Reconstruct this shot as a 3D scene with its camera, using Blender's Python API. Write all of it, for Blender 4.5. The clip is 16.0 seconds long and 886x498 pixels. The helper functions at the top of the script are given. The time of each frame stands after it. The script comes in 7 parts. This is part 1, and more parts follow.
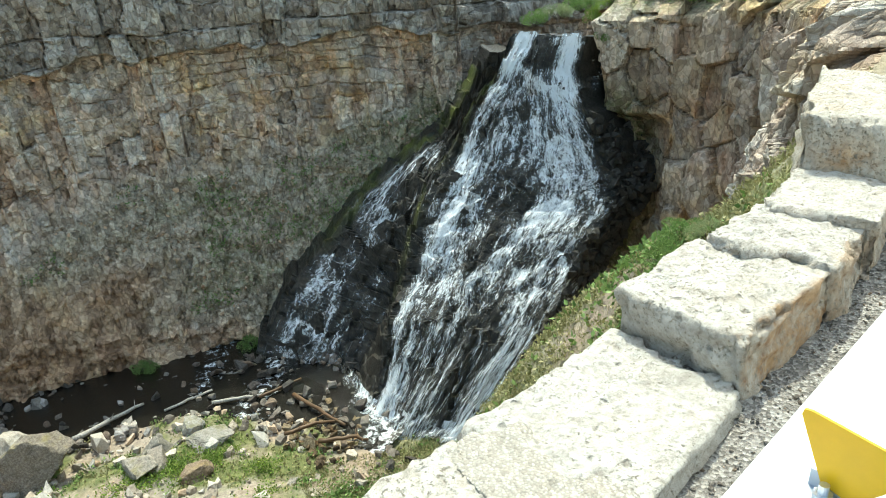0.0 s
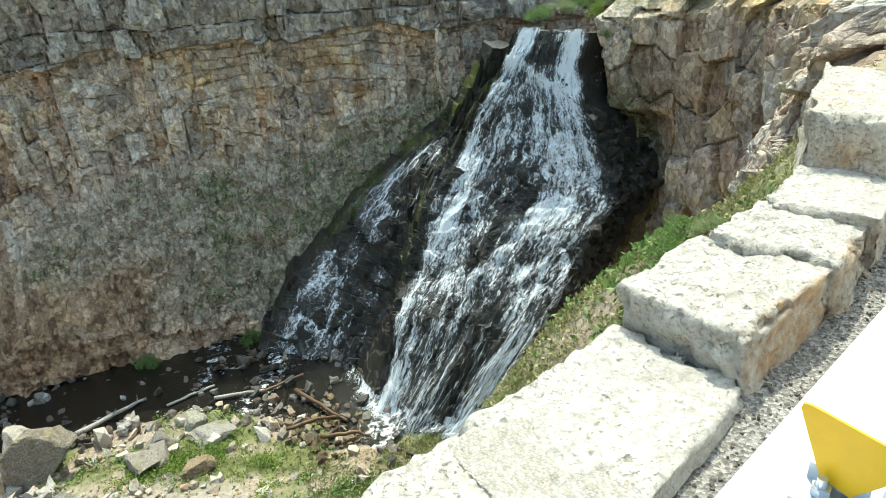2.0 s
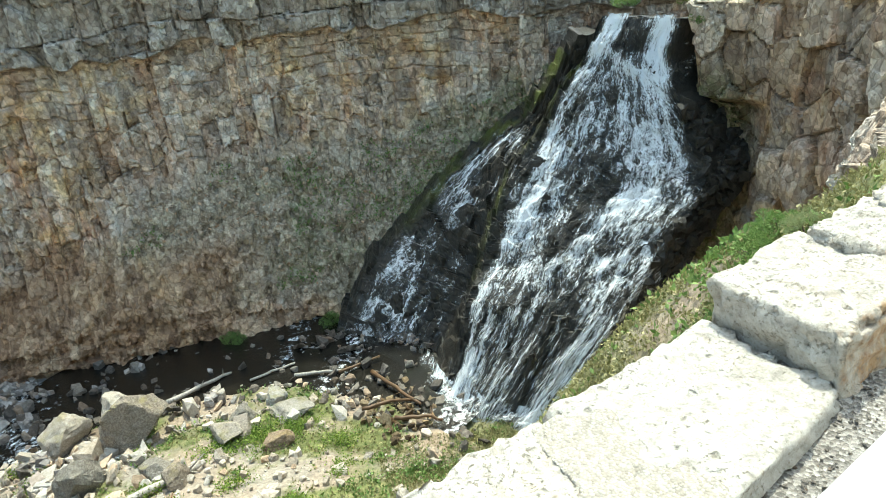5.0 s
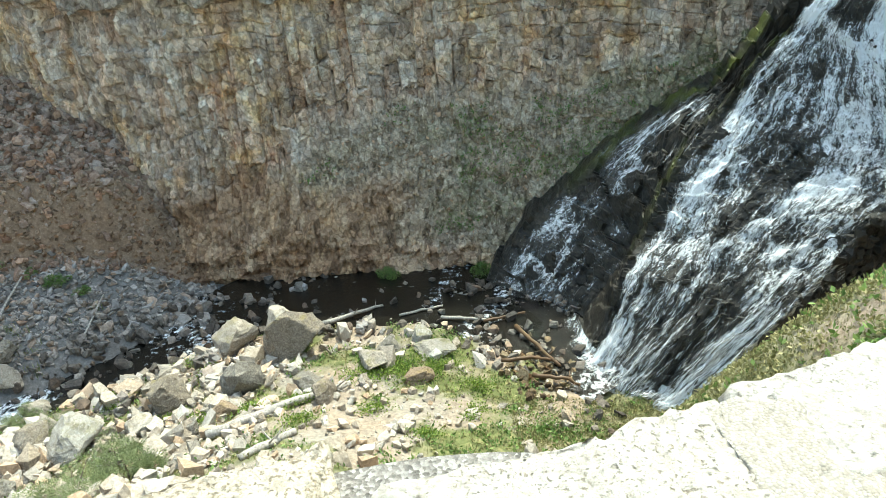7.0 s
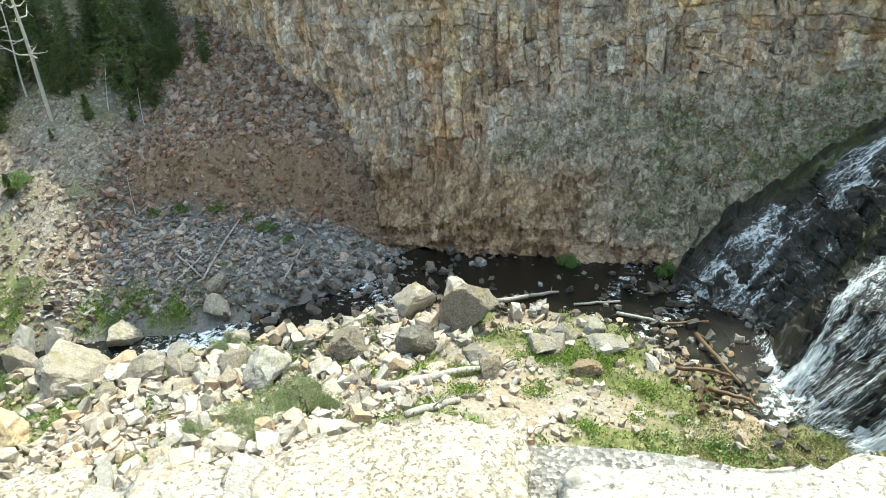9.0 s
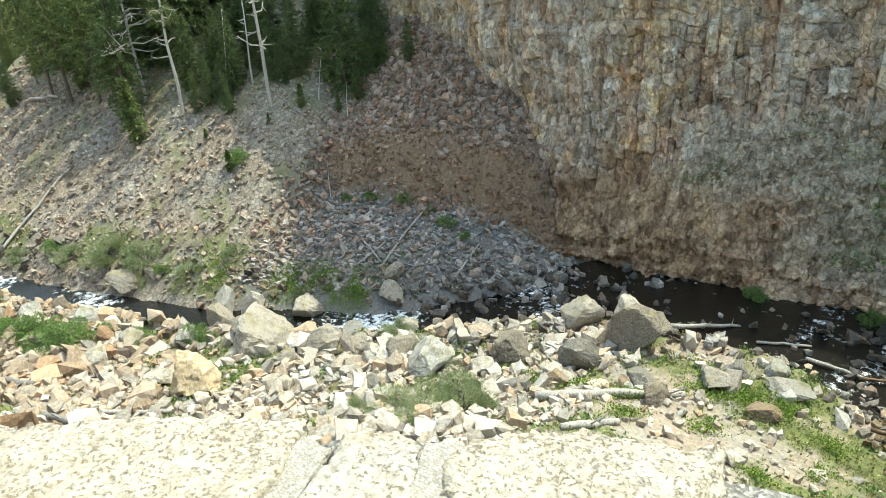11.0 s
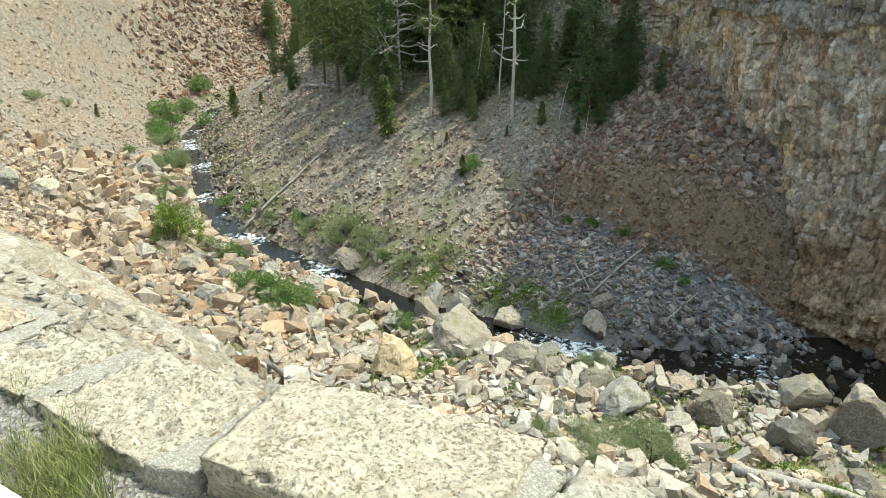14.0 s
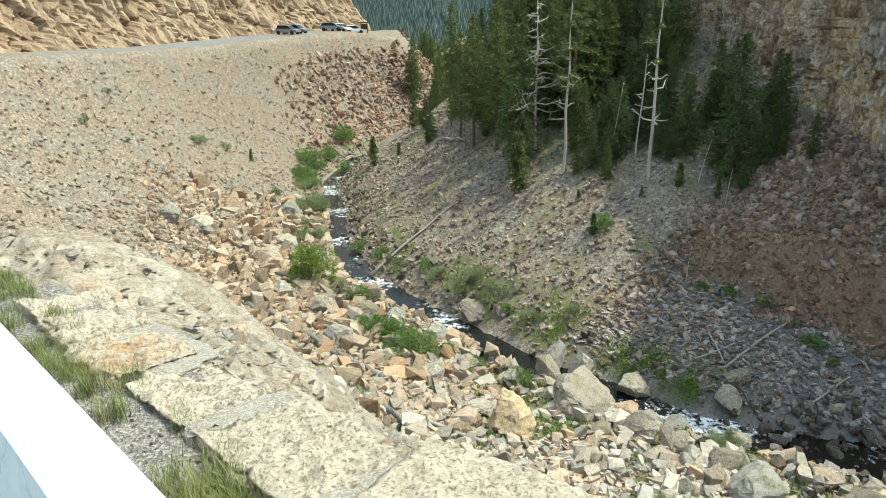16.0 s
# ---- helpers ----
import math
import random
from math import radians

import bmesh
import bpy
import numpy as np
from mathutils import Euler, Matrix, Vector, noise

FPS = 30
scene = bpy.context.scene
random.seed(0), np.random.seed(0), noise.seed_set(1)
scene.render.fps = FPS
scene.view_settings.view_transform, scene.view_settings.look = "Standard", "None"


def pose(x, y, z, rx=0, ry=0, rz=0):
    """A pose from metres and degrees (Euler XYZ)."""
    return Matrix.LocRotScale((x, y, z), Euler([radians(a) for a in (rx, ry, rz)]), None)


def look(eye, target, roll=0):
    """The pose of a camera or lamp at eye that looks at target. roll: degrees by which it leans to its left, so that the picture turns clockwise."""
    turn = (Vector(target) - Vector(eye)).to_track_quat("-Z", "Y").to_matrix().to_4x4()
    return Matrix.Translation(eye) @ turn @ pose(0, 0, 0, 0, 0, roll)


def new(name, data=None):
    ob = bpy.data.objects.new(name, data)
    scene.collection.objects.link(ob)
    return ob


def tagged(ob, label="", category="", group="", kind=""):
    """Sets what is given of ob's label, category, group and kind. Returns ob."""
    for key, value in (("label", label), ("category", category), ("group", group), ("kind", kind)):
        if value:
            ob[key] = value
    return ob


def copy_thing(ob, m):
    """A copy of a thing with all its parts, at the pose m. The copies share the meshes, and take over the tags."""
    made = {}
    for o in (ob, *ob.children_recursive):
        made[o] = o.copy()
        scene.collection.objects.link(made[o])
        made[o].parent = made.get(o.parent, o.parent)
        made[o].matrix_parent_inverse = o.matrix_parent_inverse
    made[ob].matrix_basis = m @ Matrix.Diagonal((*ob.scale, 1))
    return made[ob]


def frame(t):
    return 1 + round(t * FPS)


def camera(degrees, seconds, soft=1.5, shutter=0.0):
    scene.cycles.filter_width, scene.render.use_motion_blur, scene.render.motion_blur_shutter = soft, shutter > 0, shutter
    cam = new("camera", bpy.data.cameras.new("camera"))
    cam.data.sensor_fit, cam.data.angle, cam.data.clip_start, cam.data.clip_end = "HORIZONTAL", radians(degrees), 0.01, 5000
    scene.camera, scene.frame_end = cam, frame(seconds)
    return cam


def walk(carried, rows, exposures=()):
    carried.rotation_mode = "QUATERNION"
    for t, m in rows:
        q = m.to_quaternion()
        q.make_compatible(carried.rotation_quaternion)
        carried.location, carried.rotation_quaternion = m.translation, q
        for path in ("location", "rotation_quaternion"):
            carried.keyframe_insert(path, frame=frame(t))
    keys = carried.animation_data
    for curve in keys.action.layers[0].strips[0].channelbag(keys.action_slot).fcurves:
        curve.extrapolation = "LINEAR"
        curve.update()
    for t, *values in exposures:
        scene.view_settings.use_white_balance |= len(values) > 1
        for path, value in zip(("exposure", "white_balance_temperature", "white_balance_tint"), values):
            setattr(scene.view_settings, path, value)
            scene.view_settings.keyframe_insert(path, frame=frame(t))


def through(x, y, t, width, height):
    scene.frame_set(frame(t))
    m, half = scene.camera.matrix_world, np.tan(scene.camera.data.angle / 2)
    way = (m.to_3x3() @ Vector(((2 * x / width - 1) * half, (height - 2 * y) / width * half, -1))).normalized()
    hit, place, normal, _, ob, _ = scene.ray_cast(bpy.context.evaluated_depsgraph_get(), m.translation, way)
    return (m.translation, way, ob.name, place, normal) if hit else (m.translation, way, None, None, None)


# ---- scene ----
HFOV = 65.18
cam = camera(HFOV, 16.0, soft=0.75)
# seconds, place in metres, turn in degrees
PATH = [
    (0.0, 0.228, 0.013, 1.469, 65.89, 3.62, -23.19),
    (0.5, 0.225, 0.014, 1.468, 65.60, 3.34, -23.01),
    (1.0, 0.225, 0.009, 1.470, 65.47, 3.58, -23.15),
    (1.5, 0.224, 0.005, 1.470, 65.56, 3.87, -23.27),
    (2.0, 0.223, 0.005, 1.471, 65.60, 3.54, -22.96),
    (2.5, 0.223, 0.007, 1.472, 65.58, 3.80, -22.81),
    (3.0, 0.225, 0.004, 1.471, 65.56, 4.00, -22.78),
    (3.2, 0.223, 0.004, 1.475, 65.47, 4.19, -22.87),
    (5.3, 0.144, -0.022, 1.495, 64.97, 4.10, -14.56),
    (5.5, 0.138, -0.015, 1.478, 64.80, 3.68, -13.13),
    (6.0, 0.098, -0.021, 1.472, 64.09, 3.74, -8.83),
    (6.5, 0.058, -0.013, 1.462, 63.14, 3.19, -5.11),
    (7.0, 0.000, 0.000, 1.460, 62.43, 3.41, -1.78),
    (7.5, -0.044, 0.012, 1.452, 61.88, 3.37, 2.07),
    (8.0, -0.079, -0.003, 1.457, 61.23, 3.62, 5.84),
    (8.5, -0.128, -0.035, 1.462, 61.47, 3.52, 10.25),
    (9.0, -0.163, -0.061, 1.475, 62.04, 3.59, 14.73),
    (9.2, -0.174, -0.065, 1.476, 62.39, 3.64, 16.37),
    (11.3, -0.311, -0.210, 1.521, 63.86, 3.51, 32.87),
    (11.5, -0.320, -0.225, 1.527, 64.21, 3.21, 34.46),
    (12.0, -0.343, -0.256, 1.547, 64.28, 2.86, 37.63),
    (12.5, -0.368, -0.284, 1.560, 64.60, 2.57, 40.92),
    (13.0, -0.402, -0.326, 1.570, 65.17, 1.73, 44.62),
    (13.5, -0.456, -0.355, 1.570, 65.50, 1.28, 47.86),
    (14.0, -0.514, -0.375, 1.561, 65.91, 0.91, 50.65),
    (14.5, -0.561, -0.415, 1.561, 66.25, 0.43, 53.84),
    (15.0, -0.576, -0.445, 1.577, 67.49, 0.89, 56.58),
    (15.5, -0.612, -0.460, 1.591, 68.73, 1.52, 59.23),
    (16.0, -0.617, -0.474, 1.621, 70.46, 1.14, 61.53),
]
walk(cam, [(r[0], pose(*r[1:])) for r in PATH], exposures=[(0.0, 1.45, 6480, -8), (4.0, 1.6, 6480, -8), (9.0, 1.66, 6480, -8), (11.3, 1.5, 6550, -8), (13.0, 1.28, 6600, -8), (16.0, 1.10, 6600, -8)])

# ---- world and sun ----
SUN_AZIMUTH = 24.0    # degrees from +y towards +x
SUN_HEIGHT = 64.0
world = bpy.data.worlds.new("sky")
scene.world = world
world.use_nodes = True
wn = world.node_tree.nodes
sky = wn.new("ShaderNodeTexSky")
sky.sky_type = "NISHITA"
sky.sun_disc = False
sky.sun_elevation = radians(SUN_HEIGHT)
sky.sun_rotation = radians(SUN_AZIMUTH)
sky.air_density, sky.dust_density, sky.ozone_density = 1.5, 3.0, 1.0
wn["Background"].inputs["Strength"].default_value = 0.15
world.node_tree.links.new(sky.outputs["Color"], wn["Background"].inputs["Color"])

sun = new("sun", bpy.data.lights.new("sun", "SUN"))
sun.data.energy, sun.data.angle, sun.data.color = 2.05, radians(0.55), (1.0, 0.95, 0.87)
sa, sh = radians(SUN_AZIMUTH), radians(SUN_HEIGHT)
sun_from = Vector((math.sin(sa) * math.cos(sh), math.cos(sa) * math.cos(sh), math.sin(sh)))
sun.matrix_world = look(sun_from * 200, (0, 0, 0))

# ---- tools ----

def lattice(ix, iy, iz, seed):
    """Random numbers 0..1 for whole-number places."""
    ix, iy, iz = (np.asarray(k).astype(np.int64).astype(np.uint32) for k in (ix, iy, iz))
    h = ix * np.uint32(374761393) + iy * np.uint32(668265263) + iz * np.uint32(2147483647) + np.uint32(seed * 974711 & 0xFFFFFFFF)
    h = (h ^ (h >> np.uint32(13))) * np.uint32(1274126177)
    h = (h ^ (h >> np.uint32(16))) * np.uint32(2246822519)
    return ((h ^ (h >> np.uint32(15))) & np.uint32(0xFFFFFF)) / 16777215.0


def smooth_noise(x, y, z=0.0, seed=0):
    """Value noise, -1..1, on arrays."""
    level = np.ndim(z) == 0 and float(z) == math.floor(z)
    x, y, z = np.broadcast_arrays(np.asarray(x, float), np.asarray(y, float), np.asarray(z, float))
    fx, fy, fz = np.floor(x), np.floor(y), np.floor(z)
    u, v, w = x - fx, y - fy, z - fz
    u, v, w = (k * k * (3 - 2 * k) for k in (u, v, w))
    total = 0.0
    for dx in (0, 1):
        for dy in (0, 1):
            for dz in ((0,) if level else (0, 1)):
                wt = (u if dx else 1 - u) * (v if dy else 1 - v) * (w if dz else 1 - w)
                total = total + wt * lattice(fx + dx, fy + dy, fz + dz, seed)
    return total * 2 - 1


def fractal(x, y, z=0.0, seed=0, octaves=4):
    total, amp = 0.0, 1.0
    for k in range(octaves):
        total = total + amp * smooth_noise(np.asarray(x) * 2 ** k, np.asarray(y) * 2 ** k, np.asarray(z) * 2 ** k, seed + k)
        amp *= 0.5
    return total / 1.6


def cells(u, v, seed=0, jitter=0.9):
    """Voronoi cells in a plane: distance to nearest seed, to the border, a random number of the cell, and the way from its seed."""
    u, v = np.broadcast_arrays(np.asarray(u, float), np.asarray(v, float))
    fu, fv = np.floor(u), np.floor(v)
    d1 = np.full(u.shape, 9.0)
    d2 = np.full(u.shape, 9.0)
    rnd = np.zeros(u.shape)
    ou, ov = np.zeros(u.shape), np.zeros(u.shape)
    zero = np.zeros_like(fu)
    for du in (-1, 0, 1):
        for dv in (-1, 0, 1):
            cu, cv = fu + du, fv + dv
            pu = cu + 0.5 + jitter * (lattice(cu, cv, zero, seed) - 0.5)
            pv = cv + 0.5 + jitter * (lattice(cu, cv, zero, seed + 7) - 0.5)
            a, b = u - pu, v - pv
            d = np.sqrt(a * a + b * b)
            near = d < d1
            d2 = np.where(near, d1, np.minimum(d2, d))
            d1 = np.where(near, d, d1)
            rnd = np.where(near, lattice(cu, cv, zero, seed + 13), rnd)
            ou, ov = np.where(near, a, ou), np.where(near, b, ov)
    return d1, d2 - d1, rnd, ou, ov


def courses(u, v, seed=0):
    """Blocks in beds of uneven height with staggered joints: distance to the border, a random number of the block, and the way from its middle."""
    u, v = np.broadcast_arrays(np.asarray(u, float), np.asarray(v, float))
    zero = np.zeros(u.shape)
    v = v + 0.32 * smooth_noise(zero, v * 0.9, 0, seed + 5)
    row = np.floor(v)
    w = u * (0.7 + 0.7 * lattice(row, zero, zero, seed)) + 9 * lattice(row, zero, zero, seed + 1)
    w = w + 0.35 * smooth_noise(w * 0.8, row * 3.1, 0, seed + 6)
    col = np.floor(w)
    a, b = w - col, v - row
    edge = np.minimum(np.minimum(a, 1 - a) * 1.2, np.minimum(b, 1 - b))
    return edge, lattice(col, row, zero, seed + 2), a - 0.5, b - 0.5


def along(points, x, y):
    """For places (x, y): distance to a polyline of (x, y, z) points, side (+ to its left), z there, and metres along it."""
    x, y = np.asarray(x, float), np.asarray(y, float)
    best = np.full(x.shape, 1e9)
    side, height, run = np.zeros(x.shape), np.zeros(x.shape), np.zeros(x.shape)
    gone = 0.0
    for a, b in zip(points, points[1:]):
        ex, ey = b[0] - a[0], b[1] - a[1]
        n = math.hypot(ex, ey)
        t = np.clip(((x - a[0]) * ex + (y - a[1]) * ey) / n ** 2, 0, 1)
        d = np.hypot(x - a[0] - t * ex, y - a[1] - t * ey)
        near = d < best
        best = np.where(near, d, best)
        side = np.where(near, np.sign(ex * (y - a[1]) - ey * (x - a[0])), side)
        height = np.where(near, a[2] + t * (b[2] - a[2]), height)
        run = np.where(near, gone + t * n, run)
        gone += n
    return best, side, height, run


def sheet(name, xyz, material, smooth=False, parent=None, attributes=()):
    """A mesh from a grid of places, an array (rows, columns, 3)."""
    r, c = xyz.shape[:2]
    k = np.arange(r * c).reshape(r, c)
    quads = np.stack([k[:-1, :-1], k[:-1, 1:], k[1:, 1:], k[1:, :-1]], -1).reshape(-1, 4)
    return solid(name, xyz.reshape(-1, 3), quads, material, smooth, parent, [(a, v.reshape(-1)) for a, v in attributes])


def solid(name, verts, faces, material, smooth=False, parent=None, attributes=()):
    """A mesh from arrays of places and of faces that all have the same number of corners."""
    me = bpy.data.meshes.new(name)
    faces = np.asarray(faces)
    n, k = faces.shape
    me.vertices.add(len(verts))
    me.vertices.foreach_set("co", np.asarray(verts, np.float32).reshape(-1))
    me.loops.add(n * k)
    me.loops.foreach_set("vertex_index", faces.reshape(-1).astype(np.int32))
    me.polygons.add(n)
    me.polygons.foreach_set("loop_start", np.arange(0, n * k, k, dtype=np.int32))
    if smooth:
        me.polygons.foreach_set("use_smooth", np.ones(n, bool))
    for a, v in attributes:
        me.attributes.new(a, "FLOAT", "POINT").data.foreach_set("value", np.asarray(v, np.float32))
    me.update()
    if not smooth:
        me.shade_flat()
    me.materials.append(material)
    ob = new(name, me)
    if parent is not None:
        ob.parent = parent
    return ob


def part(name, bm, material, parent=None, label="", smooth=False):
    """Links a bmesh as one mesh object under a thing or part."""
    me = bpy.data.meshes.new(name)
    bm.to_mesh(me)
    bm.free()
    me.materials.append(material)
    for p in me.polygons:
        p.use_smooth = smooth
    ob = new(name, me)
    if parent is not None:
        ob.parent = parent
    if label:
        ob["label"] = label
    return ob


def thing(name, m, label, category, group="", kind=""):
    """An Empty at a thing's base that parents its parts."""
    ob = new(name)
    ob.matrix_world = m
    return tagged(ob, label, category, group, kind)

# ---- materials ----
def nodes_of(name):
    m = bpy.data.materials.new(name)
    m.use_nodes = True
    t = m.node_tree
    return m, t, t.nodes["Principled BSDF"]


def node(t, kind, inputs=None, **settings):
    n = t.nodes.new("ShaderNode" + kind)
    for k, v in settings.items():
        setattr(n, k, v)
    for k, v in (inputs or {}).items():
        if isinstance(v, bpy.types.NodeSocket):
            t.links.new(v, n.inputs[k])
        else:
            n.inputs[k].default_value = v
    return n


def place_of(t, stretch=(1, 1, 1)):
    g = node(t, "NewGeometry")
    return node(t, "VectorMath", {0: g.outputs["Position"], 1: stretch}, operation="MULTIPLY").outputs[0]


def local_place(t, stretch=(1, 1, 1)):
    g = node(t, "TexCoord")
    return node(t, "VectorMath", {0: g.outputs["Object"], 1: stretch}, operation="MULTIPLY").outputs[0]


def noise_of(t, at, scale, detail=5, rough=0.6, out="Fac"):
    return node(t, "TexNoise", {"Vector": at, "Scale": scale, "Detail": detail, "Roughness": rough}).outputs[out]


def ramp(t, fac, stops):
    n = node(t, "ValToRGB", {"Fac": fac})
    e = n.color_ramp.elements
    while len(e) < len(stops):
        e.new(0.5)
    for k, (p, c) in enumerate(stops):
        e[k].position = p
        e[k].color = (*c, 1) if len(c) == 3 else c
    return n.outputs["Color"]


def grey(v):
    return (v, v, v)


def mix(t, fac, a, b, kind="MIX"):
    n = node(t, "Mix", data_type="RGBA", blend_type=kind)
    for sock, v in ((n.inputs[0], fac), (n.inputs[6], a), (n.inputs[7], b)):
        if isinstance(v, bpy.types.NodeSocket):
            t.links.new(v, sock)
        elif isinstance(v, (int, float)):
            sock.default_value = v
        else:
            sock.default_value = (*v, 1)
    return n.outputs[2]


def times(t, a, b, op="MULTIPLY", clamp=False):
    n = node(t, "Math", operation=op, use_clamp=clamp)
    for k, v in enumerate((a, b)):
        if isinstance(v, bpy.types.NodeSocket):
            t.links.new(v, n.inputs[k])
        else:
            n.inputs[k].default_value = v
    return n.outputs[0]


def attr(t, name):
    return node(t, "Attribute", attribute_name=name).outputs["Fac"]


def finish(t, b, colour, rough=0.9, bump=None, strength=0.5, distance=0.03):
    t.links.new(colour, b.inputs["Base Color"])
    if isinstance(rough, bpy.types.NodeSocket):
        t.links.new(rough, b.inputs["Roughness"])
    else:
        b.inputs["Roughness"].default_value = rough
    b.inputs["Specular IOR Level"].default_value = 0.3
    if bump is not None:
        n = node(t, "Bump", {"Height": bump, "Strength": strength, "Distance": distance})
        t.links.new(n.outputs["Normal"], b.inputs["Normal"])


def rock_material(name, dark, mid, light, scale=1.0, per="", local=False):
    """Broken rock: tones by piece, mottling, grain."""
    m, t, b = nodes_of(name)
    at = local_place(t) if local else place_of(t)
    broad = noise_of(t, at, 0.35 * scale, 4)
    fine = noise_of(t, at, 5.0 * scale, 7, 0.7)
    if per == "island":
        own = node(t, "NewGeometry").outputs["Random Per Island"]
    elif per == "object":
        own = node(t, "ObjectInfo").outputs["Random"]
    else:
        own = attr(t, per) if per else broad
    tone = times(t, times(t, times(t, own, 0.45), times(t, fine, 1.15), "ADD"), 0.30, "SUBTRACT")
    c = ramp(t, tone, [(0.2, dark), (0.5, mid), (0.85, light)])
    if per == "object":
        rift = node(t, "TexVoronoi", {"Vector": mix(t, 0.25, at, noise_of(t, at, 1.8, 5, out="Color"), "ADD"), "Scale": 1.7}, feature="DISTANCE_TO_EDGE").outputs["Distance"]
        c = mix(t, ramp(t, rift, [(0.0, grey(0.45)), (0.02, grey(0))]), c, dark)
        up = node(t, "SeparateXYZ", {0: node(t, "NewGeometry").outputs["Normal"]}).outputs["Z"]
        moss = times(t, ramp(t, up, [(0.55, grey(0)), (0.9, grey(0.75))]), ramp(t, noise_of(t, at, 1.1, 6, 0.7), [(0.50, grey(0)), (0.62, grey(1))]))
        c = mix(t, moss, c, (0.26, 0.235, 0.11))
        crust = ramp(t, noise_of(t, at, 3.2, 7, 0.75), [(0.52, grey(0)), (0.60, grey(0.7))])
        c = mix(t, crust, c, mix(t, 1.0, c, (0.62, 0.60, 0.55), "MULTIPLY"))
    hue = node(t, "TexWhiteNoise", {"W": times(t, own, 917.0)}, noise_dimensions="1D").outputs["Value"]
    if per in ("island", "object"):
        c = mix(t, ramp(t, hue, [(0.80, grey(0)), (0.90, grey(0.6))]), c, mix(t, 1.0, c, (1.12, 0.86, 0.64), "MULTIPLY"))
        c = mix(t, ramp(t, hue, [(0.22, grey(0.75)), (0.36, grey(0))]), c, mix(t, 1.0, c, (0.82, 0.88, 0.95), "MULTIPLY"))
    c = mix(t, times(t, broad, 0.5), c, mix(t, 1.0, c, (1.12, 0.92, 0.74), "MULTIPLY"))
    finish(t, b, c, 0.92, times(t, noise_of(t, at, 9.0 * scale, 8, 0.78), noise_of(t, at, 2.5 * scale, 6, 0.7), "ADD"), 0.9, 0.06)
    return m


def cliff_material(name):
    """Jointed canyon rock: grey and pink-brown blocks, ochre and lichen stains, a red band low down, dark wet foot."""
    m, t, b = nodes_of(name)
    at = place_of(t)
    cell, cap, red, scree = attr(t, "cell"), attr(t, "cap"), attr(t, "red"), attr(t, "scree")
    fine = noise_of(t, at, 3.2, 8, 0.72)
    streak = noise_of(t, place_of(t, (1.0, 1.0, 0.22)), 0.9, 5)
    broad = noise_of(t, at, 0.16, 4)
    tone = times(t, times(t, cell, 0.6), times(t, fine, 0.45), "ADD")
    c = ramp(t, tone, [(0.18, (0.24, 0.20, 0.17)), (0.40, (0.41, 0.345, 0.29)), (0.60, (0.53, 0.46, 0.39)), (0.85, (0.64, 0.60, 0.54))])
    c = mix(t, 0.5, c, mix(t, 1.0, c, ramp(t, attr(t, "tint"), [(0.0, (0.88, 0.88, 0.88)), (0.25, (1.10, 1.09, 1.06)), (0.5, (1.16, 1.05, 0.95)), (0.7, (1.18, 1.06, 0.82)), (0.85, (1.10, 0.93, 0.83)), (1.0, (0.78, 0.74, 0.71))]), "MULTIPLY"))
    c = mix(t, ramp(t, streak, [(0.48, grey(0)), (0.62, grey(0.75))]), c, mix(t, 1.0, c, (1.05, 0.88, 0.76), "MULTIPLY"))
    yellow = times(t, ramp(t, broad, [(0.44, grey(0)), (0.57, grey(1))]), ramp(t, noise_of(t, at, 0.8, 5), [(0.45, grey(0)), (0.65, grey(0.85))]))
    c = mix(t, times(t, yellow, 0.85), c, mix(t, 1.0, c, (1.22, 1.03, 0.60), "MULTIPLY"))
    c = mix(t, ramp(t, noise_of(t, at, 0.55, 6, 0.7), [(0.52, grey(0)), (0.64, grey(0.6))]), c, mix(t, 1.0, c, (0.90, 0.92, 0.92), "MULTIPLY"))
    c = mix(t, ramp(t, noise_of(t, place_of(t, (1.0, 1.0, 0.4)), 0.42, 6, 0.7), [(0.30, grey(0.8)), (0.44, grey(0))]), c, mix(t, 1.0, c, (1.10, 0.80, 0.66), "MULTIPLY"))
    capc = ramp(t, tone, [(0.2, (0.14, 0.12, 0.102)), (0.45, (0.27, 0.235, 0.20)), (0.7, (0.35, 0.325, 0.295)), (0.9, (0.46, 0.42, 0.36))])
    c = mix(t, times(t, cap, 0.75), c, capc)
    redc = ramp(t, tone, [(0.2, (0.17, 0.097, 0.055)), (0.5, (0.34, 0.21, 0.12)), (0.9, (0.48, 0.34, 0.21))])
    c = mix(t, times(t, red, 0.85), c, redc)
    scc = ramp(t, noise_of(t, at, 4.5, 9, 0.8), [(0.32, (0.20, 0.16, 0.115)), (0.5, (0.39, 0.33, 0.25)), (0.68, (0.56, 0.50, 0.41))])
    c = mix(t, scree, c, scc)
    mossc = ramp(t, noise_of(t, at, 2.5, 7, 0.75), [(0.3, (0.075, 0.095, 0.034)), (0.5, (0.165, 0.185, 0.075)), (0.72, (0.29, 0.28, 0.15))])
    c = mix(t, times(t, attr(t, "moss"), ramp(t, noise_of(t, at, 3.5, 6, 0.75), [(0.36, grey(0.1)), (0.56, grey(1))])), c, mossc)
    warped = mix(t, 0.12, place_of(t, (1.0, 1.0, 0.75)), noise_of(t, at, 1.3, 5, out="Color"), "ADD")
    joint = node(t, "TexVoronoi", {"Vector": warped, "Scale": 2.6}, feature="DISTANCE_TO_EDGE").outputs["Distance"]
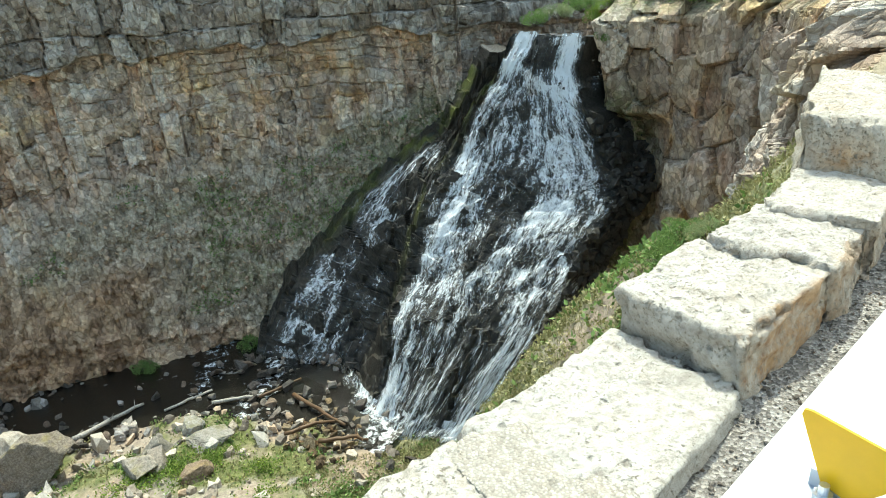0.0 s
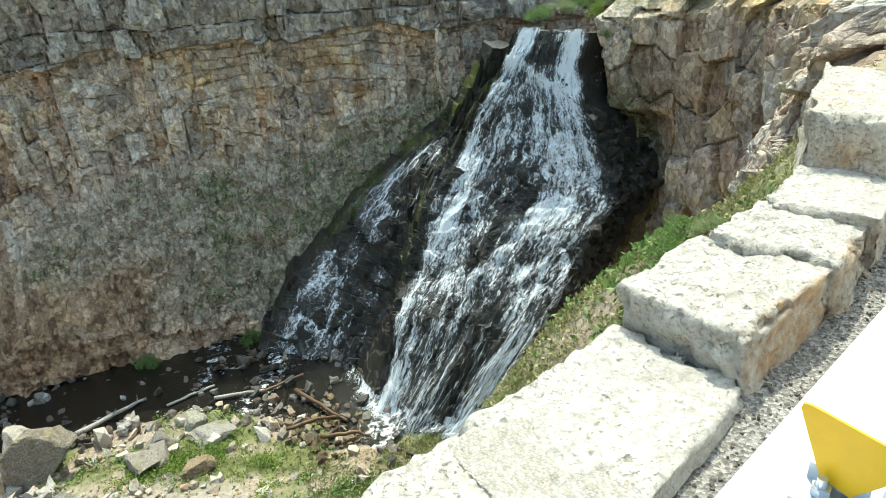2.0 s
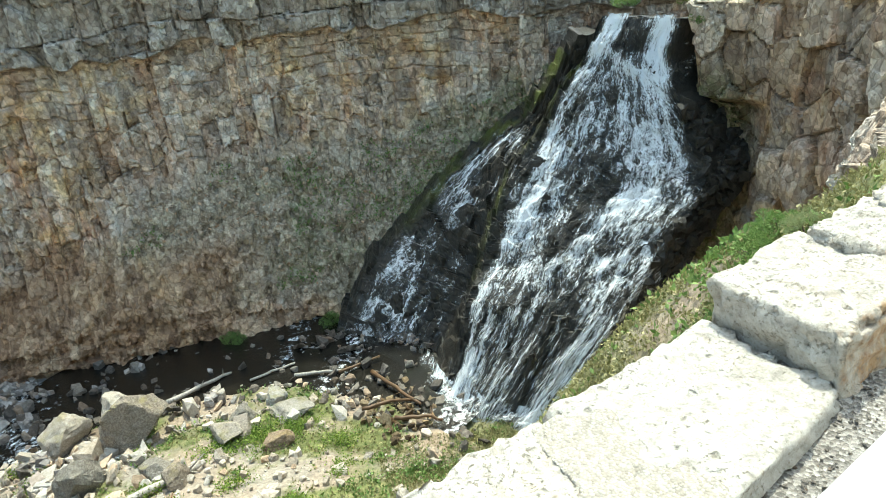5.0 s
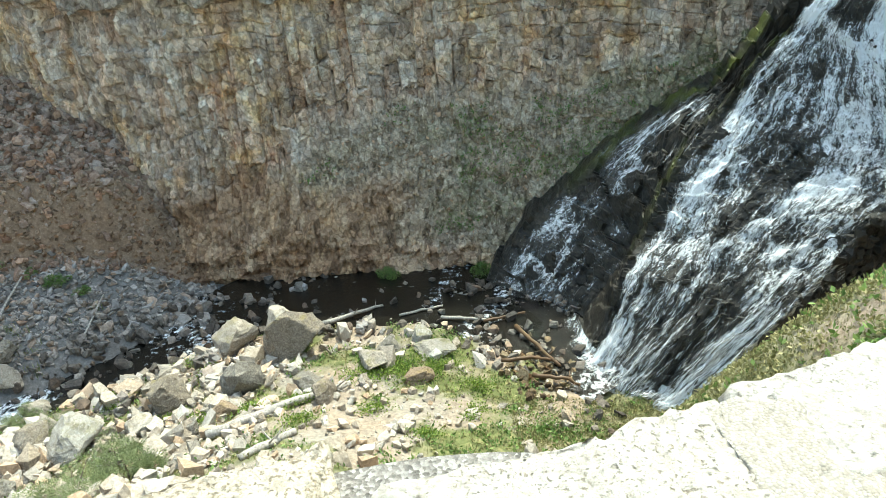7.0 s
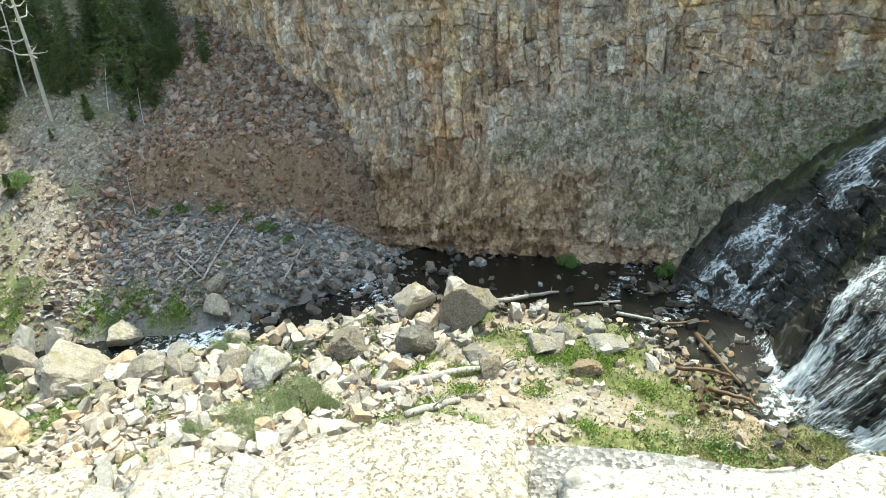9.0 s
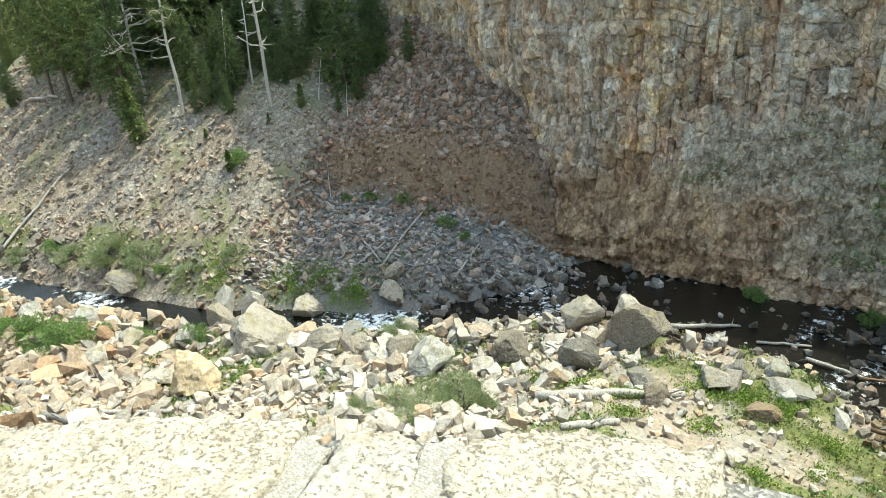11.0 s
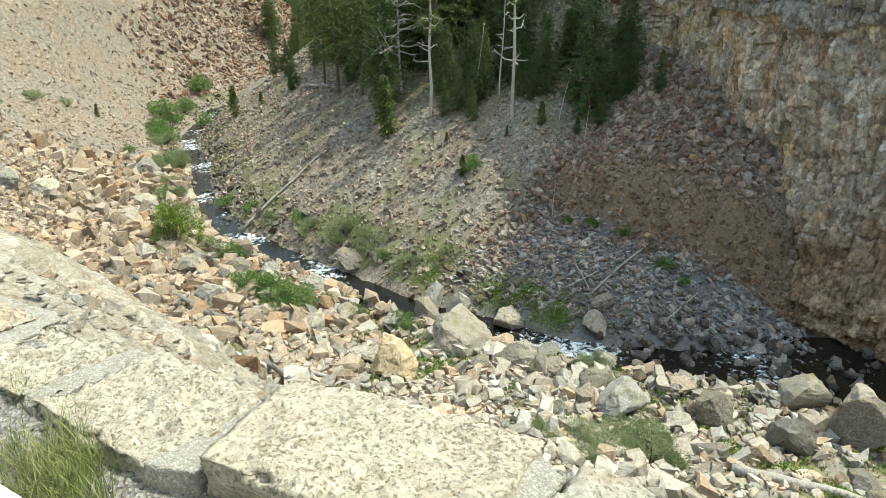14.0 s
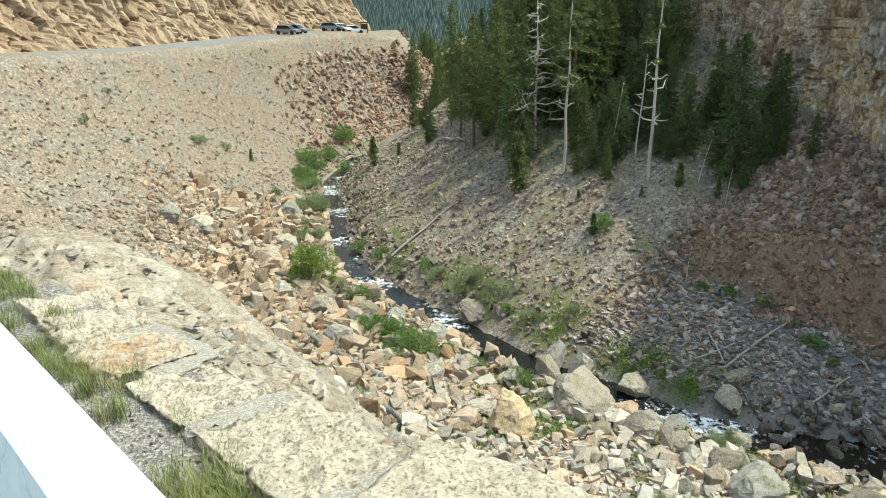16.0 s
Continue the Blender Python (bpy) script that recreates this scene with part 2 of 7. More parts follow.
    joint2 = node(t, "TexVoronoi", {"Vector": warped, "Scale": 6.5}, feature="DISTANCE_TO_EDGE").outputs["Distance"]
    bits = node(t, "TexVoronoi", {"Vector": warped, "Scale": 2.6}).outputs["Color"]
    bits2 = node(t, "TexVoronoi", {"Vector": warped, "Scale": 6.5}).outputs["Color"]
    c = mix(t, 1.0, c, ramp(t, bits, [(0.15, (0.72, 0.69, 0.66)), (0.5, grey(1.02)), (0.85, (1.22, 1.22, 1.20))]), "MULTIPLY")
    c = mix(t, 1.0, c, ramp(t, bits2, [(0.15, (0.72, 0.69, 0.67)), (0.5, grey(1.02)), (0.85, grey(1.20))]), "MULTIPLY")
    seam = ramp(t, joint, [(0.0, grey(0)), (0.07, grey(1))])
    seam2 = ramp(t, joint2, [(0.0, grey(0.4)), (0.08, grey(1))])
    # shade inside the cracks is put into the colour along both sets of seams
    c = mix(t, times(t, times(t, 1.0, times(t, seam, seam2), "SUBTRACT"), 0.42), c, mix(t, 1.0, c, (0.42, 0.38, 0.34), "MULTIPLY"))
    relief = times(t, times(t, noise_of(t, at, 7.0, 9, 0.78), 0.8), times(t, times(t, seam, 0.28), times(t, seam2, 0.16), "ADD"), "ADD")
    relief = times(t, relief, times(t, times(t, bits, 0.7), times(t, bits2, 0.5), "ADD"), "ADD")
    finish(t, b, c, 0.9, relief, 1.0, 0.10)
    return m


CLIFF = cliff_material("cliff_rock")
TALUS = rock_material("talus_rock", (0.20, 0.155, 0.115), (0.39, 0.315, 0.24), (0.57, 0.485, 0.39), 1.0, "island")

# ---- the land ----
# the creek from the foot of the falls downstream: x, y, water level
CREEK = [(7.6, 22.6, -17.35), (4.5, 27.0, -17.4), (-1.5, 30.3, -17.5), (-8.0, 31.0, -17.6), (-13.0, 28.6, -17.7), (-17.5, 25.3, -17.9),
         (-22.0, 23.0, -18.05), (-29.5, 20.8, -18.3), (-36.0, 20.0, -18.6), (-49.0, 18.0, -18.95), (-57.5, 19.2, -19.3), (-72.0, 24.3, -20.0),
         (-87.0, 28.6, -20.7), (-103.0, 39.0, -21.4), (-110.0, 52.0, -21.9), (-118.0, 74.0, -22.6), (-150.0, 112.0, -25.0), (-240.0, 150.0, -31.0)]
# outer edge of the road's shoulder, from the lip of the falls downstream: x, y, height
EDGE = [(40.0, 17.0, 2.0), (16.0, 9.5, 0.2), (9.0, 6.3, -0.3), (4.5, 3.6, -0.45), (2.6, 2.75, -0.64), (1.1, 2.2, -0.67), (-0.5, 2.15, -0.68), (-1.5, 1.75, -0.70),
        (-2.5, 1.55, -0.72), (-3.4, 0.9, -0.78), (-5.0, 0.1, -0.82), (-7.2, -0.6, -0.86), (-16.0, -6.0, -1.0), (-32.0, -15.0, -1.4), (-52.0, -15.0, -1.8),
        (-72.0, -5.0, -2.1), (-98.0, 17.0, -3.2), (-120.0, 36.0, -3.2), (-129.0, 49.0, -3.1), (-133.0, 60.0, -4.6), (-139.0, 68.0, -8.0), (-152.0, 70.0, -4.0), (-175.0, 68.0, -5.0), (-240.0, 60.0, -8.0)]


def ease(x, lo, hi):
    t = np.clip((x - lo) / (hi - lo), 0, 1)
    return t * t * (3 - 2 * t)


def band_of(x, y):
    """The steep band in the cliff's corner: its distance from the creek's bank, and how far it rises."""
    foot = np.interp(x, [-31, -26, -22, -18, -14], [8.6, 7.6, 6.3, 4.8, 3.6]) + 0.45 * smooth_noise(x / 1.7, y / 1.7, 0, 15) + 0.2 * smooth_noise(x / 0.5, y / 0.5, 0, 16)
    return foot, np.interp(x, [-33, -29, -26, -22, -12], [0.0, 1.1, 2.2, 3.1, 3.1])


def ground(x, y):
    """Height of the land, without the cliffs."""
    x, y = np.asarray(x, float), np.asarray(y, float)
    a, side, water, run = along(CREEK, x, y)
    b, eside, top, _ = along(EDGE, x, y)
    half = 1.15 + 0.9 * ease(run, 16, 2) + 1.1 * np.exp(-((run - 17) / 7) ** 2) + 0.35 * smooth_noise(run / 3.0, side * 5, 0, 77)
    bank = np.maximum(a - half, 0)
    s = bank / (bank + b + 1e-6)
    walled = ease(x, -4.2, -2.2) * ease(x, 30, 8)
    lift = s * (0.06 + 0.84 * s) + (1 - walled) * 0.10 * s * s
    # a grassy shoulder beside the falls
    hump = 4.4 * np.exp(-(((x - 8.0) / 4.4) ** 2 + ((y - 11.2) / 4.4) ** 2))
    hump = hump + ease(b, 0.2, 2.2) * 3.0 * np.exp(-(((x + 15.0) / 6.0) ** 2 + ((y - 1.0) / 4.0) ** 2))
    near = water + (top - water) * lift + hump
    near = near + np.clip(bank / 3, 0, 1) * (0.35 * fractal(x / 5, y / 5, 0, 3) + 0.16 * fractal(x / 1.2, y / 1.2, 0, 9))
    # shoulder and road
    road = 0.68 * np.exp(-(x * x + y * y) / 60)
    flat = top + road * ease(b, 1.2, 2.0) + 0.015 * fractal(x * 2, y * 2, 0, 12)
    near = np.where(eside > 0, flat, near)
    gentle = -0.18 + 0 * bank
    # loose scree, a steep earthy band, then broken rock
    foot, rise = band_of(x, y)
    corner = 0.48 * np.minimum(bank, foot) + rise * ease(bank - foot, 0, 1.6) + 0.62 * np.clip(bank - foot, 0, 99)
    spur = 0.9 * np.minimum(bank, 1.2) + 0.66 * np.clip(bank - 1.2, 0, 20) + 0.85 * np.clip(bank - 21, 0, 99)
    to_corner, to_spur = ease(x, -12.0, -17.5), ease(x, -26, -34)
    far = water + gentle * (1 - to_corner) + to_corner * (corner * (1 - to_spur) + spur * to_spur)
    far = far + np.clip(bank / 4, 0, 1) * (0.5 * fractal(x / 7, y / 7, 0, 5) + 0.22 * fractal(x / 1.5, y / 1.5, 0, 6))
    z = np.where(side < 0, far, near)
    bed = water - 0.30 * np.clip((half - a) / 0.8, 0, 1) + 0.16 * fractal(x / 0.8, y / 0.8, 0, 2)
    return np.where(bank <= 0, bed, z + 0.05)


def crack(edge, width, depth):
    return -depth * np.clip(width - edge, 0, 1) / width


def fan_grid(az0, az1, n, rs):
    # columns close together where the path looks
    az = np.radians(np.concatenate([np.linspace(az0, -112, n // 12, endpoint=False), np.linspace(-112, 72, n, endpoint=False), np.linspace(72, az1, n // 8)]))[None, :]
    r = np.asarray(rs)[:, None]
    x, y = r * np.sin(az), r * np.cos(az)
    return np.stack([x, y, ground(x, y)], -1)


def regions(x, y):
    """What the ground is made of, each 0..1: green cover, red rubble, grey scree, gravel shoulder, pale slab."""
    a, side, water, run = along(CREEK, x, y)
    b, eside, _, _ = along(EDGE, x, y)
    near = (side > 0) & (eside < 0)
    patch = fractal(x / 2.3, y / 2.3, 0, 91, 4) + 0.5 * fractal(x / 0.7, y / 0.7, 0, 92, 2)
    green = np.clip((patch - 0.12 + 0.35 * ease(x, -14, 2) - 1.2 * ease(x, -36, -52)) * 2.2, 0, 1) * near
    green = np.maximum(green, near * ease(x, 2.5, 6) * np.clip(0.75 + patch, 0, 1))
    verge = (a < 4.5) & (a > 1.3) & (x < -17)
    green = np.maximum(green, np.clip((patch + 0.2) * 2, 0, 1) * verge * 0.9)
    spur = (side < 0) & (x < -24)
    under = spur * ease(a, 11, 16) * np.clip(0.55 + patch, 0, 1)
    green = np.maximum(green, under)
    green = np.maximum(green, 0.55 * np.clip((patch - 0.05) * 2, 0, 1) * spur * (a > 3))
    green = np.maximum(green, 0.5 * (x < -150) * (y > 75))
    corner = (side < 0) * ease(x, -31, -27)
    foot, rise = band_of(x, y)
    grey_scree = corner * ease(a - 1.15 - foot, 0.9, -0.2)
    upper = ease(a - 1.15 - foot, 1.4, 2.6)
    red = corner * (1 - grey_scree) * (1 - 0.5 * upper)
    gravel = (eside > 0) * (b < 2.3) * (x < 5.5) * (x > -40) * 1.0
    green = np.maximum(green, 0.8 * (eside > 0) * (x > 5.5) * (x < 40) * np.clip(0.6 + patch, 0, 1))
    slab = np.exp(-(((x + 12) / 9.0) ** 2 + ((y - 0.9) / 4.3) ** 2)) * near
    return green, red, grey_scree, gravel, np.clip(slab * 2.2, 0, 1) * near


def land_material():
    m, t, b = nodes_of("land_soil")
    at = place_of(t)
    fine = noise_of(t, at, 6.0, 9, 0.75)
    broad = noise_of(t, at, 0.25, 5)
    soil = ramp(t, fine, [(0.28, (0.12, 0.098, 0.075)), (0.5, (0.27, 0.235, 0.19)), (0.72, (0.42, 0.385, 0.325))])
    soil = mix(t, ramp(t, broad, [(0.4, grey(0)), (0.62, grey(0.6))]), soil, mix(t, 1.0, soil, (1.1, 0.88, 0.70), "MULTIPLY"))
    bits = node(t, "TexVoronoi", {"Vector": at, "Scale": 3.6})
    gaps = node(t, "TexVoronoi", {"Vector": at, "Scale": 3.6}, feature="DISTANCE_TO_EDGE")
    stony = mix(t, 1.0, soil, ramp(t, bits.outputs["Color"], [(0.1, grey(0.55)), (0.9, grey(1.35))]), "MULTIPLY")
    stony = mix(t, ramp(t, gaps.outputs["Distance"], [(0.02, grey(0.75)), (0.12, grey(0))]), stony, (0.07, 0.055, 0.042))
    soil = mix(t, times(t, attr(t, "stony"), 0.8), soil, stony)
    grass = ramp(t, noise_of(t, at, 3.0, 6), [(0.3, (0.07, 0.085, 0.03)), (0.55, (0.15, 0.16, 0.06)), (0.75, (0.28, 0.25, 0.12))])
    red = ramp(t, fine, [(0.3, (0.12, 0.078, 0.05)), (0.55, (0.26, 0.18, 0.12)), (0.75, (0.40, 0.31, 0.23))])
    scree = ramp(t, fine, [(0.3, (0.07, 0.065, 0.06)), (0.55, (0.17, 0.16, 0.15)), (0.75, (0.30, 0.29, 0.28))])
    vor = node(t, "TexVoronoi", {"Vector": at, "Scale": 60.0})
    peb = ramp(t, vor.outputs["Color"], [(0.1, (0.11, 0.10, 0.088)), (0.5, (0.22, 0.20, 0.18)), (0.9, (0.38, 0.36, 0.33))])
    layer = noise_of(t, place_of(t, (2.2, 0.7, 3.5)), 2.6, 9, 0.78)
    slab = ramp(t, layer, [(0.34, (0.17, 0.138, 0.102)), (0.46, (0.31, 0.27, 0.215)), (0.56, (0.40, 0.36, 0.30)), (0.68, (0.50, 0.465, 0.405))])
    slab = mix(t, 1.0, slab, ramp(t, noise_of(t, at, 26.0, 7, 0.75), [(0.34, (0.55, 0.50, 0.43)), (0.5, grey(1.0)), (0.66, grey(1.14))]), "MULTIPLY")
    slab = mix(t, ramp(t, noise_of(t, at, 0.9, 6, 0.7), [(0.54, grey(0)), (0.66, grey(0.6))]), slab, mix(t, 1.0, slab, (1.05, 0.80, 0.62), "MULTIPLY"))
    bent = mix(t, 0.35, place_of(t, (1.5, 3.2, 3.0)), noise_of(t, at, 1.6, 5, out="Color"), "ADD")
    split = node(t, "TexVoronoi", {"Vector": bent, "Scale": 0.9}, feature="DISTANCE_TO_EDGE").outputs["Distance"]
    plate = node(t, "TexVoronoi", {"Vector": bent, "Scale": 0.9}).outputs["Color"]
    slab = mix(t, 1.0, slab, ramp(t, plate, [(0.2, (0.80, 0.77, 0.72)), (0.8, (1.1, 1.1, 1.1))]), "MULTIPLY")
    slab = mix(t, times(t, ramp(t, split, [(0.0, grey(0.8)), (0.05, grey(0))]), ramp(t, fine, [(0.46, grey(0)), (0.6, grey(0.6))])), slab, (0.15, 0.12, 0.09))
    c = mix(t, attr(t, "green"), soil, grass)
    c = mix(t, attr(t, "red"), c, red)
    c = mix(t, attr(t, "scree"), c, scree)
    c = mix(t, attr(t, "slab"), c, slab)
    c = mix(t, attr(t, "gravel"), c, peb)
    relief = times(t, times(t, vor.outputs["Distance"], times(t, attr(t, "gravel"), 0.5)), noise_of(t, at, 8.0, 8, 0.75), "ADD")
    finish(t, b, c, 0.95, relief, 0.7, 0.05)
    return m


rs = np.concatenate([np.linspace(0.05, 16, 130), np.linspace(16.15, 60, 280), np.linspace(60.4, 200, 170), np.geomspace(204, 4000, 14)])
land = fan_grid(-180, 180, 640, rs)
land[-14:, :, 2] = np.minimum(land[-14:, :, 2], -20)
green, red, scree, gravel, slab = regions(land[..., 0], land[..., 1])
stony = ease(land[..., 0], -5, -14)
sx, sy = land[..., 0], land[..., 1]
_, sedge, srnd, sou, sov = cells((0.8 * sx + 0.6 * sy) / 1.1 + 0.3 * fractal(sx, sy, 0, 97), (0.8 * sy - 0.6 * sx) / 0.38, 95)
land[..., 2] += slab * (0.16 * (srnd - 0.5) + crack(sedge, 0.10, 0.05) + 0.10 * sov + 0.22 * fractal(sx / 1.3, sy / 0.9, 0, 98, 4) + 0.06 * fractal(sx / 0.3, sy / 0.2, 0, 99, 3)) * (gravel < 0.5)
sheet_ob = sheet("ground", land, land_material(), True, None, [("green", green), ("red", red), ("scree", scree), ("gravel", gravel), ("slab", slab), ("stony", stony)])
tagged(sheet_ob, "rocky canyon ground of tan soil with dry grass", "ground", kind="structure")


def face_frame(line, top, base, step):
    """A plan line of (x, y) taken to a fine grid of metres along it and heights, with the outward way at each place."""
    pts = np.array(line, float)
    cum = np.concatenate([[0], np.cumsum(np.hypot(*np.diff(pts, axis=0).T))])
    s = np.linspace(0, cum[-1], int(cum[-1] / step) + 2)
    px, py = np.interp(s, cum, pts[:, 0]), np.interp(s, cum, pts[:, 1])
    k = max(3, int(1.5 / step)) | 1
    qx = np.convolve(np.pad(px, k // 2, "edge"), np.ones(k) / k, "valid")
    qy = np.convolve(np.pad(py, k // 2, "edge"), np.ones(k) / k, "valid")
    tx, ty = np.gradient(qx), np.gradient(qy)
    ln = np.hypot(tx, ty)
    S, Z = np.meshgrid(s, np.linspace(base, top, int((top - base) / step) + 2))
    return S, Z, qx, qy, ty / ln, -tx / ln


def facet(rnd, ou, ov, amount):
    """Tilts each block's face its own way."""
    key = np.floor(rnd * 99991)
    zero = np.zeros_like(key)
    return amount * (ou * (lattice(key, zero, zero, 3) - 0.5) + ov * (lattice(key, zero, zero, 4) - 0.35))


def cliff_face(name, line, top, base, step, label, shift=0.0):
    S, Z, qx, qy, nx, ny = face_frame(line, top, base, step)
    S = S + shift
    X0 = np.broadcast_to(qx, S.shape)
    crest = np.interp(X0, [-40, -34, -27, -20, -14, -8, 9, 14, 27], [2, 4, 11, 16, 10, 1.2, 0.0, -0.6, -0.3]) if shift == 0 else np.interp(X0, [-98, -66, -52, -42, -30], [2.0, 5.0, 8.0, 12.0, 15.0])
    Z = base + (Z - base) * (crest - base) / (top - base)
    wu = 0.30 * fractal(S / 1.4, Z / 2.6, 0, 21)
    wv = 0.30 * fractal(S / 1.4, Z / 2.6, 5, 22)
    edge, rnd, ov, ou = courses(Z / 1.7 + 0.7 * wv + 0.3 * fractal(S / 0.9, Z / 2.0, 3, 23), S / 0.72 + 0.9 * wu, 31)
    d2, edge2, rnd2, ou2, ov2 = cells(S / 0.28 + 0.6 * wu, Z / 0.58 + 0.6 * wv, 33)
    big = fractal(S / 8, Z / 9, 0, 41, 3)
    cap_line = -3.0 + 0.45 * smooth_noise(S / 3.0, 0 * S, 0, 44) + 0.3 * smooth_noise(S / 0.9, 0 * S, 3, 45)
    cap = np.clip((Z - cap_line) / 0.12, 0, 1) * (1.0 if shift == 0 else 0.25)
    edgec, rndc, ouc, ovc = courses(S / 1.25 + 0.9 * wu + 0.25 * fractal(S / 2, Z / 1.6, 2, 52), Z / 1.35 + 0.25 * wv + 0.2 * smooth_noise(S / 5, 0 * S, 0, 53), 51)
    edgeb, rndb, oub, ovb = courses(S / 0.8 + 1.3 * wu + 0.4 * fractal(S / 2, Z / 0.9, 2, 58), Z / 0.62 + 1.0 * wv + 0.6 * smooth_noise(S / 4, 0 * S, 0, 59), 57)
    foot = np.interp(X0, [-62, -40, -26, -20, -15, -10, -6, 0, 4, 8, 12, 16, 26], [-13.6, -13.8, -14.0, -14.4, -14.6, -11.6, -9.6, -8.2, -7.8, -7.0, -5.5, -5, -5])
    foot = foot + 0.8 * smooth_noise(S / 2.6, 0 * S, 0, 61) + 0.7 * fractal(S / 1.2, Z / 1.2, 0, 62)
    scree = np.clip((foot - Z) / 1.8, 0, 1)
    toe = np.interp(X0, [-62, -22, -16, -11, 2, 5, 26], [-20, -15.6, -15.0, -15.9, -16.4, -17.5, -17.5]) + 0.9 * fractal(S / 2.2, Z / 2.0, 0, 63)
    redline = -12.0 + 1.0 * smooth_noise(S / 4, 0 * S, 2, 71)
    red = np.clip((redline - Z) / 1.4, 0, 1) * ease(X0, 2, -4) if shift == 0 else 0.35 + 0.4 * (fractal(S / 3, Z / 3, 0, 72) > 0.1)
    out = 0.30 * (rnd - 0.5) + 0.15 * (rnd2 - 0.5) + crack(edge, 0.07, 0.20) + crack(edge2, 0.09, 0.08)
    beds = ease(Z, -6.8, -5.0) * (0.25 + 0.6 * (fractal(S / 4, Z / 3, 0, 47) > 0.0))
    bedout = 0.30 * (rndb - 0.5) + crack(edgeb, 0.10, 0.20) + facet(rndb, oub, ovb, 0.12) + 0.25 * beds
    out = out + facet(rnd, ou, ov, 0.32) + facet(rnd2, ou2, ov2, 0.20)
    out = out * (1 - beds) + bedout * beds
    capout = 0.62 + 0.50 * (rndc - 0.5) + crack(edgec, 0.045, 0.24) + facet(rndc, ouc, ovc, 0.25) + 0.12 * (rnd2 - 0.5) + facet(rnd2, ou2, ov2, 0.14) + 0.40 * (rnd - 0.5) + facet(rnd, ou, ov, 0.25) + crack(edge, 0.05, 0.12)
    out = out * (1 - cap) + capout * cap + 0.55 * big
    rubble = 0.16 * fractal(S / 0.45, Z / 0.45, 0, 81) + 0.22 * (rnd2 - 0.5) + facet(rnd2, ou2, ov2, 0.3) + 0.4 * fractal(S / 3, Z / 3, 0, 82)
    out = out * (1 - 0.8 * scree) + scree * rubble
    apron = (0.42 if shift == 0 else 0.05) * np.clip(np.minimum(foot, Z) + 17.5, 0, 99) + 0.05 * np.clip(Z - foot, 0, 99)
    undercut = np.clip((toe - Z) / 0.5, 0, 1) * ease(X0, 5.5, 3.5) * ease(X0, -24, -18)
    under_block = cells(S / 1.1, Z / 0.5, 35)
    out = out - apron - undercut * 0.10 + undercut * 0.45 * (under_block[2] - 0.5)
    red = np.maximum(red, undercut * 0.75)
    scree = scree * (1 - undercut) * ease(X0, -15, -10) * (1 - 0.85 * red)
    P = np.stack([qx + nx * out, qy + ny * out, Z], -1)
    moss = np.clip(scree * (fractal(S / 4.0, Z / 2.4, 0, 85) + 0.3 * fractal(S / 0.8, Z / 0.8, 0, 86) - 0.14) * 1.5, 0, 0.5) * (0.2 + 0.8 * ease(X0, -6.0, 3.0))
    # the damp strip along the falls is green
    moss = np.maximum(moss, 0.9 * np.exp(-((X0 - (0.75 * Z + 17.2)) / 1.6) ** 2) * (Z < -5.5))
    if shift == 0:
        APRON.append(P[(scree > 0.7) & (Z > -16.5)])
    keep = [("cell", 0.6 * np.where(cap > 0.5, rndc, rnd) + 0.4 * rnd2), ("tint", (rnd * 7.3 + rnd2 * 0.35) % 1.0), ("cap", cap), ("red", red), ("scree", scree), ("moss", moss)]
    # level ground behind the crest
    back = np.linspace(0.4, 1, 14) ** 2 * 40
    flat = P[-1][None] - back[:, None, None] * np.stack([nx, ny, 0 * nx], -1)[None]
    flat[..., 2] += 0.5 * fractal(flat[..., 0] / 3, flat[..., 1] / 3, 0, 87) - 0.25
    P = np.concatenate([P, flat])
    zero = np.zeros(flat.shape[:2])
    keep = [(a, np.concatenate([v, zero + (1 if a in ("moss", "scree") else 0.5)])) for a, v in keep]
    ob = sheet(name, P[:, ::-1], CLIFF, False, None, [(a, v[:, ::-1]) for a, v in keep])
    return tagged(ob, label, "cliff", kind="structure")


MAIN_LINE = [(-36.0, 45.0), (-31.0, 42.2), (-26.5, 39.9), (-21.5, 37.6), (-17.5, 35.6), (-14.0, 34.4), (-9, 34.0), (-3, 34.2), (3, 34.0), (7.5, 33.0), (11.0, 31.2), (13.6, 29.6), (15.2, 29.3), (18, 30.5), (27, 31)]
BACK_LINE = [(-98, 66), (-80, 55), (-66, 49.0), (-54, 46.0), (-45, 45.0), (-38, 43.6), (-32, 42.0), (-25, 40.6), (-20, 39.6)]
APRON = []
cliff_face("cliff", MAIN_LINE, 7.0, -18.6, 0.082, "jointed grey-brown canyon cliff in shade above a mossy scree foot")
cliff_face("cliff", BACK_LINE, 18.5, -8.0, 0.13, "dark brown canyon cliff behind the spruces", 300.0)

RIGHT_LINE = [(30.0, 33.0), (22.0, 28.6), (19.2, 26.9), (18.0, 25.8), (19.2, 24.3), (20.4, 22.0), (20.6, 19.5), (20.0, 17.0), (18.4, 14.2), (16.6, 12.0), (15.5, 9.5)]


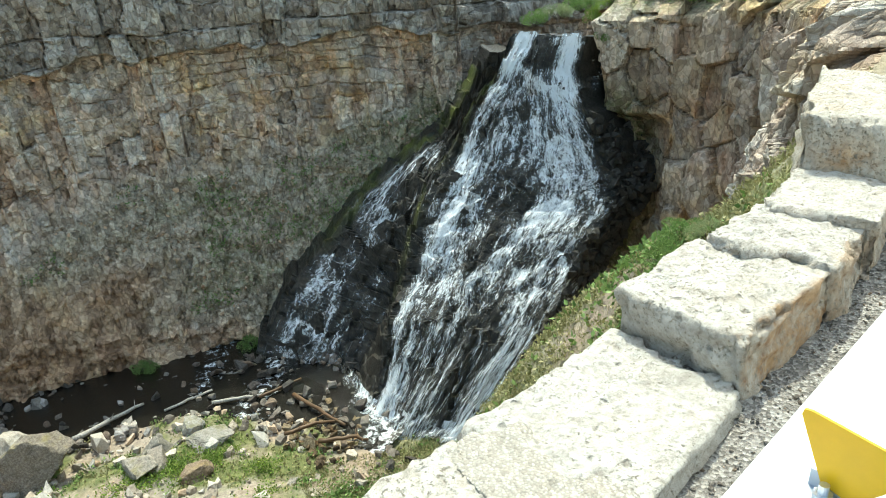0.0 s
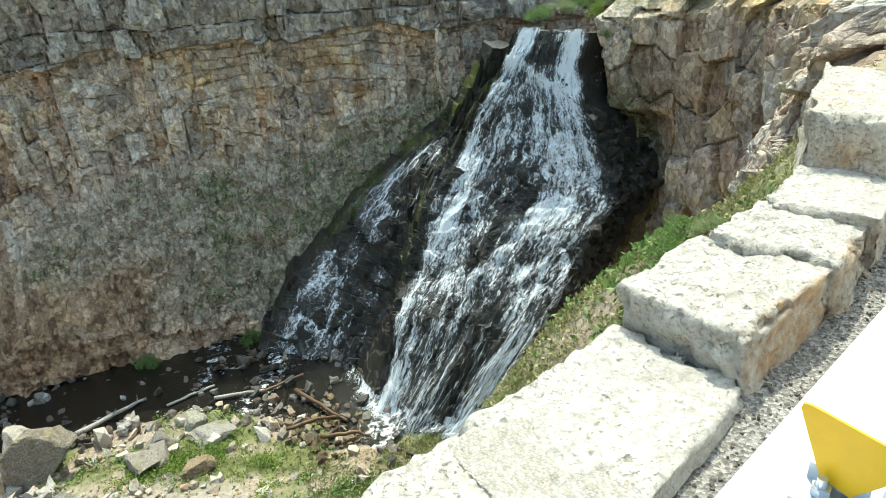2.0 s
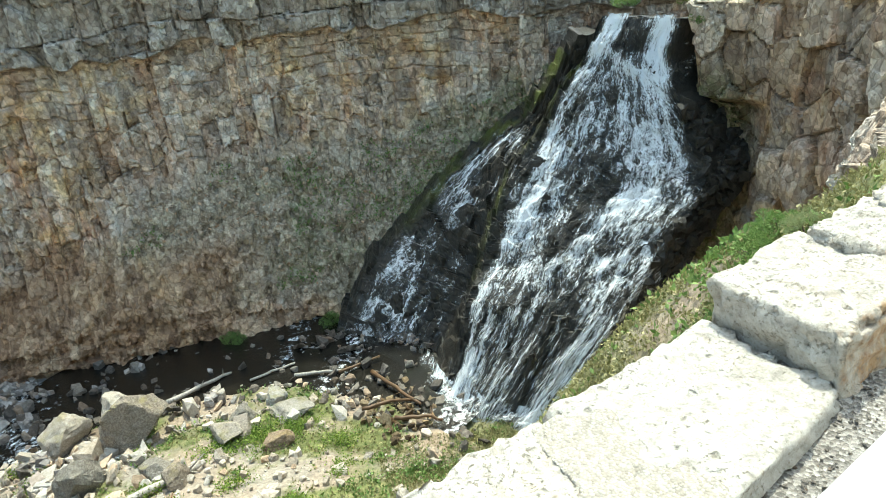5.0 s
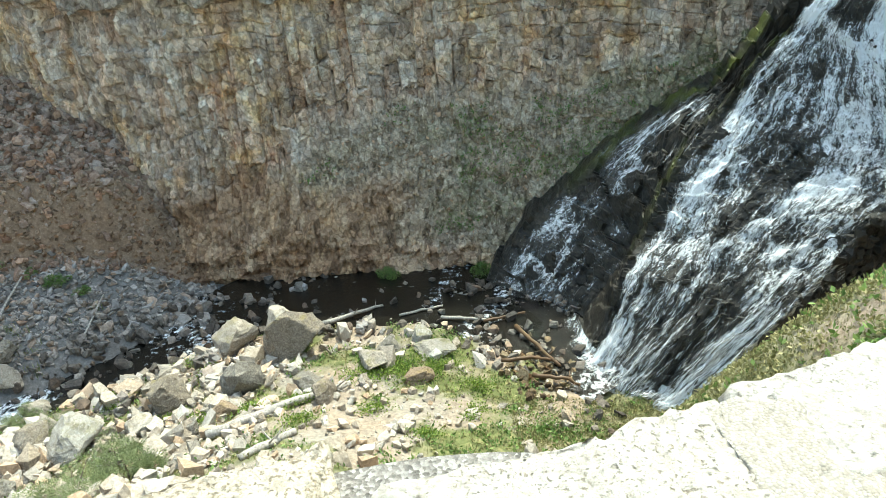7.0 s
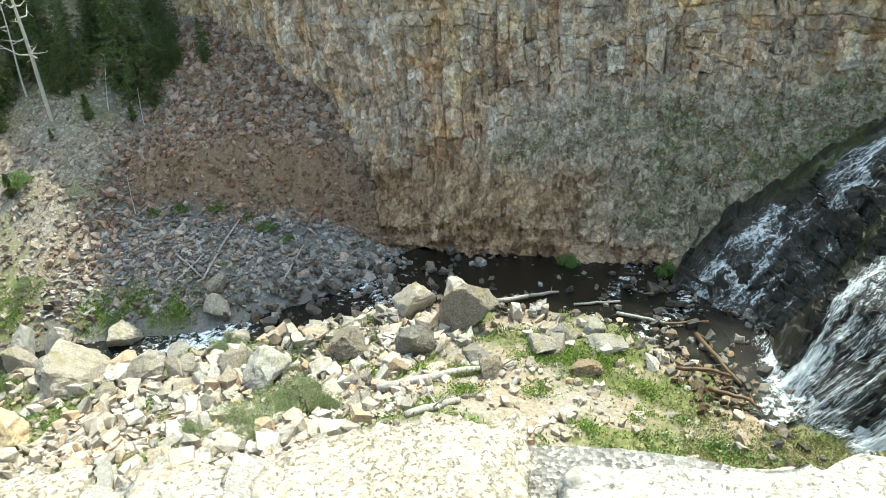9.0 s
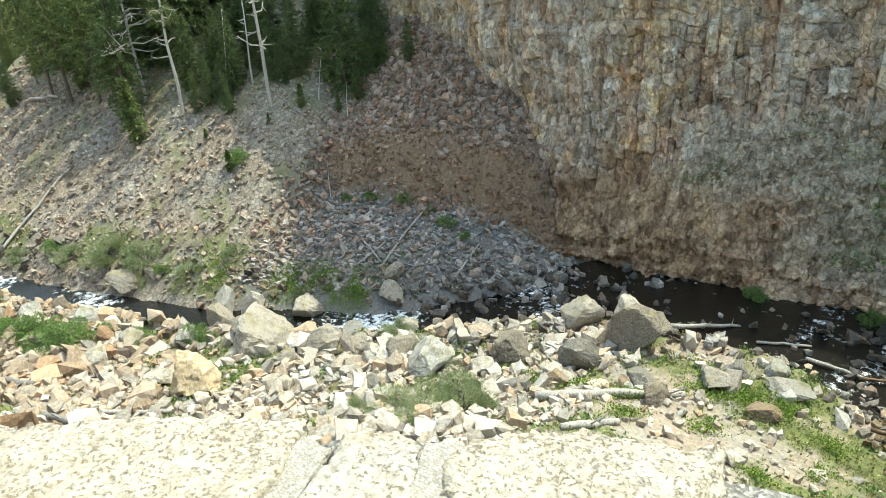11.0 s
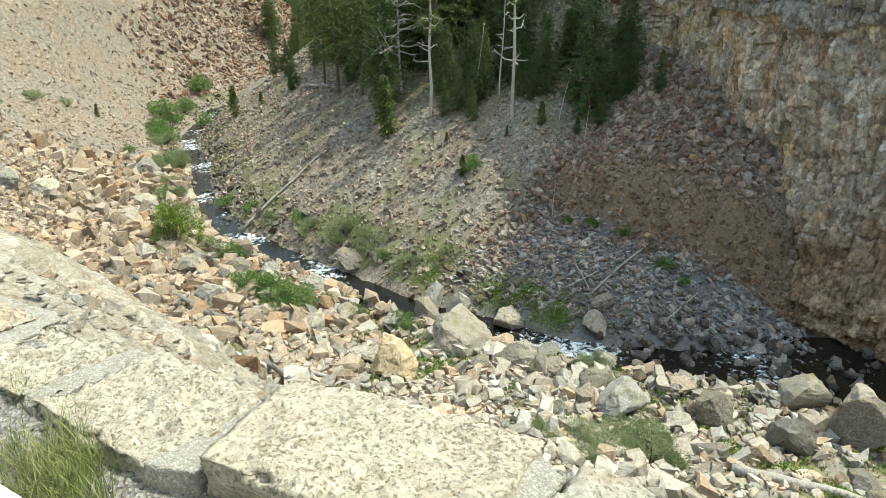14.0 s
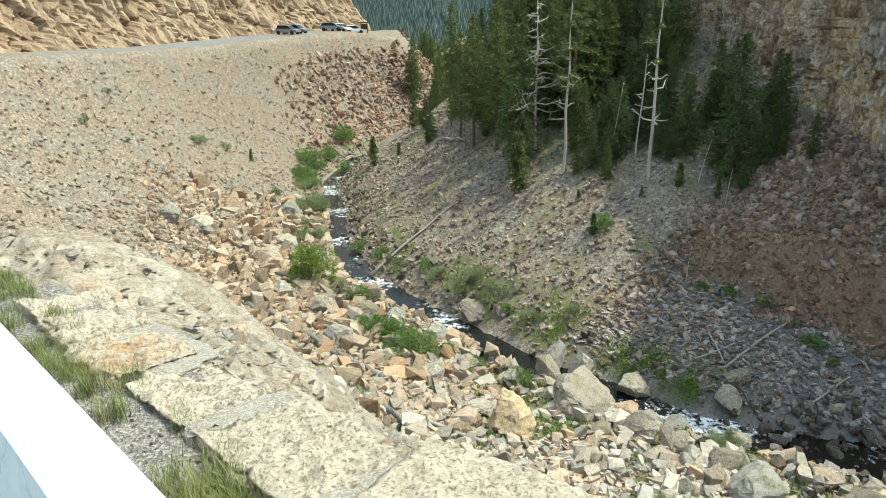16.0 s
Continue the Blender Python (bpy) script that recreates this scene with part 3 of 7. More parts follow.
def right_cliff():
    S, Z, qx, qy, nx, ny = face_frame(RIGHT_LINE, 1.5, -14.0, 0.085)
    warp = 0.35 * fractal(S / 1.8, Z / 2.5, 0, 121)
    d, edge, rnd, ou, ov = cells(S / 1.1 + warp, Z / 1.9 + warp * 0.6, 131, 0.85)
    d2, edge2, rnd2, ou2, ov2 = cells(S / 0.42 + warp, Z / 0.8 + warp, 133)
    rim = np.interp(S, [0, 12, 16, 19, 24, 32], [-2.0, -2.3, -2.4, -2.0, -1.4, -0.9]) + 0.3 * smooth_noise(S / 2.5, 0 * S, 0, 140) + 0.35 * (rnd - 0.5)
    out = 0.75 * (rnd - 0.5) + 0.12 * (rnd2 - 0.5) + crack(edge, 0.06, 0.30) + crack(edge2, 0.10, 0.06)
    out = out + 0.6 * fractal(S / 6, Z / 6, 0, 141, 3) + facet(rnd, ou, ov, 0.6) + facet(rnd2, ou2, ov2, 0.15)
    out = out - np.clip(Z - rim, 0, 9) * 1.7
    # hollow behind the falls
    out = out - 1.5 * np.clip((-6.0 - Z) / 0.5, 0, 1) * ease(S, 18.0, 15.5)
    P = np.stack([qx + nx * out, qy + ny * out, Z], -1)
    zero = np.zeros_like(S)
    damp = ease(S, 17.5, 15.0) * np.clip((-4.0 - Z) / 2, 0, 1)
    keep = [("cell", 0.7 * rnd + 0.3 * rnd2), ("tint", (rnd * 7.3) % 1.0), ("cap", zero + 0.05 + 0.22 * (rnd > 0.6)), ("red", 0.12 + 0.28 * (rnd2 > 0.7)), ("scree", zero),
            ("moss", np.clip(np.clip((Z - rim + 0.4) * 0.8, 0, 0.8) + damp, 0, 1))]
    ob = sheet("cliff", P[:, ::-1], CLIFF, False, None, [(a, v[:, ::-1]) for a, v in keep])
    return tagged(ob, "brown columnar rock face in sun beside the waterfall", "cliff", kind="structure")


right_cliff()


def rim_outcrop():
    """Rugged grey rock of the rim just beyond the guard wall."""
    line = [(19.0, 16.0), (15.5, 13.2), (12.6, 11.2), (10.8, 9.9), (9.75, 8.9), (9.45, 8.0), (9.2, 7.2), (8.6, 6.3), (8.2, 5.4)]
    S, Z, qx, qy, nx, ny = face_frame(line, 1.2, -5.5, 0.05)
    warp = 0.4 * fractal(S / 1.2, Z / 1.2, 0, 721)
    d, edge, rnd, ou, ov = cells(S / 0.9 + warp, Z / 0.75 + 0.7 * warp, 731, 0.9)
    d2, edge2, rnd2, ou2, ov2 = cells(S / 0.30 + warp, Z / 0.26 + warp, 733)
    rim = -0.75 + 0.35 * smooth_noise(S / 1.3, 0 * S, 0, 740) + 0.25 * (rnd - 0.5)
    out = 0.55 * (rnd - 0.5) + 0.12 * (rnd2 - 0.5) + crack(edge, 0.07, 0.22) + crack(edge2, 0.10, 0.05) + facet(rnd, ou, ov, 0.6) + facet(rnd2, ou2, ov2, 0.16)
    out = out + 0.10 * fractal(S / 0.3, Z / 0.3, 0, 741, 3) - 0.30 * np.clip(Z + 3.5, 0, 9) - np.clip(Z - rim, 0, 9) * 1.6
    P = np.stack([qx + nx * out, qy + ny * out, Z], -1)
    zero = np.zeros_like(S)
    keep = [("cell", 0.6 * rnd + 0.4 * rnd2), ("tint", (rnd * 7.3) % 0.3), ("cap", zero + 0.45), ("red", zero), ("scree", zero), ("moss", np.clip((Z - rim - 0.25) * 0.8, 0, 0.6))]
    ob = sheet("outcrop", P[:, ::-1], CLIFF, False, None, [(a, v[:, ::-1]) for a, v in keep])
    return tagged(ob, "rugged grey rock outcrop at the rim beyond the guard wall", "rock", kind="structure")


rim_outcrop()

# ---- the waterfall ----
# four flow lines from lip to foot: far side of the side cascade, its near side, far and near side of the main fall
FLOW = [[(14.5, 28.7, -3.3), (14.2, 29.4, -4.5), (13.3, 30.8, -6.7), (12.0, 32.1, -8.1), (9.0, 32.9, -10.5), (6.3, 33.0, -12.8), (4.2, 32.8, -14.9), (2.0, 32.3, -18.0)],
        [(15.1, 28.1, -3.2), (14.5, 28.6, -4.5), (13.3, 29.4, -6.8), (12.0, 29.8, -8.6), (10.4, 29.7, -11.2), (9.2, 29.4, -13.8), (7.9, 28.8, -16.0), (5.4, 28.0, -18.3)],
        [(15.2, 27.9, -2.5), (14.5, 28.0, -4.2), (13.4, 28.3, -5.8), (11.9, 28.4, -8.0), (10.1, 27.9, -10.5), (8.9, 27.0, -12.7), (7.6, 26.0, -14.8), (5.7, 24.9, -18.2)],
        [(17.7, 25.9, -2.7), (17.2, 25.7, -4.6), (17.4, 24.8, -6.2), (17.7, 23.6, -8.0), (17.0, 22.7, -9.4), (14.8, 22.1, -11.3), (12.5, 21.3, -13.7), (8.5, 21.2, -18.4)]]
ACROSS = [0.0, 0.27, 0.38, 1.0]


def lane(points, v):
    p = np.array(points, float)
    k = np.linspace(0, 1, len(p))
    w = v * (len(p) - 1)
    i = np.clip(np.floor(w).astype(int), 0, len(p) - 2)
    f = (w - i)[..., None]
    p0, p1, p2, p3 = p[np.clip(i - 1, 0, None)], p[i], p[i + 1], p[np.clip(i + 2, None, len(p) - 1)]
    return 0.5 * (2 * p1 + (p2 - p0) * f + (2 * p0 - 5 * p1 + 4 * p2 - p3) * f ** 2 + (3 * p1 - p0 - 3 * p2 + p3) * f ** 3)


def cascade(u, v, rough=1.0):
    """The wet rock under the falls: u across from the far side, v down from the lip."""
    lanes = [lane(p, v) for p in FLOW]
    p = lanes[0] * 0
    uc = np.clip(u, 0, 1)
    for k in range(4):
        hat = np.interp(uc, ACROSS, np.eye(4)[k])
        p = p + hat[..., None] * lanes[k]
    across = u * 13
    down = v * 18.5
    d, edge, rnd, ou, ov = cells(across / 0.8 + 0.3 * smooth_noise(down, across), down / 0.75, 201)
    d2, edge2, rnd2, ou2, ov2 = cells(across / 0.33, down / 0.3, 203)
    out = (0.34 * (rnd - 0.5) + 0.13 * (rnd2 - 0.5)) * (rough == 1.0) + 0.42 * fractal(across / 1.8, down / 2.2, 0, 205) - 0.20 * ov * (0.4 + 0.6 * (rough == 1.0))
    bulge = 0.55 * np.exp(-((u - 0.7) / 0.3) ** 2) * np.clip(v * 3, 0, 1)
    out = (out * np.clip(v * 10, 0.3, 1) + bulge) * rough
    p = p + out[..., None] * np.array([-0.60, -0.42, 0.62])
    over = np.clip(-u, 0, 9)[..., None] * np.array([8.0, 36.0, 2.0]) + np.clip(u - 1, 0, 9)[..., None] * np.array([34.0, 14.0, -4.0])
    return p + over


WET = rock_material("wet_rock", (0.008, 0.008, 0.007), (0.025, 0.024, 0.020), (0.078, 0.070, 0.058), 1.0)
WET.node_tree.nodes["Principled BSDF"].inputs["Roughness"].default_value = 0.42
u, v = np.meshgrid(np.linspace(-0.05, 1.09, 210), np.linspace(0, 1, 260))
wet_moss = np.maximum(np.clip((0.04 - u) / 0.05, 0, 1), np.exp(-((u - 0.335) / 0.035) ** 2)) * np.clip(0.35 + fractal(u * 30, v * 22, 0, 221), 0, 1) * (v > 0.12) * np.clip((0.8 - v) * 4, 0, 1)
t = WET.node_tree
wet_b = t.nodes["Principled BSDF"]
wet_c = wet_b.inputs["Base Color"].links[0].from_socket
t.links.new(mix(t, attr(t, "moss"), wet_c, (0.085, 0.10, 0.018)), wet_b.inputs["Base Color"])
tagged(sheet("cascade_rock", cascade(u, v), WET, False, None, [("moss", wet_moss)]), "dark wet stepped rock under the waterfall", "rock", kind="structure")
# level rock behind the lip
u, v = np.meshgrid(np.linspace(-0.05, 1.05, 60), np.linspace(0, 1, 40))
lip = cascade(u, 0 * v) + v[..., None] * np.array([5.0, 7.0, -1.2]) + (0.12 * fractal(u * 9, v * 9, 0, 207) * np.clip(v * 5, 0, 1))[..., None] * np.array([0, 0, 1.0])
tagged(sheet("stream_bed", lip, WET, False), "dark wet stream bed above the lip of the falls", "rock", kind="structure")


def falling_water(name):
    """White streaks that follow the fall, with clear gaps that show the wet rock."""
    m, t, b = nodes_of(name)
    b.inputs["Base Color"].default_value = (0.88, 0.92, 0.95, 1)
    b.inputs["Roughness"].default_value = 0.45
    b.inputs["Specular IOR Level"].default_value = 0.3
    fu, fv, thick = attr(t, "flow_u"), attr(t, "flow_v"), attr(t, "thick")
    plane = node(t, "CombineXYZ", {0: fu, 1: fv}).outputs[0]
    sway = times(t, times(t, noise_of(t, plane, 0.9, 3, 0.5), 0.5, "SUBTRACT"), 0.55)
    fu2 = times(t, fu, sway, "ADD")
    fu2 = times(t, fu2, times(t, times(t, noise_of(t, plane, 3.5, 4, 0.6), 0.5, "SUBTRACT"), 0.22), "ADD")
    strand = noise_of(t, node(t, "CombineXYZ", {0: times(t, fu2, 3.0), 1: times(t, fv, 0.42)}).outputs[0], 1.0, 5, 0.6)
    curls = noise_of(t, node(t, "CombineXYZ", {0: times(t, fu2, 7.5), 1: times(t, fv, 1.9)}).outputs[0], 1.0, 8, 0.72)
    froth = noise_of(t, node(t, "CombineXYZ", {0: times(t, fu2, 13.0), 1: times(t, fv, 6.5)}).outputs[0], 1.0, 6, 0.75)
    total = times(t, times(t, times(t, strand, 0.30), times(t, curls, 0.34), "ADD"), times(t, froth, 0.36), "ADD")
    total = times(t, times(t, total, 0.5, "SUBTRACT"), 3.6)
    total = times(t, times(t, total, times(t, thick, 0.45), "ADD"), 0.29, "ADD")
    cover = ramp(t, total, [(0.36, grey(0)), (0.47, grey(0.12)), (0.60, grey(0.38)), (0.82, grey(0.96))])
    clear = node(t, "BsdfTransparent")
    glow = node(t, "BsdfTranslucent", {"Color": (0.9, 0.93, 0.96, 1)})
    body = node(t, "MixShader", {0: 0.08, 1: b.outputs[0], 2: glow.outputs[0]})
    mixer = node(t, "MixShader", {0: cover, 1: clear.outputs[0], 2: body.outputs[0]})
    bump = node(t, "Bump", {"Height": total, "Strength": 0.8, "Distance": 0.10})
    t.links.new(bump.outputs["Normal"], b.inputs["Normal"])
    t.links.new(mixer.outputs[0], t.nodes["Material Output"].inputs["Surface"])
    return m


FALLING = falling_water("falling_water")


def water_sheet(name, u0, u1, v0, v1, nu, nv, lift, thick, label):
    u, v = np.meshgrid(np.linspace(u0, u1, nu), np.linspace(v0, v1, nv))
    p = cascade(u, v, 0.98) + (lift + 0.10 * fractal(u * 30, v * 14, 0, 227))[..., None] * np.array([-0.5, -0.35, 0.62])
    across, down = u * 13, v * 18.5
    step = cells(across / 0.55 + 0.3 * smooth_noise(down, across), down / 1.1, 231)
    drop = cells(across / 1.4 + 0.2 * fractal(down, across, 0, 217), down / 3.2, 219)
    body = thick(u, v) + 0.55 * fractal(across / 0.8, down / 3.0, 0, 211) + 0.50 * fractal(across / 2.2, down / 3.6, 0, 215) - 0.28 * step[4] - 0.40 * drop[4] + 0.12 * (drop[2] - 0.5)
    body = body + 0.55 * fractal(u * 22, v * 30, 0, 223) * np.clip((0.22 - v) / 0.1, 0, 1)
    ob = sheet(name, p, FALLING, True, waterfall, [("flow_u", across), ("flow_v", down), ("thick", body)])
    ob["label"] = label
    return ob


waterfall = thing("waterfall", pose(0, 0, 0), "broad waterfall fanning white over dark stepped rock", "waterfall")


def main_body(u, v):
    rim = np.clip((u - 0.40) / 0.06, 0, 1) * np.clip((np.interp(v, [0, 0.5, 0.7, 1], [1.0, 1.0, 1.07, 1.08]) + 0.03 * fractal(v * 14, 0 * v, 0, 225) - u) / 0.06, 0, 1)
    lip = np.maximum(np.exp(-((u - 0.52) / 0.09) ** 2), np.exp(-((u - 0.90) / 0.10) ** 2)) * 0.80 * np.clip((0.17 - v) / 0.06, 0, 1)
    gap = 0.50 * np.exp(-((u - np.interp(v, [0, 0.2, 0.5, 1.0], [0.74, 0.66, 0.66, 0.72])) / 0.10) ** 2) * np.interp(v, [0, 0.14, 0.22, 0.8, 1.0], [1.0, 1.0, 0.9, 0.75, 0.2])
    gap = gap - 0.22 * np.exp(-((u - 0.90) / 0.10) ** 2) * np.clip((v - 0.15) / 0.1, 0, 1)
    gap = gap - 0.45 * np.exp(-((v - np.interp(u, [0.4, 0.6, 0.8, 1.0], [0.115, 0.14, 0.20, 0.20])) / 0.022) ** 2)
    veil = 0.42 * np.exp(-((u - 0.47) / 0.09) ** 2) * np.clip((v - 0.25) / 0.2, 0, 1)
    foot = 0.45 * np.clip((v - 0.90) / 0.1, 0, 1)
    return (np.interp(v, [0, 0.2, 0.45, 0.7, 1], [0.74, 0.74, 0.60, 0.50, 0.55]) + veil + foot + lip - gap - 0.55 * np.clip((0.17 - v) / 0.06, 0, 1)) * rim - 0.5 * (1 - rim)


def side_body(u, v):
    rim = np.clip((u - 0.0) / 0.05, 0, 1) * np.clip((0.29 - u) / 0.07, 0, 1) * np.clip((v - 0.36) / 0.07, 0, 1)
    return 0.32 * rim - 0.5 * (1 - rim) - 0.12 * (u > 0.18)


water_sheet("main_fall", 0.37, 1.08, 0.0, 1.0, 260, 330, 0.27, main_body, "white water falling over dark rock in a broad fan")
water_sheet("side_cascade", -0.01, 0.31, 0.34, 1.0, 120, 220, 0.15, side_body, "thin white rills sliding down dark mossy rock")


# white water boiling out from the foot
u, v = np.meshgrid(np.linspace(0.0, 1.06, 160), np.linspace(0, 1, 50))
boil = cascade(u, 0.95 + 0 * v, 0.98) + (v * 1.7)[..., None] * np.array([-0.85, -0.30, 0.0])
boil[..., 2] = -17.28 + 0.35 * np.exp(-v * 7) + 0.10 * fractal(u * 30, v * 7, 0, 241)
reach = 0.85 - 1.7 * v + 0.9 * fractal(u * 9, v * 2, 0, 243) - 0.5 * (u < 0.34)
foam = sheet("foam", boil, FALLING, True, waterfall, [("flow_u", u * 13), ("flow_v", v * 2.4), ("thick", reach)])
foam["label"] = "white foam spreading from the foot"


# ---- the creek ----
def creek_material():
    m, t, b = nodes_of("creek_water")
    at = place_of(t)
    ripple = noise_of(t, at, 4.0, 5, 0.6)
    foam = ramp(t, times(t, times(t, noise_of(t, at, 2.6, 8, 0.75), 0.78), times(t, attr(t, "rapid"), 0.215), "ADD"), [(0.565, grey(0)), (0.66, grey(0.9))])
    c = mix(t, foam, (0.010, 0.009, 0.007), (0.80, 0.84, 0.87))
    finish(t, b, c, ramp(t, foam, [(0.0, grey(0.06)), (1.0, grey(0.5))]), times(t, ripple, noise_of(t, at, 11.0, 3), "ADD"), 0.45, 0.06)
    b.inputs["Specular IOR Level"].default_value = 0.5
    return m


def creek():
    pts = np.array(CREEK, float)
    cum = np.concatenate([[0], np.cumsum(np.hypot(*np.diff(pts[:, :2], axis=0).T))])
    s = np.arange(0, cum[-1], 0.35)
    x, y, z = (np.interp(s, cum, pts[:, k]) for k in range(3))
    x, y = (np.convolve(np.pad(q, 6, "edge"), np.ones(13) / 13, "valid") for q in (x, y))
    tx, ty = np.gradient(x), np.gradient(y)
    ln = np.hypot(tx, ty)
    w = np.linspace(-1, 1, 25)
    half = ease(s, -3.0, 1.5) * 2.6 + 3.4 * np.exp(-((s - 15) / 9.0) ** 2)
    X = x[:, None] - (ty / ln * half)[:, None] * w
    Y = y[:, None] + (tx / ln * half)[:, None] * w
    rapid = np.clip(0.55 + 0.8 * smooth_noise(s / 3.2, 0 * s, 0, 402), 0, 1) * ease(s, 20, 30) + 0.75 * np.exp(-(s / 5.0) ** 2) + 0.7 * np.exp(-((s - 8.5) / 1.3) ** 2) + 0.7 * np.exp(-((s - 11.5) / 0.9) ** 2) + 0.75 * np.exp(-((s - 24.5) / 3.0) ** 2)
    R = np.clip(np.broadcast_to(rapid[:, None], X.shape) + 0.3 * fractal(X / 1.5, Y / 1.5, 0, 403), 0, 1)
    Z = z[:, None] + 0 * X + 0.05 * fractal(X / 0.7, Y / 0.7, 0, 404) * R
    ob = sheet("creek", np.stack([X, Y, Z], -1), creek_material(), True, None, [("rapid", R)])
    return tagged(ob, "dark shallow creek with white riffles among stones", "creek", kind="structure")


creek()

# ---- guard wall, shoulder and barrier ----
def stone_material(name, orange=0.0):
    """Pale weathered limestone with dark pits, lichen and rusty patches."""
    m, t, b = nodes_of(name)
    at = place_of(t)
    fine = noise_of(t, at, 16.0, 8, 0.7)
    broad = noise_of(t, at, 2.2, 5)
    c = ramp(t, fine, [(0.28, (0.25, 0.22, 0.185)), (0.44, (0.40, 0.37, 0.325)), (0.66, (0.53, 0.505, 0.46))])
    blot = ramp(t, times(t, times(t, noise_of(t, at, 46.0, 6, 0.66), times(t, attr(t, "lichen"), 0.045), "ADD"), times(t, noise_of(t, at, 3.0, 4), 0.16), "ADD"), [(0.675, grey(0)), (0.72, grey(1))])
    c = mix(t, ramp(t, broad, [(0.45, grey(0)), (0.7, grey(0.6))]), c, mix(t, 1.0, c, (0.80, 0.79, 0.78), "MULTIPLY"))
    c = mix(t, times(t, blot, 0.68), c, ramp(t, noise_of(t, at, 40.0, 4), [(0.35, (0.16, 0.122, 0.08)), (0.65, (0.30, 0.245, 0.17))]))
    c = mix(t, attr(t, "lichen"), c, mix(t, 1.0, c, (1.10, 1.01, 0.87), "MULTIPLY"))
    gold = times(t, attr(t, "rust"), ramp(t, noise_of(t, at, 5.0, 7, 0.7), [(0.40, grey(0.1)), (0.56, grey(1))]))
    c = mix(t, times(t, gold, 0.8), c, ramp(t, fine, [(0.35, (0.28, 0.13, 0.042)), (0.65, (0.47, 0.29, 0.13))]))
    rust = times(t, ramp(t, noise_of(t, at, 1.3, 5), [(0.52 - 0.1 * orange, grey(0)), (0.66, grey(0.9))]), ramp(t, noise_of(t, at, 7.0, 6), [(0.42, grey(0)), (0.6, grey(1))]))
    c = mix(t, times(t, rust, 0.15 + 0.5 * orange), c, (0.40, 0.27, 0.15))
    pit = node(t, "TexVoronoi", {"Vector": mix(t, 0.09, at, noise_of(t, at, 9.0, 4, out="Color"), "ADD"), "Scale": 11.0, "Randomness": 1.0})
    hole = times(t, ramp(t, pit.outputs["Distance"], [(0.10, grey(1)), (0.26, grey(0))]), ramp(t, noise_of(t, at, 4.0, 4), [(0.46, grey(0)), (0.58, grey(1))]))
    speck = ramp(t, noise_of(t, at, 30.0, 4), [(0.56, grey(0)), (0.66, grey(0.85))])
    c = mix(t, times(t, hole, 0.75), c, (0.20, 0.175, 0.14))
    c = mix(t, times(t, speck, 0.7), c, (0.24, 0.22, 0.18))
    relief = times(t, times(t, fine, 1.0), times(t, times(t, hole, 0.6), times(t, blot, 0.35), "ADD"), "SUBTRACT")
    finish(t, b, c, 0.93, relief, 1.0, 0.03)
    return m


STONE = stone_material("guard_stone")
RUSTY = stone_material("rusty_stone", 1.0)


def mortar_material():
    m, t, b = nodes_of("pebble_mortar")
    at = place_of(t)
    vor = node(t, "TexVoronoi", {"Vector": at, "Scale": 70.0})
    c = ramp(t, vor.outputs["Color"], [(0.1, (0.235, 0.208, 0.17)), (0.5, (0.335, 0.305, 0.258)), (0.9, (0.44, 0.41, 0.36))])
    c = mix(t, ramp(t, vor.outputs["Distance"], [(0.3, grey(0)), (0.6, grey(0.5))]), c, (0.21, 0.185, 0.155))
    finish(t, b, c, 0.95, times(t, vor.outputs["Distance"], -1.0), 0.8, 0.01)
    return m


MORTAR = mortar_material()


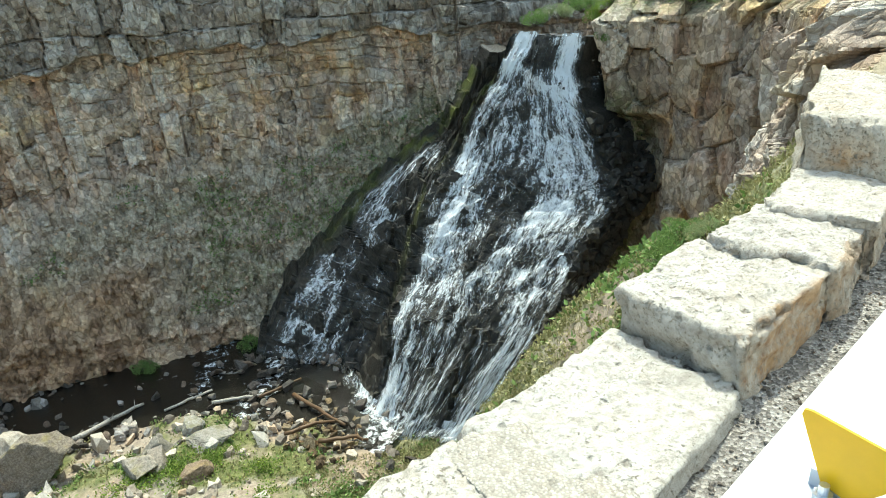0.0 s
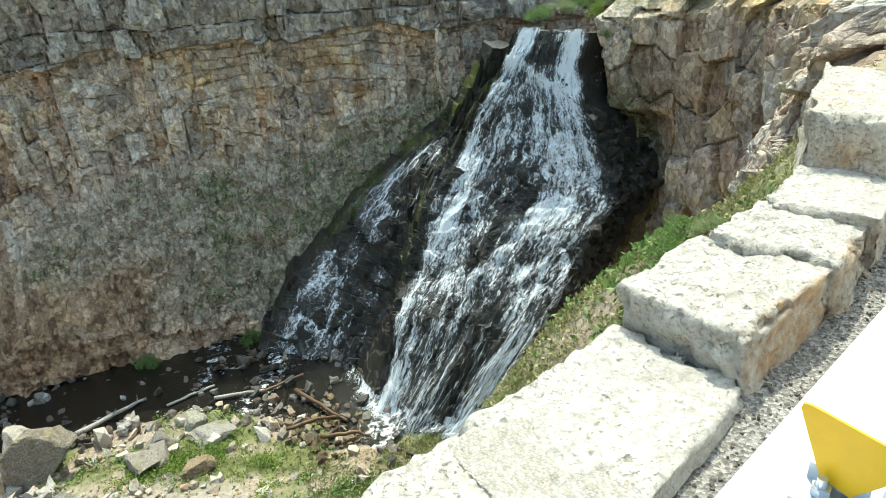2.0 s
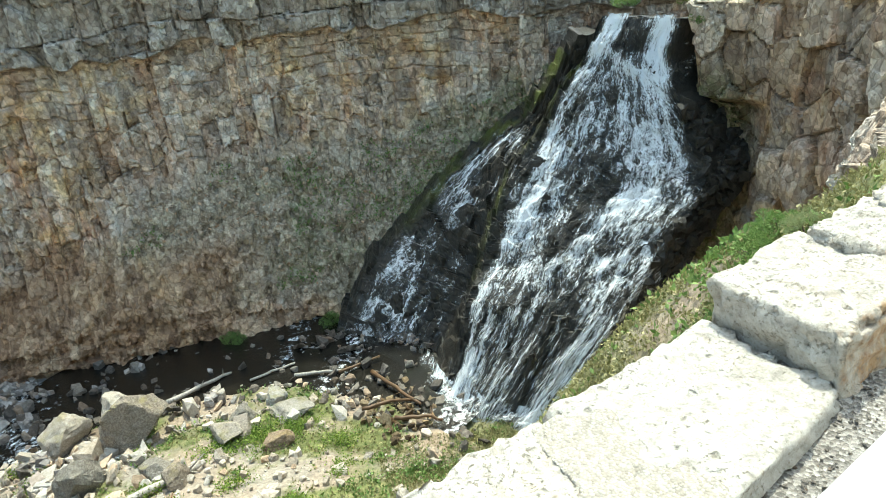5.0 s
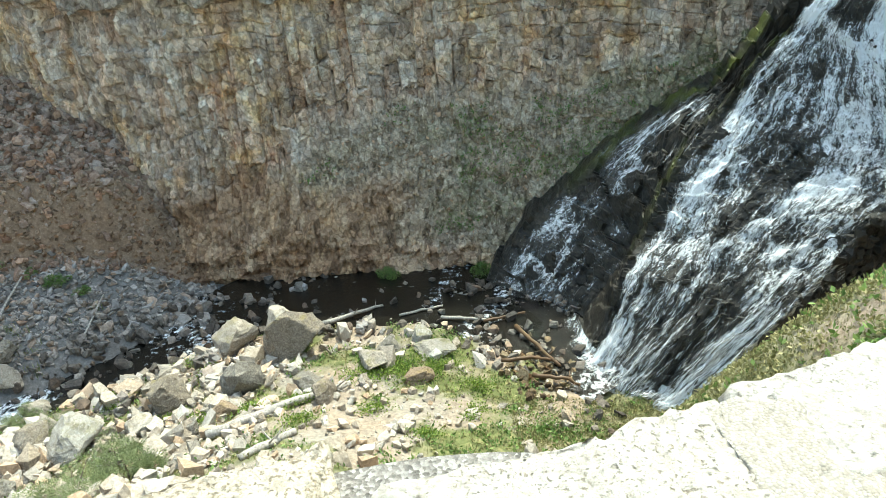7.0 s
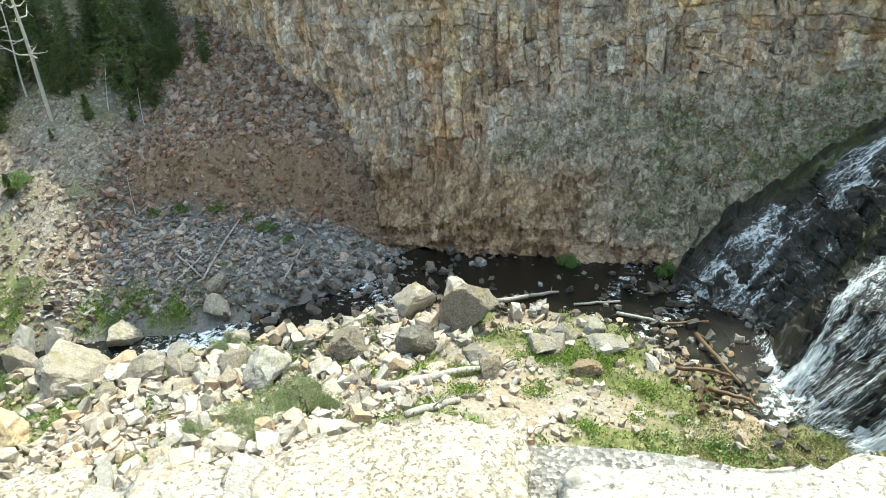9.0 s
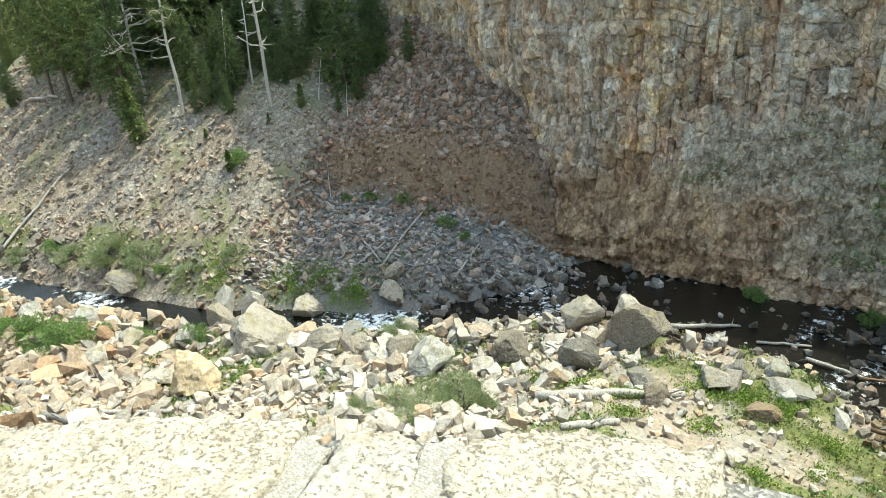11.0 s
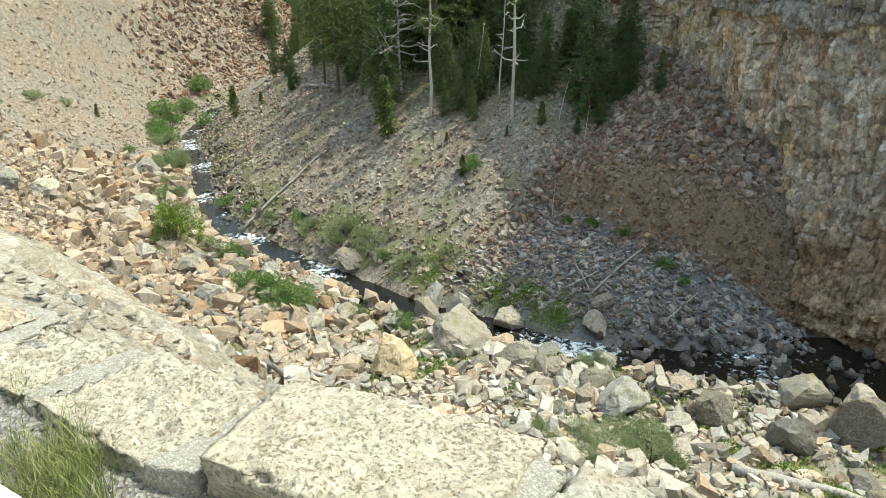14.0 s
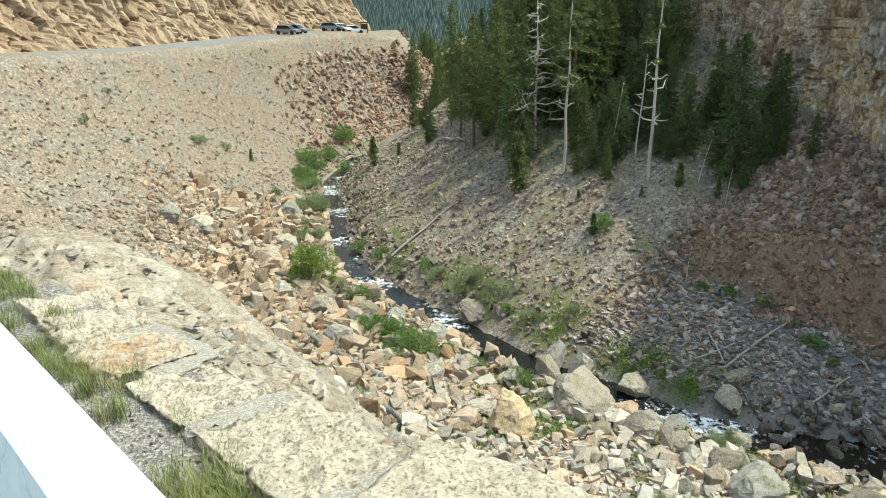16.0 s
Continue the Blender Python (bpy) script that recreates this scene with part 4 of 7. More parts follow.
def block(seed, corners, tops, bottom, material, parent, name="stone", chip=1.0, label="", lichen=0.5, rust=0.0, stain=None):
    """A rough quarried stone: its top's corners and their heights, worn round edges, hollows and chips."""
    bm = bmesh.new()
    c = np.array([(x, y, z) for (x, y), z in zip(corners, tops)])
    mid = c.mean(0)
    grid = bmesh.ops.create_cube(bm, size=2.0)
    bmesh.ops.subdivide_edges(bm, edges=list(bm.edges), cuts=36, use_grid_fill=True)
    co = np.array([v.co[:] for v in bm.verts])
    # rounded box in its own cube first
    a = np.clip((co[:, 0] + 1) / 2, 0, 1)[:, None]
    b = np.clip((co[:, 1] + 1) / 2, 0, 1)[:, None]
    h = np.clip((co[:, 2] + 1) / 2, 0, 1)[:, None]
    topp = c[0] * (1 - a) * (1 - b) + c[1] * a * (1 - b) + c[2] * a * b + c[3] * (1 - a) * b
    p = topp.copy()
    p[:, 2] = (bottom + (topp[:, 2] - bottom) * h[:, 0])
    d = np.stack([np.abs(co[:, 0]), np.abs(co[:, 1]), np.clip(co[:, 2], 0, 1)], 1)
    order = np.sort(d, axis=1)
    edge = np.clip((order[:, 1] - 0.86) / 0.14, 0, 1) ** 1.3
    centre = np.array([mid[0], mid[1], (mid[2] + bottom) / 2])
    inward = centre - p
    inward /= np.linalg.norm(inward, axis=1)[:, None] + 1e-9
    wear = (0.006 + 0.22 * np.clip(fractal(p[:, 0] * 5, p[:, 1] * 5, p[:, 2] * 5, seed) - 0.10, 0, 0.5)) * edge
    p = p + inward * np.clip(wear, 0, 1)[:, None]
    for v, q in zip(bm.verts, p):
        v.co = q
    bm.normal_update()
    nrm = np.array([v.normal[:] for v in bm.verts])
    side = 1 + 1.2 * np.clip(1 - np.abs(nrm[:, 2]) * 1.3, 0, 1)
    rough = 0.030 * side * fractal(p[:, 0] * 2.6, p[:, 1] * 2.6, p[:, 2] * 3.5, seed + 2, 4) + 0.020 * fractal(p[:, 0] * 11, p[:, 1] * 11, p[:, 2] * 11, seed + 5, 3)
    hollow = -0.03 * np.clip(fractal(p[:, 0] * 2.2, p[:, 1] * 2.2, p[:, 2] * 4, seed + 9, 3) - 0.35, 0, 1)
    # split faces: flat chips on the sides, thin broken beds on top
    along_side = p[:, 0] * 0.936 + p[:, 1] * 0.352 - nrm[:, 0] * p[:, 1] + nrm[:, 1] * p[:, 0]
    chips = cells(along_side * 6, p[:, 2] * 7, seed + 11)
    flank = np.clip(1.4 - np.abs(nrm[:, 2]) * 2, 0, 1)
    rough = rough + flank * (0.035 * (chips[2] - 0.5) + facet(chips[2], chips[3], chips[4], 0.035))
    shelf = fractal(p[:, 0] * 1.7, p[:, 1] * 1.7, 0, seed + 13, 4)
    rough = rough + (1 - flank) * 0.012 * (np.floor(shelf * 3.5) - shelf * 1.2)
    p = p + nrm * ((rough + hollow) * chip)[:, None]
    for v, q in zip(bm.verts, p):
        v.co = q
    lay, lay2 = bm.verts.layers.float.new("lichen"), bm.verts.layers.float.new("rust")
    for v, q in zip(bm.verts, nrm):
        v[lay] = lichen + 0.3 * max(0.0, 0.5 - q[2])
        if stain:
            v[lay2] = math.exp(-((v.co[0] - stain[0]) ** 2 + (v.co[1] - stain[1]) ** 2 + 3 * (v.co[2] - stain[2]) ** 2) / stain[3] ** 2)
            continue
        v[lay2] = rust * min(1.0, max(0.0, 1.5 * (0.352 * q[0] - 0.936 * q[1])))
    return part(name, bm, material, parent, label, True)


guard_wall = thing("guard_wall", pose(0, 0, 0), "low guard wall of rough pale limestone blocks above the drop", "wall")
T = -0.50
block(1, [(1.50, 1.52), (2.50, 2.00), (2.24, 2.70), (1.20, 2.32)], (T, T - 0.01, T - 0.02, T - 0.02), -1.3, STONE, guard_wall, lichen=-0.3)
block(2, [(2.45, 1.98), (3.27, 2.24), (3.03, 2.98), (2.27, 2.70)], (-0.26, -0.24, -0.26, -0.26), -1.3, STONE, guard_wall, label="limestone block with a rust-stained side", lichen=0.1, rust=1.0)
block(3, [(3.27, 2.22), (3.84, 2.46), (3.58, 3.06), (3.00, 2.93)], (-0.19, -0.18, -0.18, -0.20), -1.3, STONE, guard_wall, lichen=0.1, rust=0.6)
block(4, [(3.82, 2.40), (4.52, 2.80), (4.24, 3.34), (3.50, 3.00)], (-0.13, -0.12, -0.12, -0.13), -1.3, STONE, guard_wall, lichen=0.15, rust=0.4)
block(5, [(4.44, 2.74), (5.75, 3.25), (5.50, 4.30), (4.20, 3.36)], (0.24, 0.28, 0.30, 0.26), -1.2, RUSTY, guard_wall, label="tall limestone block with an orange lichen patch", lichen=0.4, stain=(4.32, 3.06, -0.02, 0.20))
block(6, [(-0.18, 1.20), (1.16, 1.22), (1.10, 2.26), (-0.32, 1.86)], (T, T, T, T), -1.3, STONE, guard_wall, lichen=0.15)
block(7, [(-1.25, 1.00), (-0.32, 1.18), (-0.54, 2.14), (-1.50, 1.76)], (T, T, T + 0.01, T), -1.3, STONE, guard_wall, lichen=0.9)
block(8, [(-1.83, 0.80), (-1.40, 0.95), (-1.60, 1.68), (-1.94, 1.56)], (T, T, T, T), -1.3, RUSTY, guard_wall, label="narrow block with rusty lichen")
block(9, [(-3.08, 0.28), (-1.96, 0.80), (-2.16, 1.56), (-3.38, 0.92)], (T + 0.02, T + 0.02, T, T), -1.3, STONE, guard_wall, lichen=1.0)
block(10, [(-4.35, -0.18), (-3.30, 0.12), (-3.42, 0.80), (-4.40, 0.52)], (-0.66, -0.63, -0.66, -0.70), -1.3, STONE, guard_wall, chip=2.0, lichen=0.85)
block(11, [(-5.20, -0.48), (-4.42, -0.22), (-4.50, 0.46), (-5.35, 0.12)], (-0.70, -0.67, -0.72, -0.74), -1.3, STONE, guard_wall, chip=2.2, lichen=0.8)
block(12, [(-6.05, -0.78), (-5.30, -0.50), (-5.45, 0.08), (-6.10, -0.22)], (-0.72, -0.70, -0.74, -0.76), -1.3, RUSTY, guard_wall, chip=2.0, label="low flush block with a pink-brown face", lichen=0.7, stain=(-5.65, -0.40, -0.72, 0.34))
block(13, [(-7.3, -1.15), (-6.15, -0.80), (-6.20, -0.20), (-7.25, -0.5)], (-0.74, -0.72, -0.76, -0.78), -1.3, STONE, guard_wall, chip=2.0, lichen=0.8)
# mortar with pebbles between the stones, a little below their tops
block(21, [(1.06, 1.36), (1.62, 1.56), (1.38, 2.36), (1.04, 2.22)], (T + 0.004, T + 0.004, T - 0.006, T - 0.006), -1.2, MORTAR, guard_wall, "mortar", 0.8)
block(22, [(-1.42, 0.98), (-1.22, 1.00), (-1.48, 1.72), (-1.62, 1.66)], (T - 0.015,) * 4, -1.2, MORTAR, guard_wall, "mortar", 0.5)
block(23, [(-1.98, 0.80), (-1.80, 0.85), (-1.98, 1.46), (-2.14, 1.46)], (T - 0.015,) * 4, -1.2, MORTAR, guard_wall, "mortar", 0.5)
block(24, [(-3.34, 0.12), (-3.10, 0.26), (-3.26, 0.84), (-3.46, 0.76)], (-0.60, -0.58, -0.60, -0.64), -1.2, MORTAR, guard_wall, "mortar", 0.5)
block(25, [(-4.48, -0.22), (-4.30, -0.18), (-4.34, 0.50), (-4.56, 0.44)], (-0.69,) * 4, -1.2, MORTAR, guard_wall, "mortar", 0.5)
block(26, [(-6.2, -0.75), (-5.15, -0.42), (-5.30, 0.26), (-6.2, -0.1)], (-0.75,) * 4, -1.2, MORTAR, guard_wall, "mortar", 0.5)


def concrete_material():
    m, t, b = nodes_of("barrier_concrete")
    at = place_of(t)
    c = ramp(t, noise_of(t, at, 9.0, 8, 0.7), [(0.3, (0.68, 0.69, 0.69)), (0.55, (0.77, 0.78, 0.78)), (0.8, (0.82, 0.82, 0.81))])
    crackle = node(t, "TexVoronoi", {"Vector": mix(t, 0.25, at, noise_of(t, at, 3.0, 5, out="Color")), "Scale": 2.6}, feature="DISTANCE_TO_EDGE")
    c = mix(t, ramp(t, crackle.outputs["Distance"], [(0.0, grey(0.35)), (0.012, grey(0))]), c, (0.40, 0.40, 0.39))
    finish(t, b, c, 0.75, noise_of(t, at, 60.0, 5), 0.25, 0.004)
    return m


CONCRETE = concrete_material()
ROAD_WAY = Vector((0.936, 0.352, 0.0))
ROAD_SIDE = Vector((-0.352, 0.936, 0.0))


def barrier():
    """A concrete road barrier with a sloped profile and softened arrises."""
    prof = [(0.0, 0.79), (-0.02, 0.81), (-0.13, 0.81), (-0.15, 0.79), (-0.225, 0.33), (-0.385, 0.08), (-0.385, -0.9), (0.22, -0.9), (0.22, 0.08), (0.06, 0.33)]
    bm = bmesh.new()
    rings = []
    for d in np.linspace(-12, 9, 106):
        o0 = Vector((0, 0.22, 0)) + ROAD_WAY * float(d)
        # the next length of barrier turns a little
        o0 = o0 + ROAD_SIDE * (0.07 * max(0.0, -1.8 - float(d)))
        rings.append([bm.verts.new(o0 + ROAD_SIDE * o + Vector((0, 0, z + 0.003 * math.sin(d * 1.7)))) for o, z in prof])
    for ra, rb in zip(rings, rings[1:]):
        for k in range(len(prof)):
            j = (k + 1) % len(prof)
            bm.faces.new((ra[k], rb[k], rb[j], ra[j]))
    bm.faces.new(rings[0])
    bm.faces.new(rings[-1][::-1])
    bmesh.ops.recalc_face_normals(bm, faces=list(bm.faces))
    return tagged(part("barrier", bm, CONCRETE), "white concrete road barrier with a flat top", "barrier")


barrier()


def plain(name, colour, rough=0.5, metal=0.0):
    m, t, b = nodes_of(name)
    at = local_place(t)
    c = mix(t, ramp(t, noise_of(t, at, 30.0, 5), [(0.35, grey(0)), (0.7, grey(0.25))]), colour, tuple(0.7 * k for k in colour))
    finish(t, b, c, rough, noise_of(t, at, 80.0, 3), 0.1, 0.002)
    b.inputs["Metallic"].default_value = metal
    return m


YELLOW = plain("yellow_reflector", (0.74, 0.43, 0.015), 0.35)
STEEL = plain("galvanised_steel", (0.55, 0.57, 0.60), 0.35, 0.9)


def reflector():
    """A yellow marker plate bolted to the barrier on a steel foot."""
    base = Vector((0.880, 0.432, 0.815))
    ob = thing("reflector", Matrix.Translation(base), "yellow reflector plate bolted on a steel bracket to the barrier", "reflector")
    up = Vector((0, 0, 1))
    # outline in the plate's own plane: metres along the barrier's side, and up
    outline = [(0.052, 0.108), (0.050, 0.116), (0.040, 0.117), (-0.062, 0.098), (-0.066, 0.090), (-0.060, 0.060), (-0.018, 0.010), (0.018, 0.022)]
    bm = bmesh.new()
    front = [bm.verts.new(ROAD_SIDE * a + up * b - ROAD_WAY * 0.002) for a, b in outline]
    back = [bm.verts.new(ROAD_SIDE * a + up * b + ROAD_WAY * 0.002) for a, b in outline]
    bm.faces.new(front)
    bm.faces.new(back[::-1])
    for k in range(len(outline)):
        j = (k + 1) % len(outline)
        bm.faces.new((front[k], front[j], back[j], back[k]))
    bmesh.ops.recalc_face_normals(bm, faces=list(bm.faces))
    part("plate", bm, YELLOW, ob, "yellow plate with cut corners")
    bm = bmesh.new()
    bmesh.ops.create_cube(bm, size=1.0, matrix=Matrix.Translation((-0.012, 0.0, 0.004)) @ Matrix.Rotation(math.atan2(0.352, 0.936), 4, "Z") @ Matrix.Diagonal((0.05, 0.075, 0.007, 1)))
    bmesh.ops.create_cube(bm, size=1.0, matrix=Matrix.Translation((0.006, 0.0, 0.018)) @ Matrix.Rotation(math.atan2(0.352, 0.936), 4, "Z") @ Matrix.Diagonal((0.004, 0.07, 0.03, 1)))
    part("bracket", bm, STEEL, ob, "galvanised steel bracket")
    bm = bmesh.new()
    bmesh.ops.create_cone(bm, cap_ends=True, segments=6, radius1=0.012, radius2=0.012, depth=0.012, matrix=Matrix.Translation((-0.018, 0.004, 0.014)))
    bmesh.ops.create_cone(bm, cap_ends=True, segments=14, radius1=0.0065, radius2=0.006, depth=0.022, matrix=Matrix.Translation((-0.018, 0.004, 0.022)))
    part("bolt", bm, STEEL, ob, "hexagonal bolt")


reflector()

# ---- rubble ----
def hull(points):
    """The convex hull of points, as arrays of corners and triangles."""
    bm = bmesh.new()
    for q in points:
        bm.verts.new(q)
    res = bmesh.ops.convex_hull(bm, input=list(bm.verts))
    bmesh.ops.delete(bm, geom=[v for v in bm.verts if not v.link_faces], context="VERTS")
    bmesh.ops.triangulate(bm, faces=list(bm.faces))
    bm.verts.index_update()
    V = np.array([v.co[:] for v in bm.verts])
    F = np.array([[v.index for v in f.verts] for f in bm.faces])
    bm.free()
    return V, F


def boxy(r, n):
    """Random points near the faces of a cube."""
    p = r.normal(size=(n, 3))
    p /= (np.sum(np.abs(p) ** 6, 1) ** (1 / 6))[:, None]
    return p * r.uniform(0.8, 1.0, (n, 1))


def broken_block(r):
    """The corners of a block knocked out of square, some of them broken off."""
    c = np.array([(a, b, h) for a in (-1, 1) for b in (-1, 1) for h in (-1, 1)], float)
    c = c * r.uniform(0.60, 1.05, (8, 3)) + r.normal(0, 0.15, (8, 3))
    cut = r.rand(8) < 0.42
    pts = [q for q, k in zip(c, cut) if not k]
    for q in c[cut]:
        a = r.randint(0, 3)
        for b in range(3):
            if b != a:
                w = q.copy()
                w[b] *= r.uniform(0.1, 0.5)
                pts.append(w)
    return np.array(pts)


shape_rng = np.random.RandomState(5)
SHAPES = [hull(broken_block(shape_rng) * shape_rng.uniform(0.85, 1.1, 3)) for _ in range(24)]


def rubble(name, places, size, material, label, seed, flat=(0.55, 0.95), normal=None, sink=0.15):
    """Many loose stones in one mesh; size: their widths in metres, one each."""
    r = np.random.RandomState(seed)
    n = len(places)
    kind = r.randint(0, len(SHAPES), n)
    ang = r.uniform(0, 6.283, n)
    tilt = r.normal(0, 0.35, (n, 2))
    s = np.stack([size * r.uniform(0.75, 1.25, n), size * r.uniform(0.6, 1.0, n), size * r.uniform(flat[0], flat[1], n)], 1) * 0.40
    V, F = [], []
    base = 0
    for k, (shape, tri) in enumerate(SHAPES):
        idx = np.where(kind == k)[0]
        if not len(idx):
            continue
        p = shape[None] * s[idx][:, None, :]
        ca, sa_ = np.cos(ang[idx])[:, None], np.sin(ang[idx])[:, None]
        x = p[..., 0] * ca - p[..., 1] * sa_
        y = p[..., 0] * sa_ + p[..., 1] * ca
        z = p[..., 2] + x * tilt[idx, 0][:, None] + y * tilt[idx, 1][:, None]
        q = np.stack([x, y, z], -1) + places[idx][:, None, :]
        q[..., 2] += (s[idx, 2] * (1 - 2 * sink))[:, None]
        V.append(q.reshape(-1, 3))
        F.append((tri[None] + (np.arange(len(idx)) * len(shape))[:, None, None] + base).reshape(-1, 3))
        base += len(idx) * len(shape)
    return tagged(solid(name, np.concatenate(V), np.concatenate(F), material), label, "stones", kind="stuff")


def scatter(count, box, accept, seed):
    """Random places on the land in a plan box (x0, y0, x1, y1) where accept(x, y) beats a random number."""
    r = np.random.RandomState(seed)
    x, y = r.uniform(box[0], box[2], count), r.uniform(box[1], box[3], count)
    keep = r.uniform(0, 1, count) < accept(x, y)
    x, y = x[keep], y[keep]
    return np.stack([x, y, ground(x, y)], -1)


def sizes(n, small, large, seed, power=3.0):
    r = np.random.RandomState(seed)
    return small + (large - small) * r.uniform(0, 1, n) ** power


def bank_side(x, y):
    a, side, _, run = along(CREEK, x, y)
    b, eside, _, _ = along(EDGE, x, y)
    return a, side, run, b, eside


def on_near_bank(x, y):
    a, side, run, b, eside = bank_side(x, y)
    g, _, _, _, sl = regions(x, y)
    return ((side > 0) & (eside < 0) & (b > 1.0) & (a > 1.0)) * (1 - 0.95 * np.clip(1.4 * sl, 0, 1)) * (1 - 0.9 * g) * np.where(x < -7, 1.0, 0.25) * (1 - ease(x, 3, 6))


def on_bay(x, y):
    a, side, run, b, eside = bank_side(x, y)
    return ((side > 0) & (eside < 0) & (b > 0.5) & (a > 1.5)) * 1.0


def on_spur(x, y):
    a, side, run, b, eside = bank_side(x, y)
    return ((side < 0) & (a > 0.8)) * ease(x, -24, -29) * np.clip(1.1 - a / 45, 0.2, 1)


def on_corner(x, y):
    return regions(x, y)[2] * ease(along(CREEK, x, y)[0], 1.9, 3.0)


def on_red(x, y):
    red = regions(x, y)[1]
    return np.where(red > 0.75, 0.22, np.clip(red * 2, 0, 1))


def in_creek(x, y):
    a, side, run, b, eside = bank_side(x, y)
    return ((a < 3.6) & (run < 130)) * (0.35 + 0.65 * (a > 1.6)) * (0.25 + 0.75 * (fractal(x / 2.2, y / 2.2, 0, 511) > 0.05))


PALE = rock_material("pale_rubble", (0.22, 0.19, 0.148), (0.425, 0.382, 0.32), (0.64, 0.60, 0.53), 1.5, "island")
TAN = rock_material("tan_talus", (0.16, 0.127, 0.10), (0.28, 0.233, 0.185), (0.44, 0.385, 0.32), 1.0, "island")
GREY = rock_material("grey_scree", (0.12, 0.107, 0.097), (0.26, 0.24, 0.22), (0.48, 0.455, 0.43), 1.2, "island")
RUST = rock_material("red_rubble", (0.13, 0.085, 0.062), (0.27, 0.19, 0.145), (0.45, 0.375, 0.315), 1.2, "island")
DARK = rock_material("creek_stones", (0.03, 0.026, 0.022), (0.11, 0.095, 0.08), (0.26, 0.235, 0.20), 1.2, "island")
DARK.node_tree.nodes["Principled BSDF"].inputs["Roughness"].default_value = 0.5

OCHRE = rock_material("ochre_rubble", (0.19, 0.145, 0.10), (0.36, 0.29, 0.215), (0.54, 0.46, 0.365), 1.4, "island")


def ochre_share(x, y):
    """Towards the bay the rubble turns from white to ochre."""
    return ease(x + 4 * fractal(x / 6, y / 6, 0, 618), -20, -33)


p = scatter(42000, (-48, 2, 7, 30), lambda x, y: on_near_bank(x, y) * (1 - ochre_share(x, y)), 601)
rubble("rubble", p, sizes(len(p), 0.08, 0.7, 602, 3.6), PALE, "pale angular rubble on the near bank", 603)
p = scatter(4200, (-58, 2, -8, 26), lambda x, y: on_near_bank(x, y) * (1 - ochre_share(x, y)), 605)
rubble("rubble", p, sizes(len(p), 0.3, 1.2, 606, 2.8), PALE, "larger pale and rusty blocks on the near bank", 607)
p = scatter(46000, (-72, -2, -16, 26), lambda x, y: on_near_bank(x, y) * ochre_share(x, y) * ease(bank_side(x, y)[0], 19, 10), 619)
rubble("rubble", p, sizes(len(p), 0.10, 0.75, 629, 3.2), OCHRE, "ochre and grey angular rubble below the slab", 639)
p = scatter(3600, (-76, 0, -18, 26), lambda x, y: on_near_bank(x, y) * ochre_share(x, y) * ease(bank_side(x, y)[0], 16, 7), 649)
rubble("rubble", p, sizes(len(p), 0.5, 1.7, 659, 2.4), OCHRE, "large ochre blocks piled towards the creek", 679)
WEATHERED = rock_material("weathered_rock", (0.18, 0.16, 0.13), (0.38, 0.35, 0.30), (0.57, 0.535, 0.47), 2.2, "island")
p = scatter(2600, (-60, 8, 2, 30), lambda x, y: on_near_bank(x, y) * ease(bank_side(x, y)[0], 8.0, 3.5), 608)
rubble("rubble", p, sizes(len(p), 0.35, 1.25, 609, 2.4), WEATHERED, "weathered grey blocks along the creek bank", 610, (0.6, 1.0))
SLAB_PLATE = rock_material("slab_plate", (0.25, 0.215, 0.165), (0.36, 0.325, 0.27), (0.50, 0.465, 0.405), 2.5, "island")
p = scatter(15000, (-26, -4, -3, 9), lambda x, y: 1.0 * (regions(x, y)[4] > 0.35) * (bank_side(x, y)[3] > 0.25), 615)
rubble("plates", p, sizes(len(p), 0.05, 0.24, 616, 3.0), SLAB_PLATE, "thin broken plates lying on the pale slab", 617, (0.10, 0.22), sink=0.52)
EARTHY = rock_material("earthy_stones", (0.10, 0.065, 0.042), (0.24, 0.165, 0.11), (0.42, 0.33, 0.25), 1.6, "island")
p = scatter(24000, (-33, 26, -12, 40), lambda x, y: 1.0 * (regions(x, y)[1] > 0.7), 645)
rubble("scree", p, sizes(len(p), 0.06, 0.42, 646, 2.6), EARTHY, "brown broken rock in the steep band below the cliff", 647, (0.4, 1.0), sink=0.42)
p = scatter(78000, (-150, -14, -44, 60), on_bay, 611)
rubble("talus", p, sizes(len(p), 0.11, 0.52, 612, 4.5), TAN, "tan talus stones below the road", 613, (0.4, 0.75))
p = scatter(42000, (-85, 18, -24, 60), on_spur, 621)
rubble("scree", p, sizes(len(p), 0.10, 0.5, 622, 3.8), TAN, "tan scree on the wooded spur", 623, (0.4, 0.8))
p = scatter(16000, (-34, 20, -13, 36), on_corner, 631)
rubble("scree", p, sizes(len(p), 0.12, 0.62, 632, 3.0), GREY, "grey slabby scree at the foot of the cliff", 633, (0.25, 0.6))
p = scatter(5000, (-34, 20, -13, 36), lambda x, y: on_corner(x, y) * ease(x, -19, -24), 634)
rubble("scree", p, sizes(len(p), 0.10, 0.5, 635, 3.0), RUST, "reddish stones among the grey scree", 636, (0.3, 0.7))
p = scatter(20000, (-34, 26, -15, 50), on_red, 641)
rubble("scree", p, sizes(len(p), 0.12, 0.65, 642, 3.2), RUST, "reddish broken rock below the cliff corner", 643)
p = scatter(22000, (-110, 14, 8, 48), in_creek, 651)
p[:, 2] = np.maximum(p[:, 2], along(CREEK, p[:, 0], p[:, 1])[2] - 0.14)
rubble("creek_stones", p, sizes(len(p), 0.12, 0.75, 652, 3.2), DARK, "wet dark stones in and along the creek", 653)

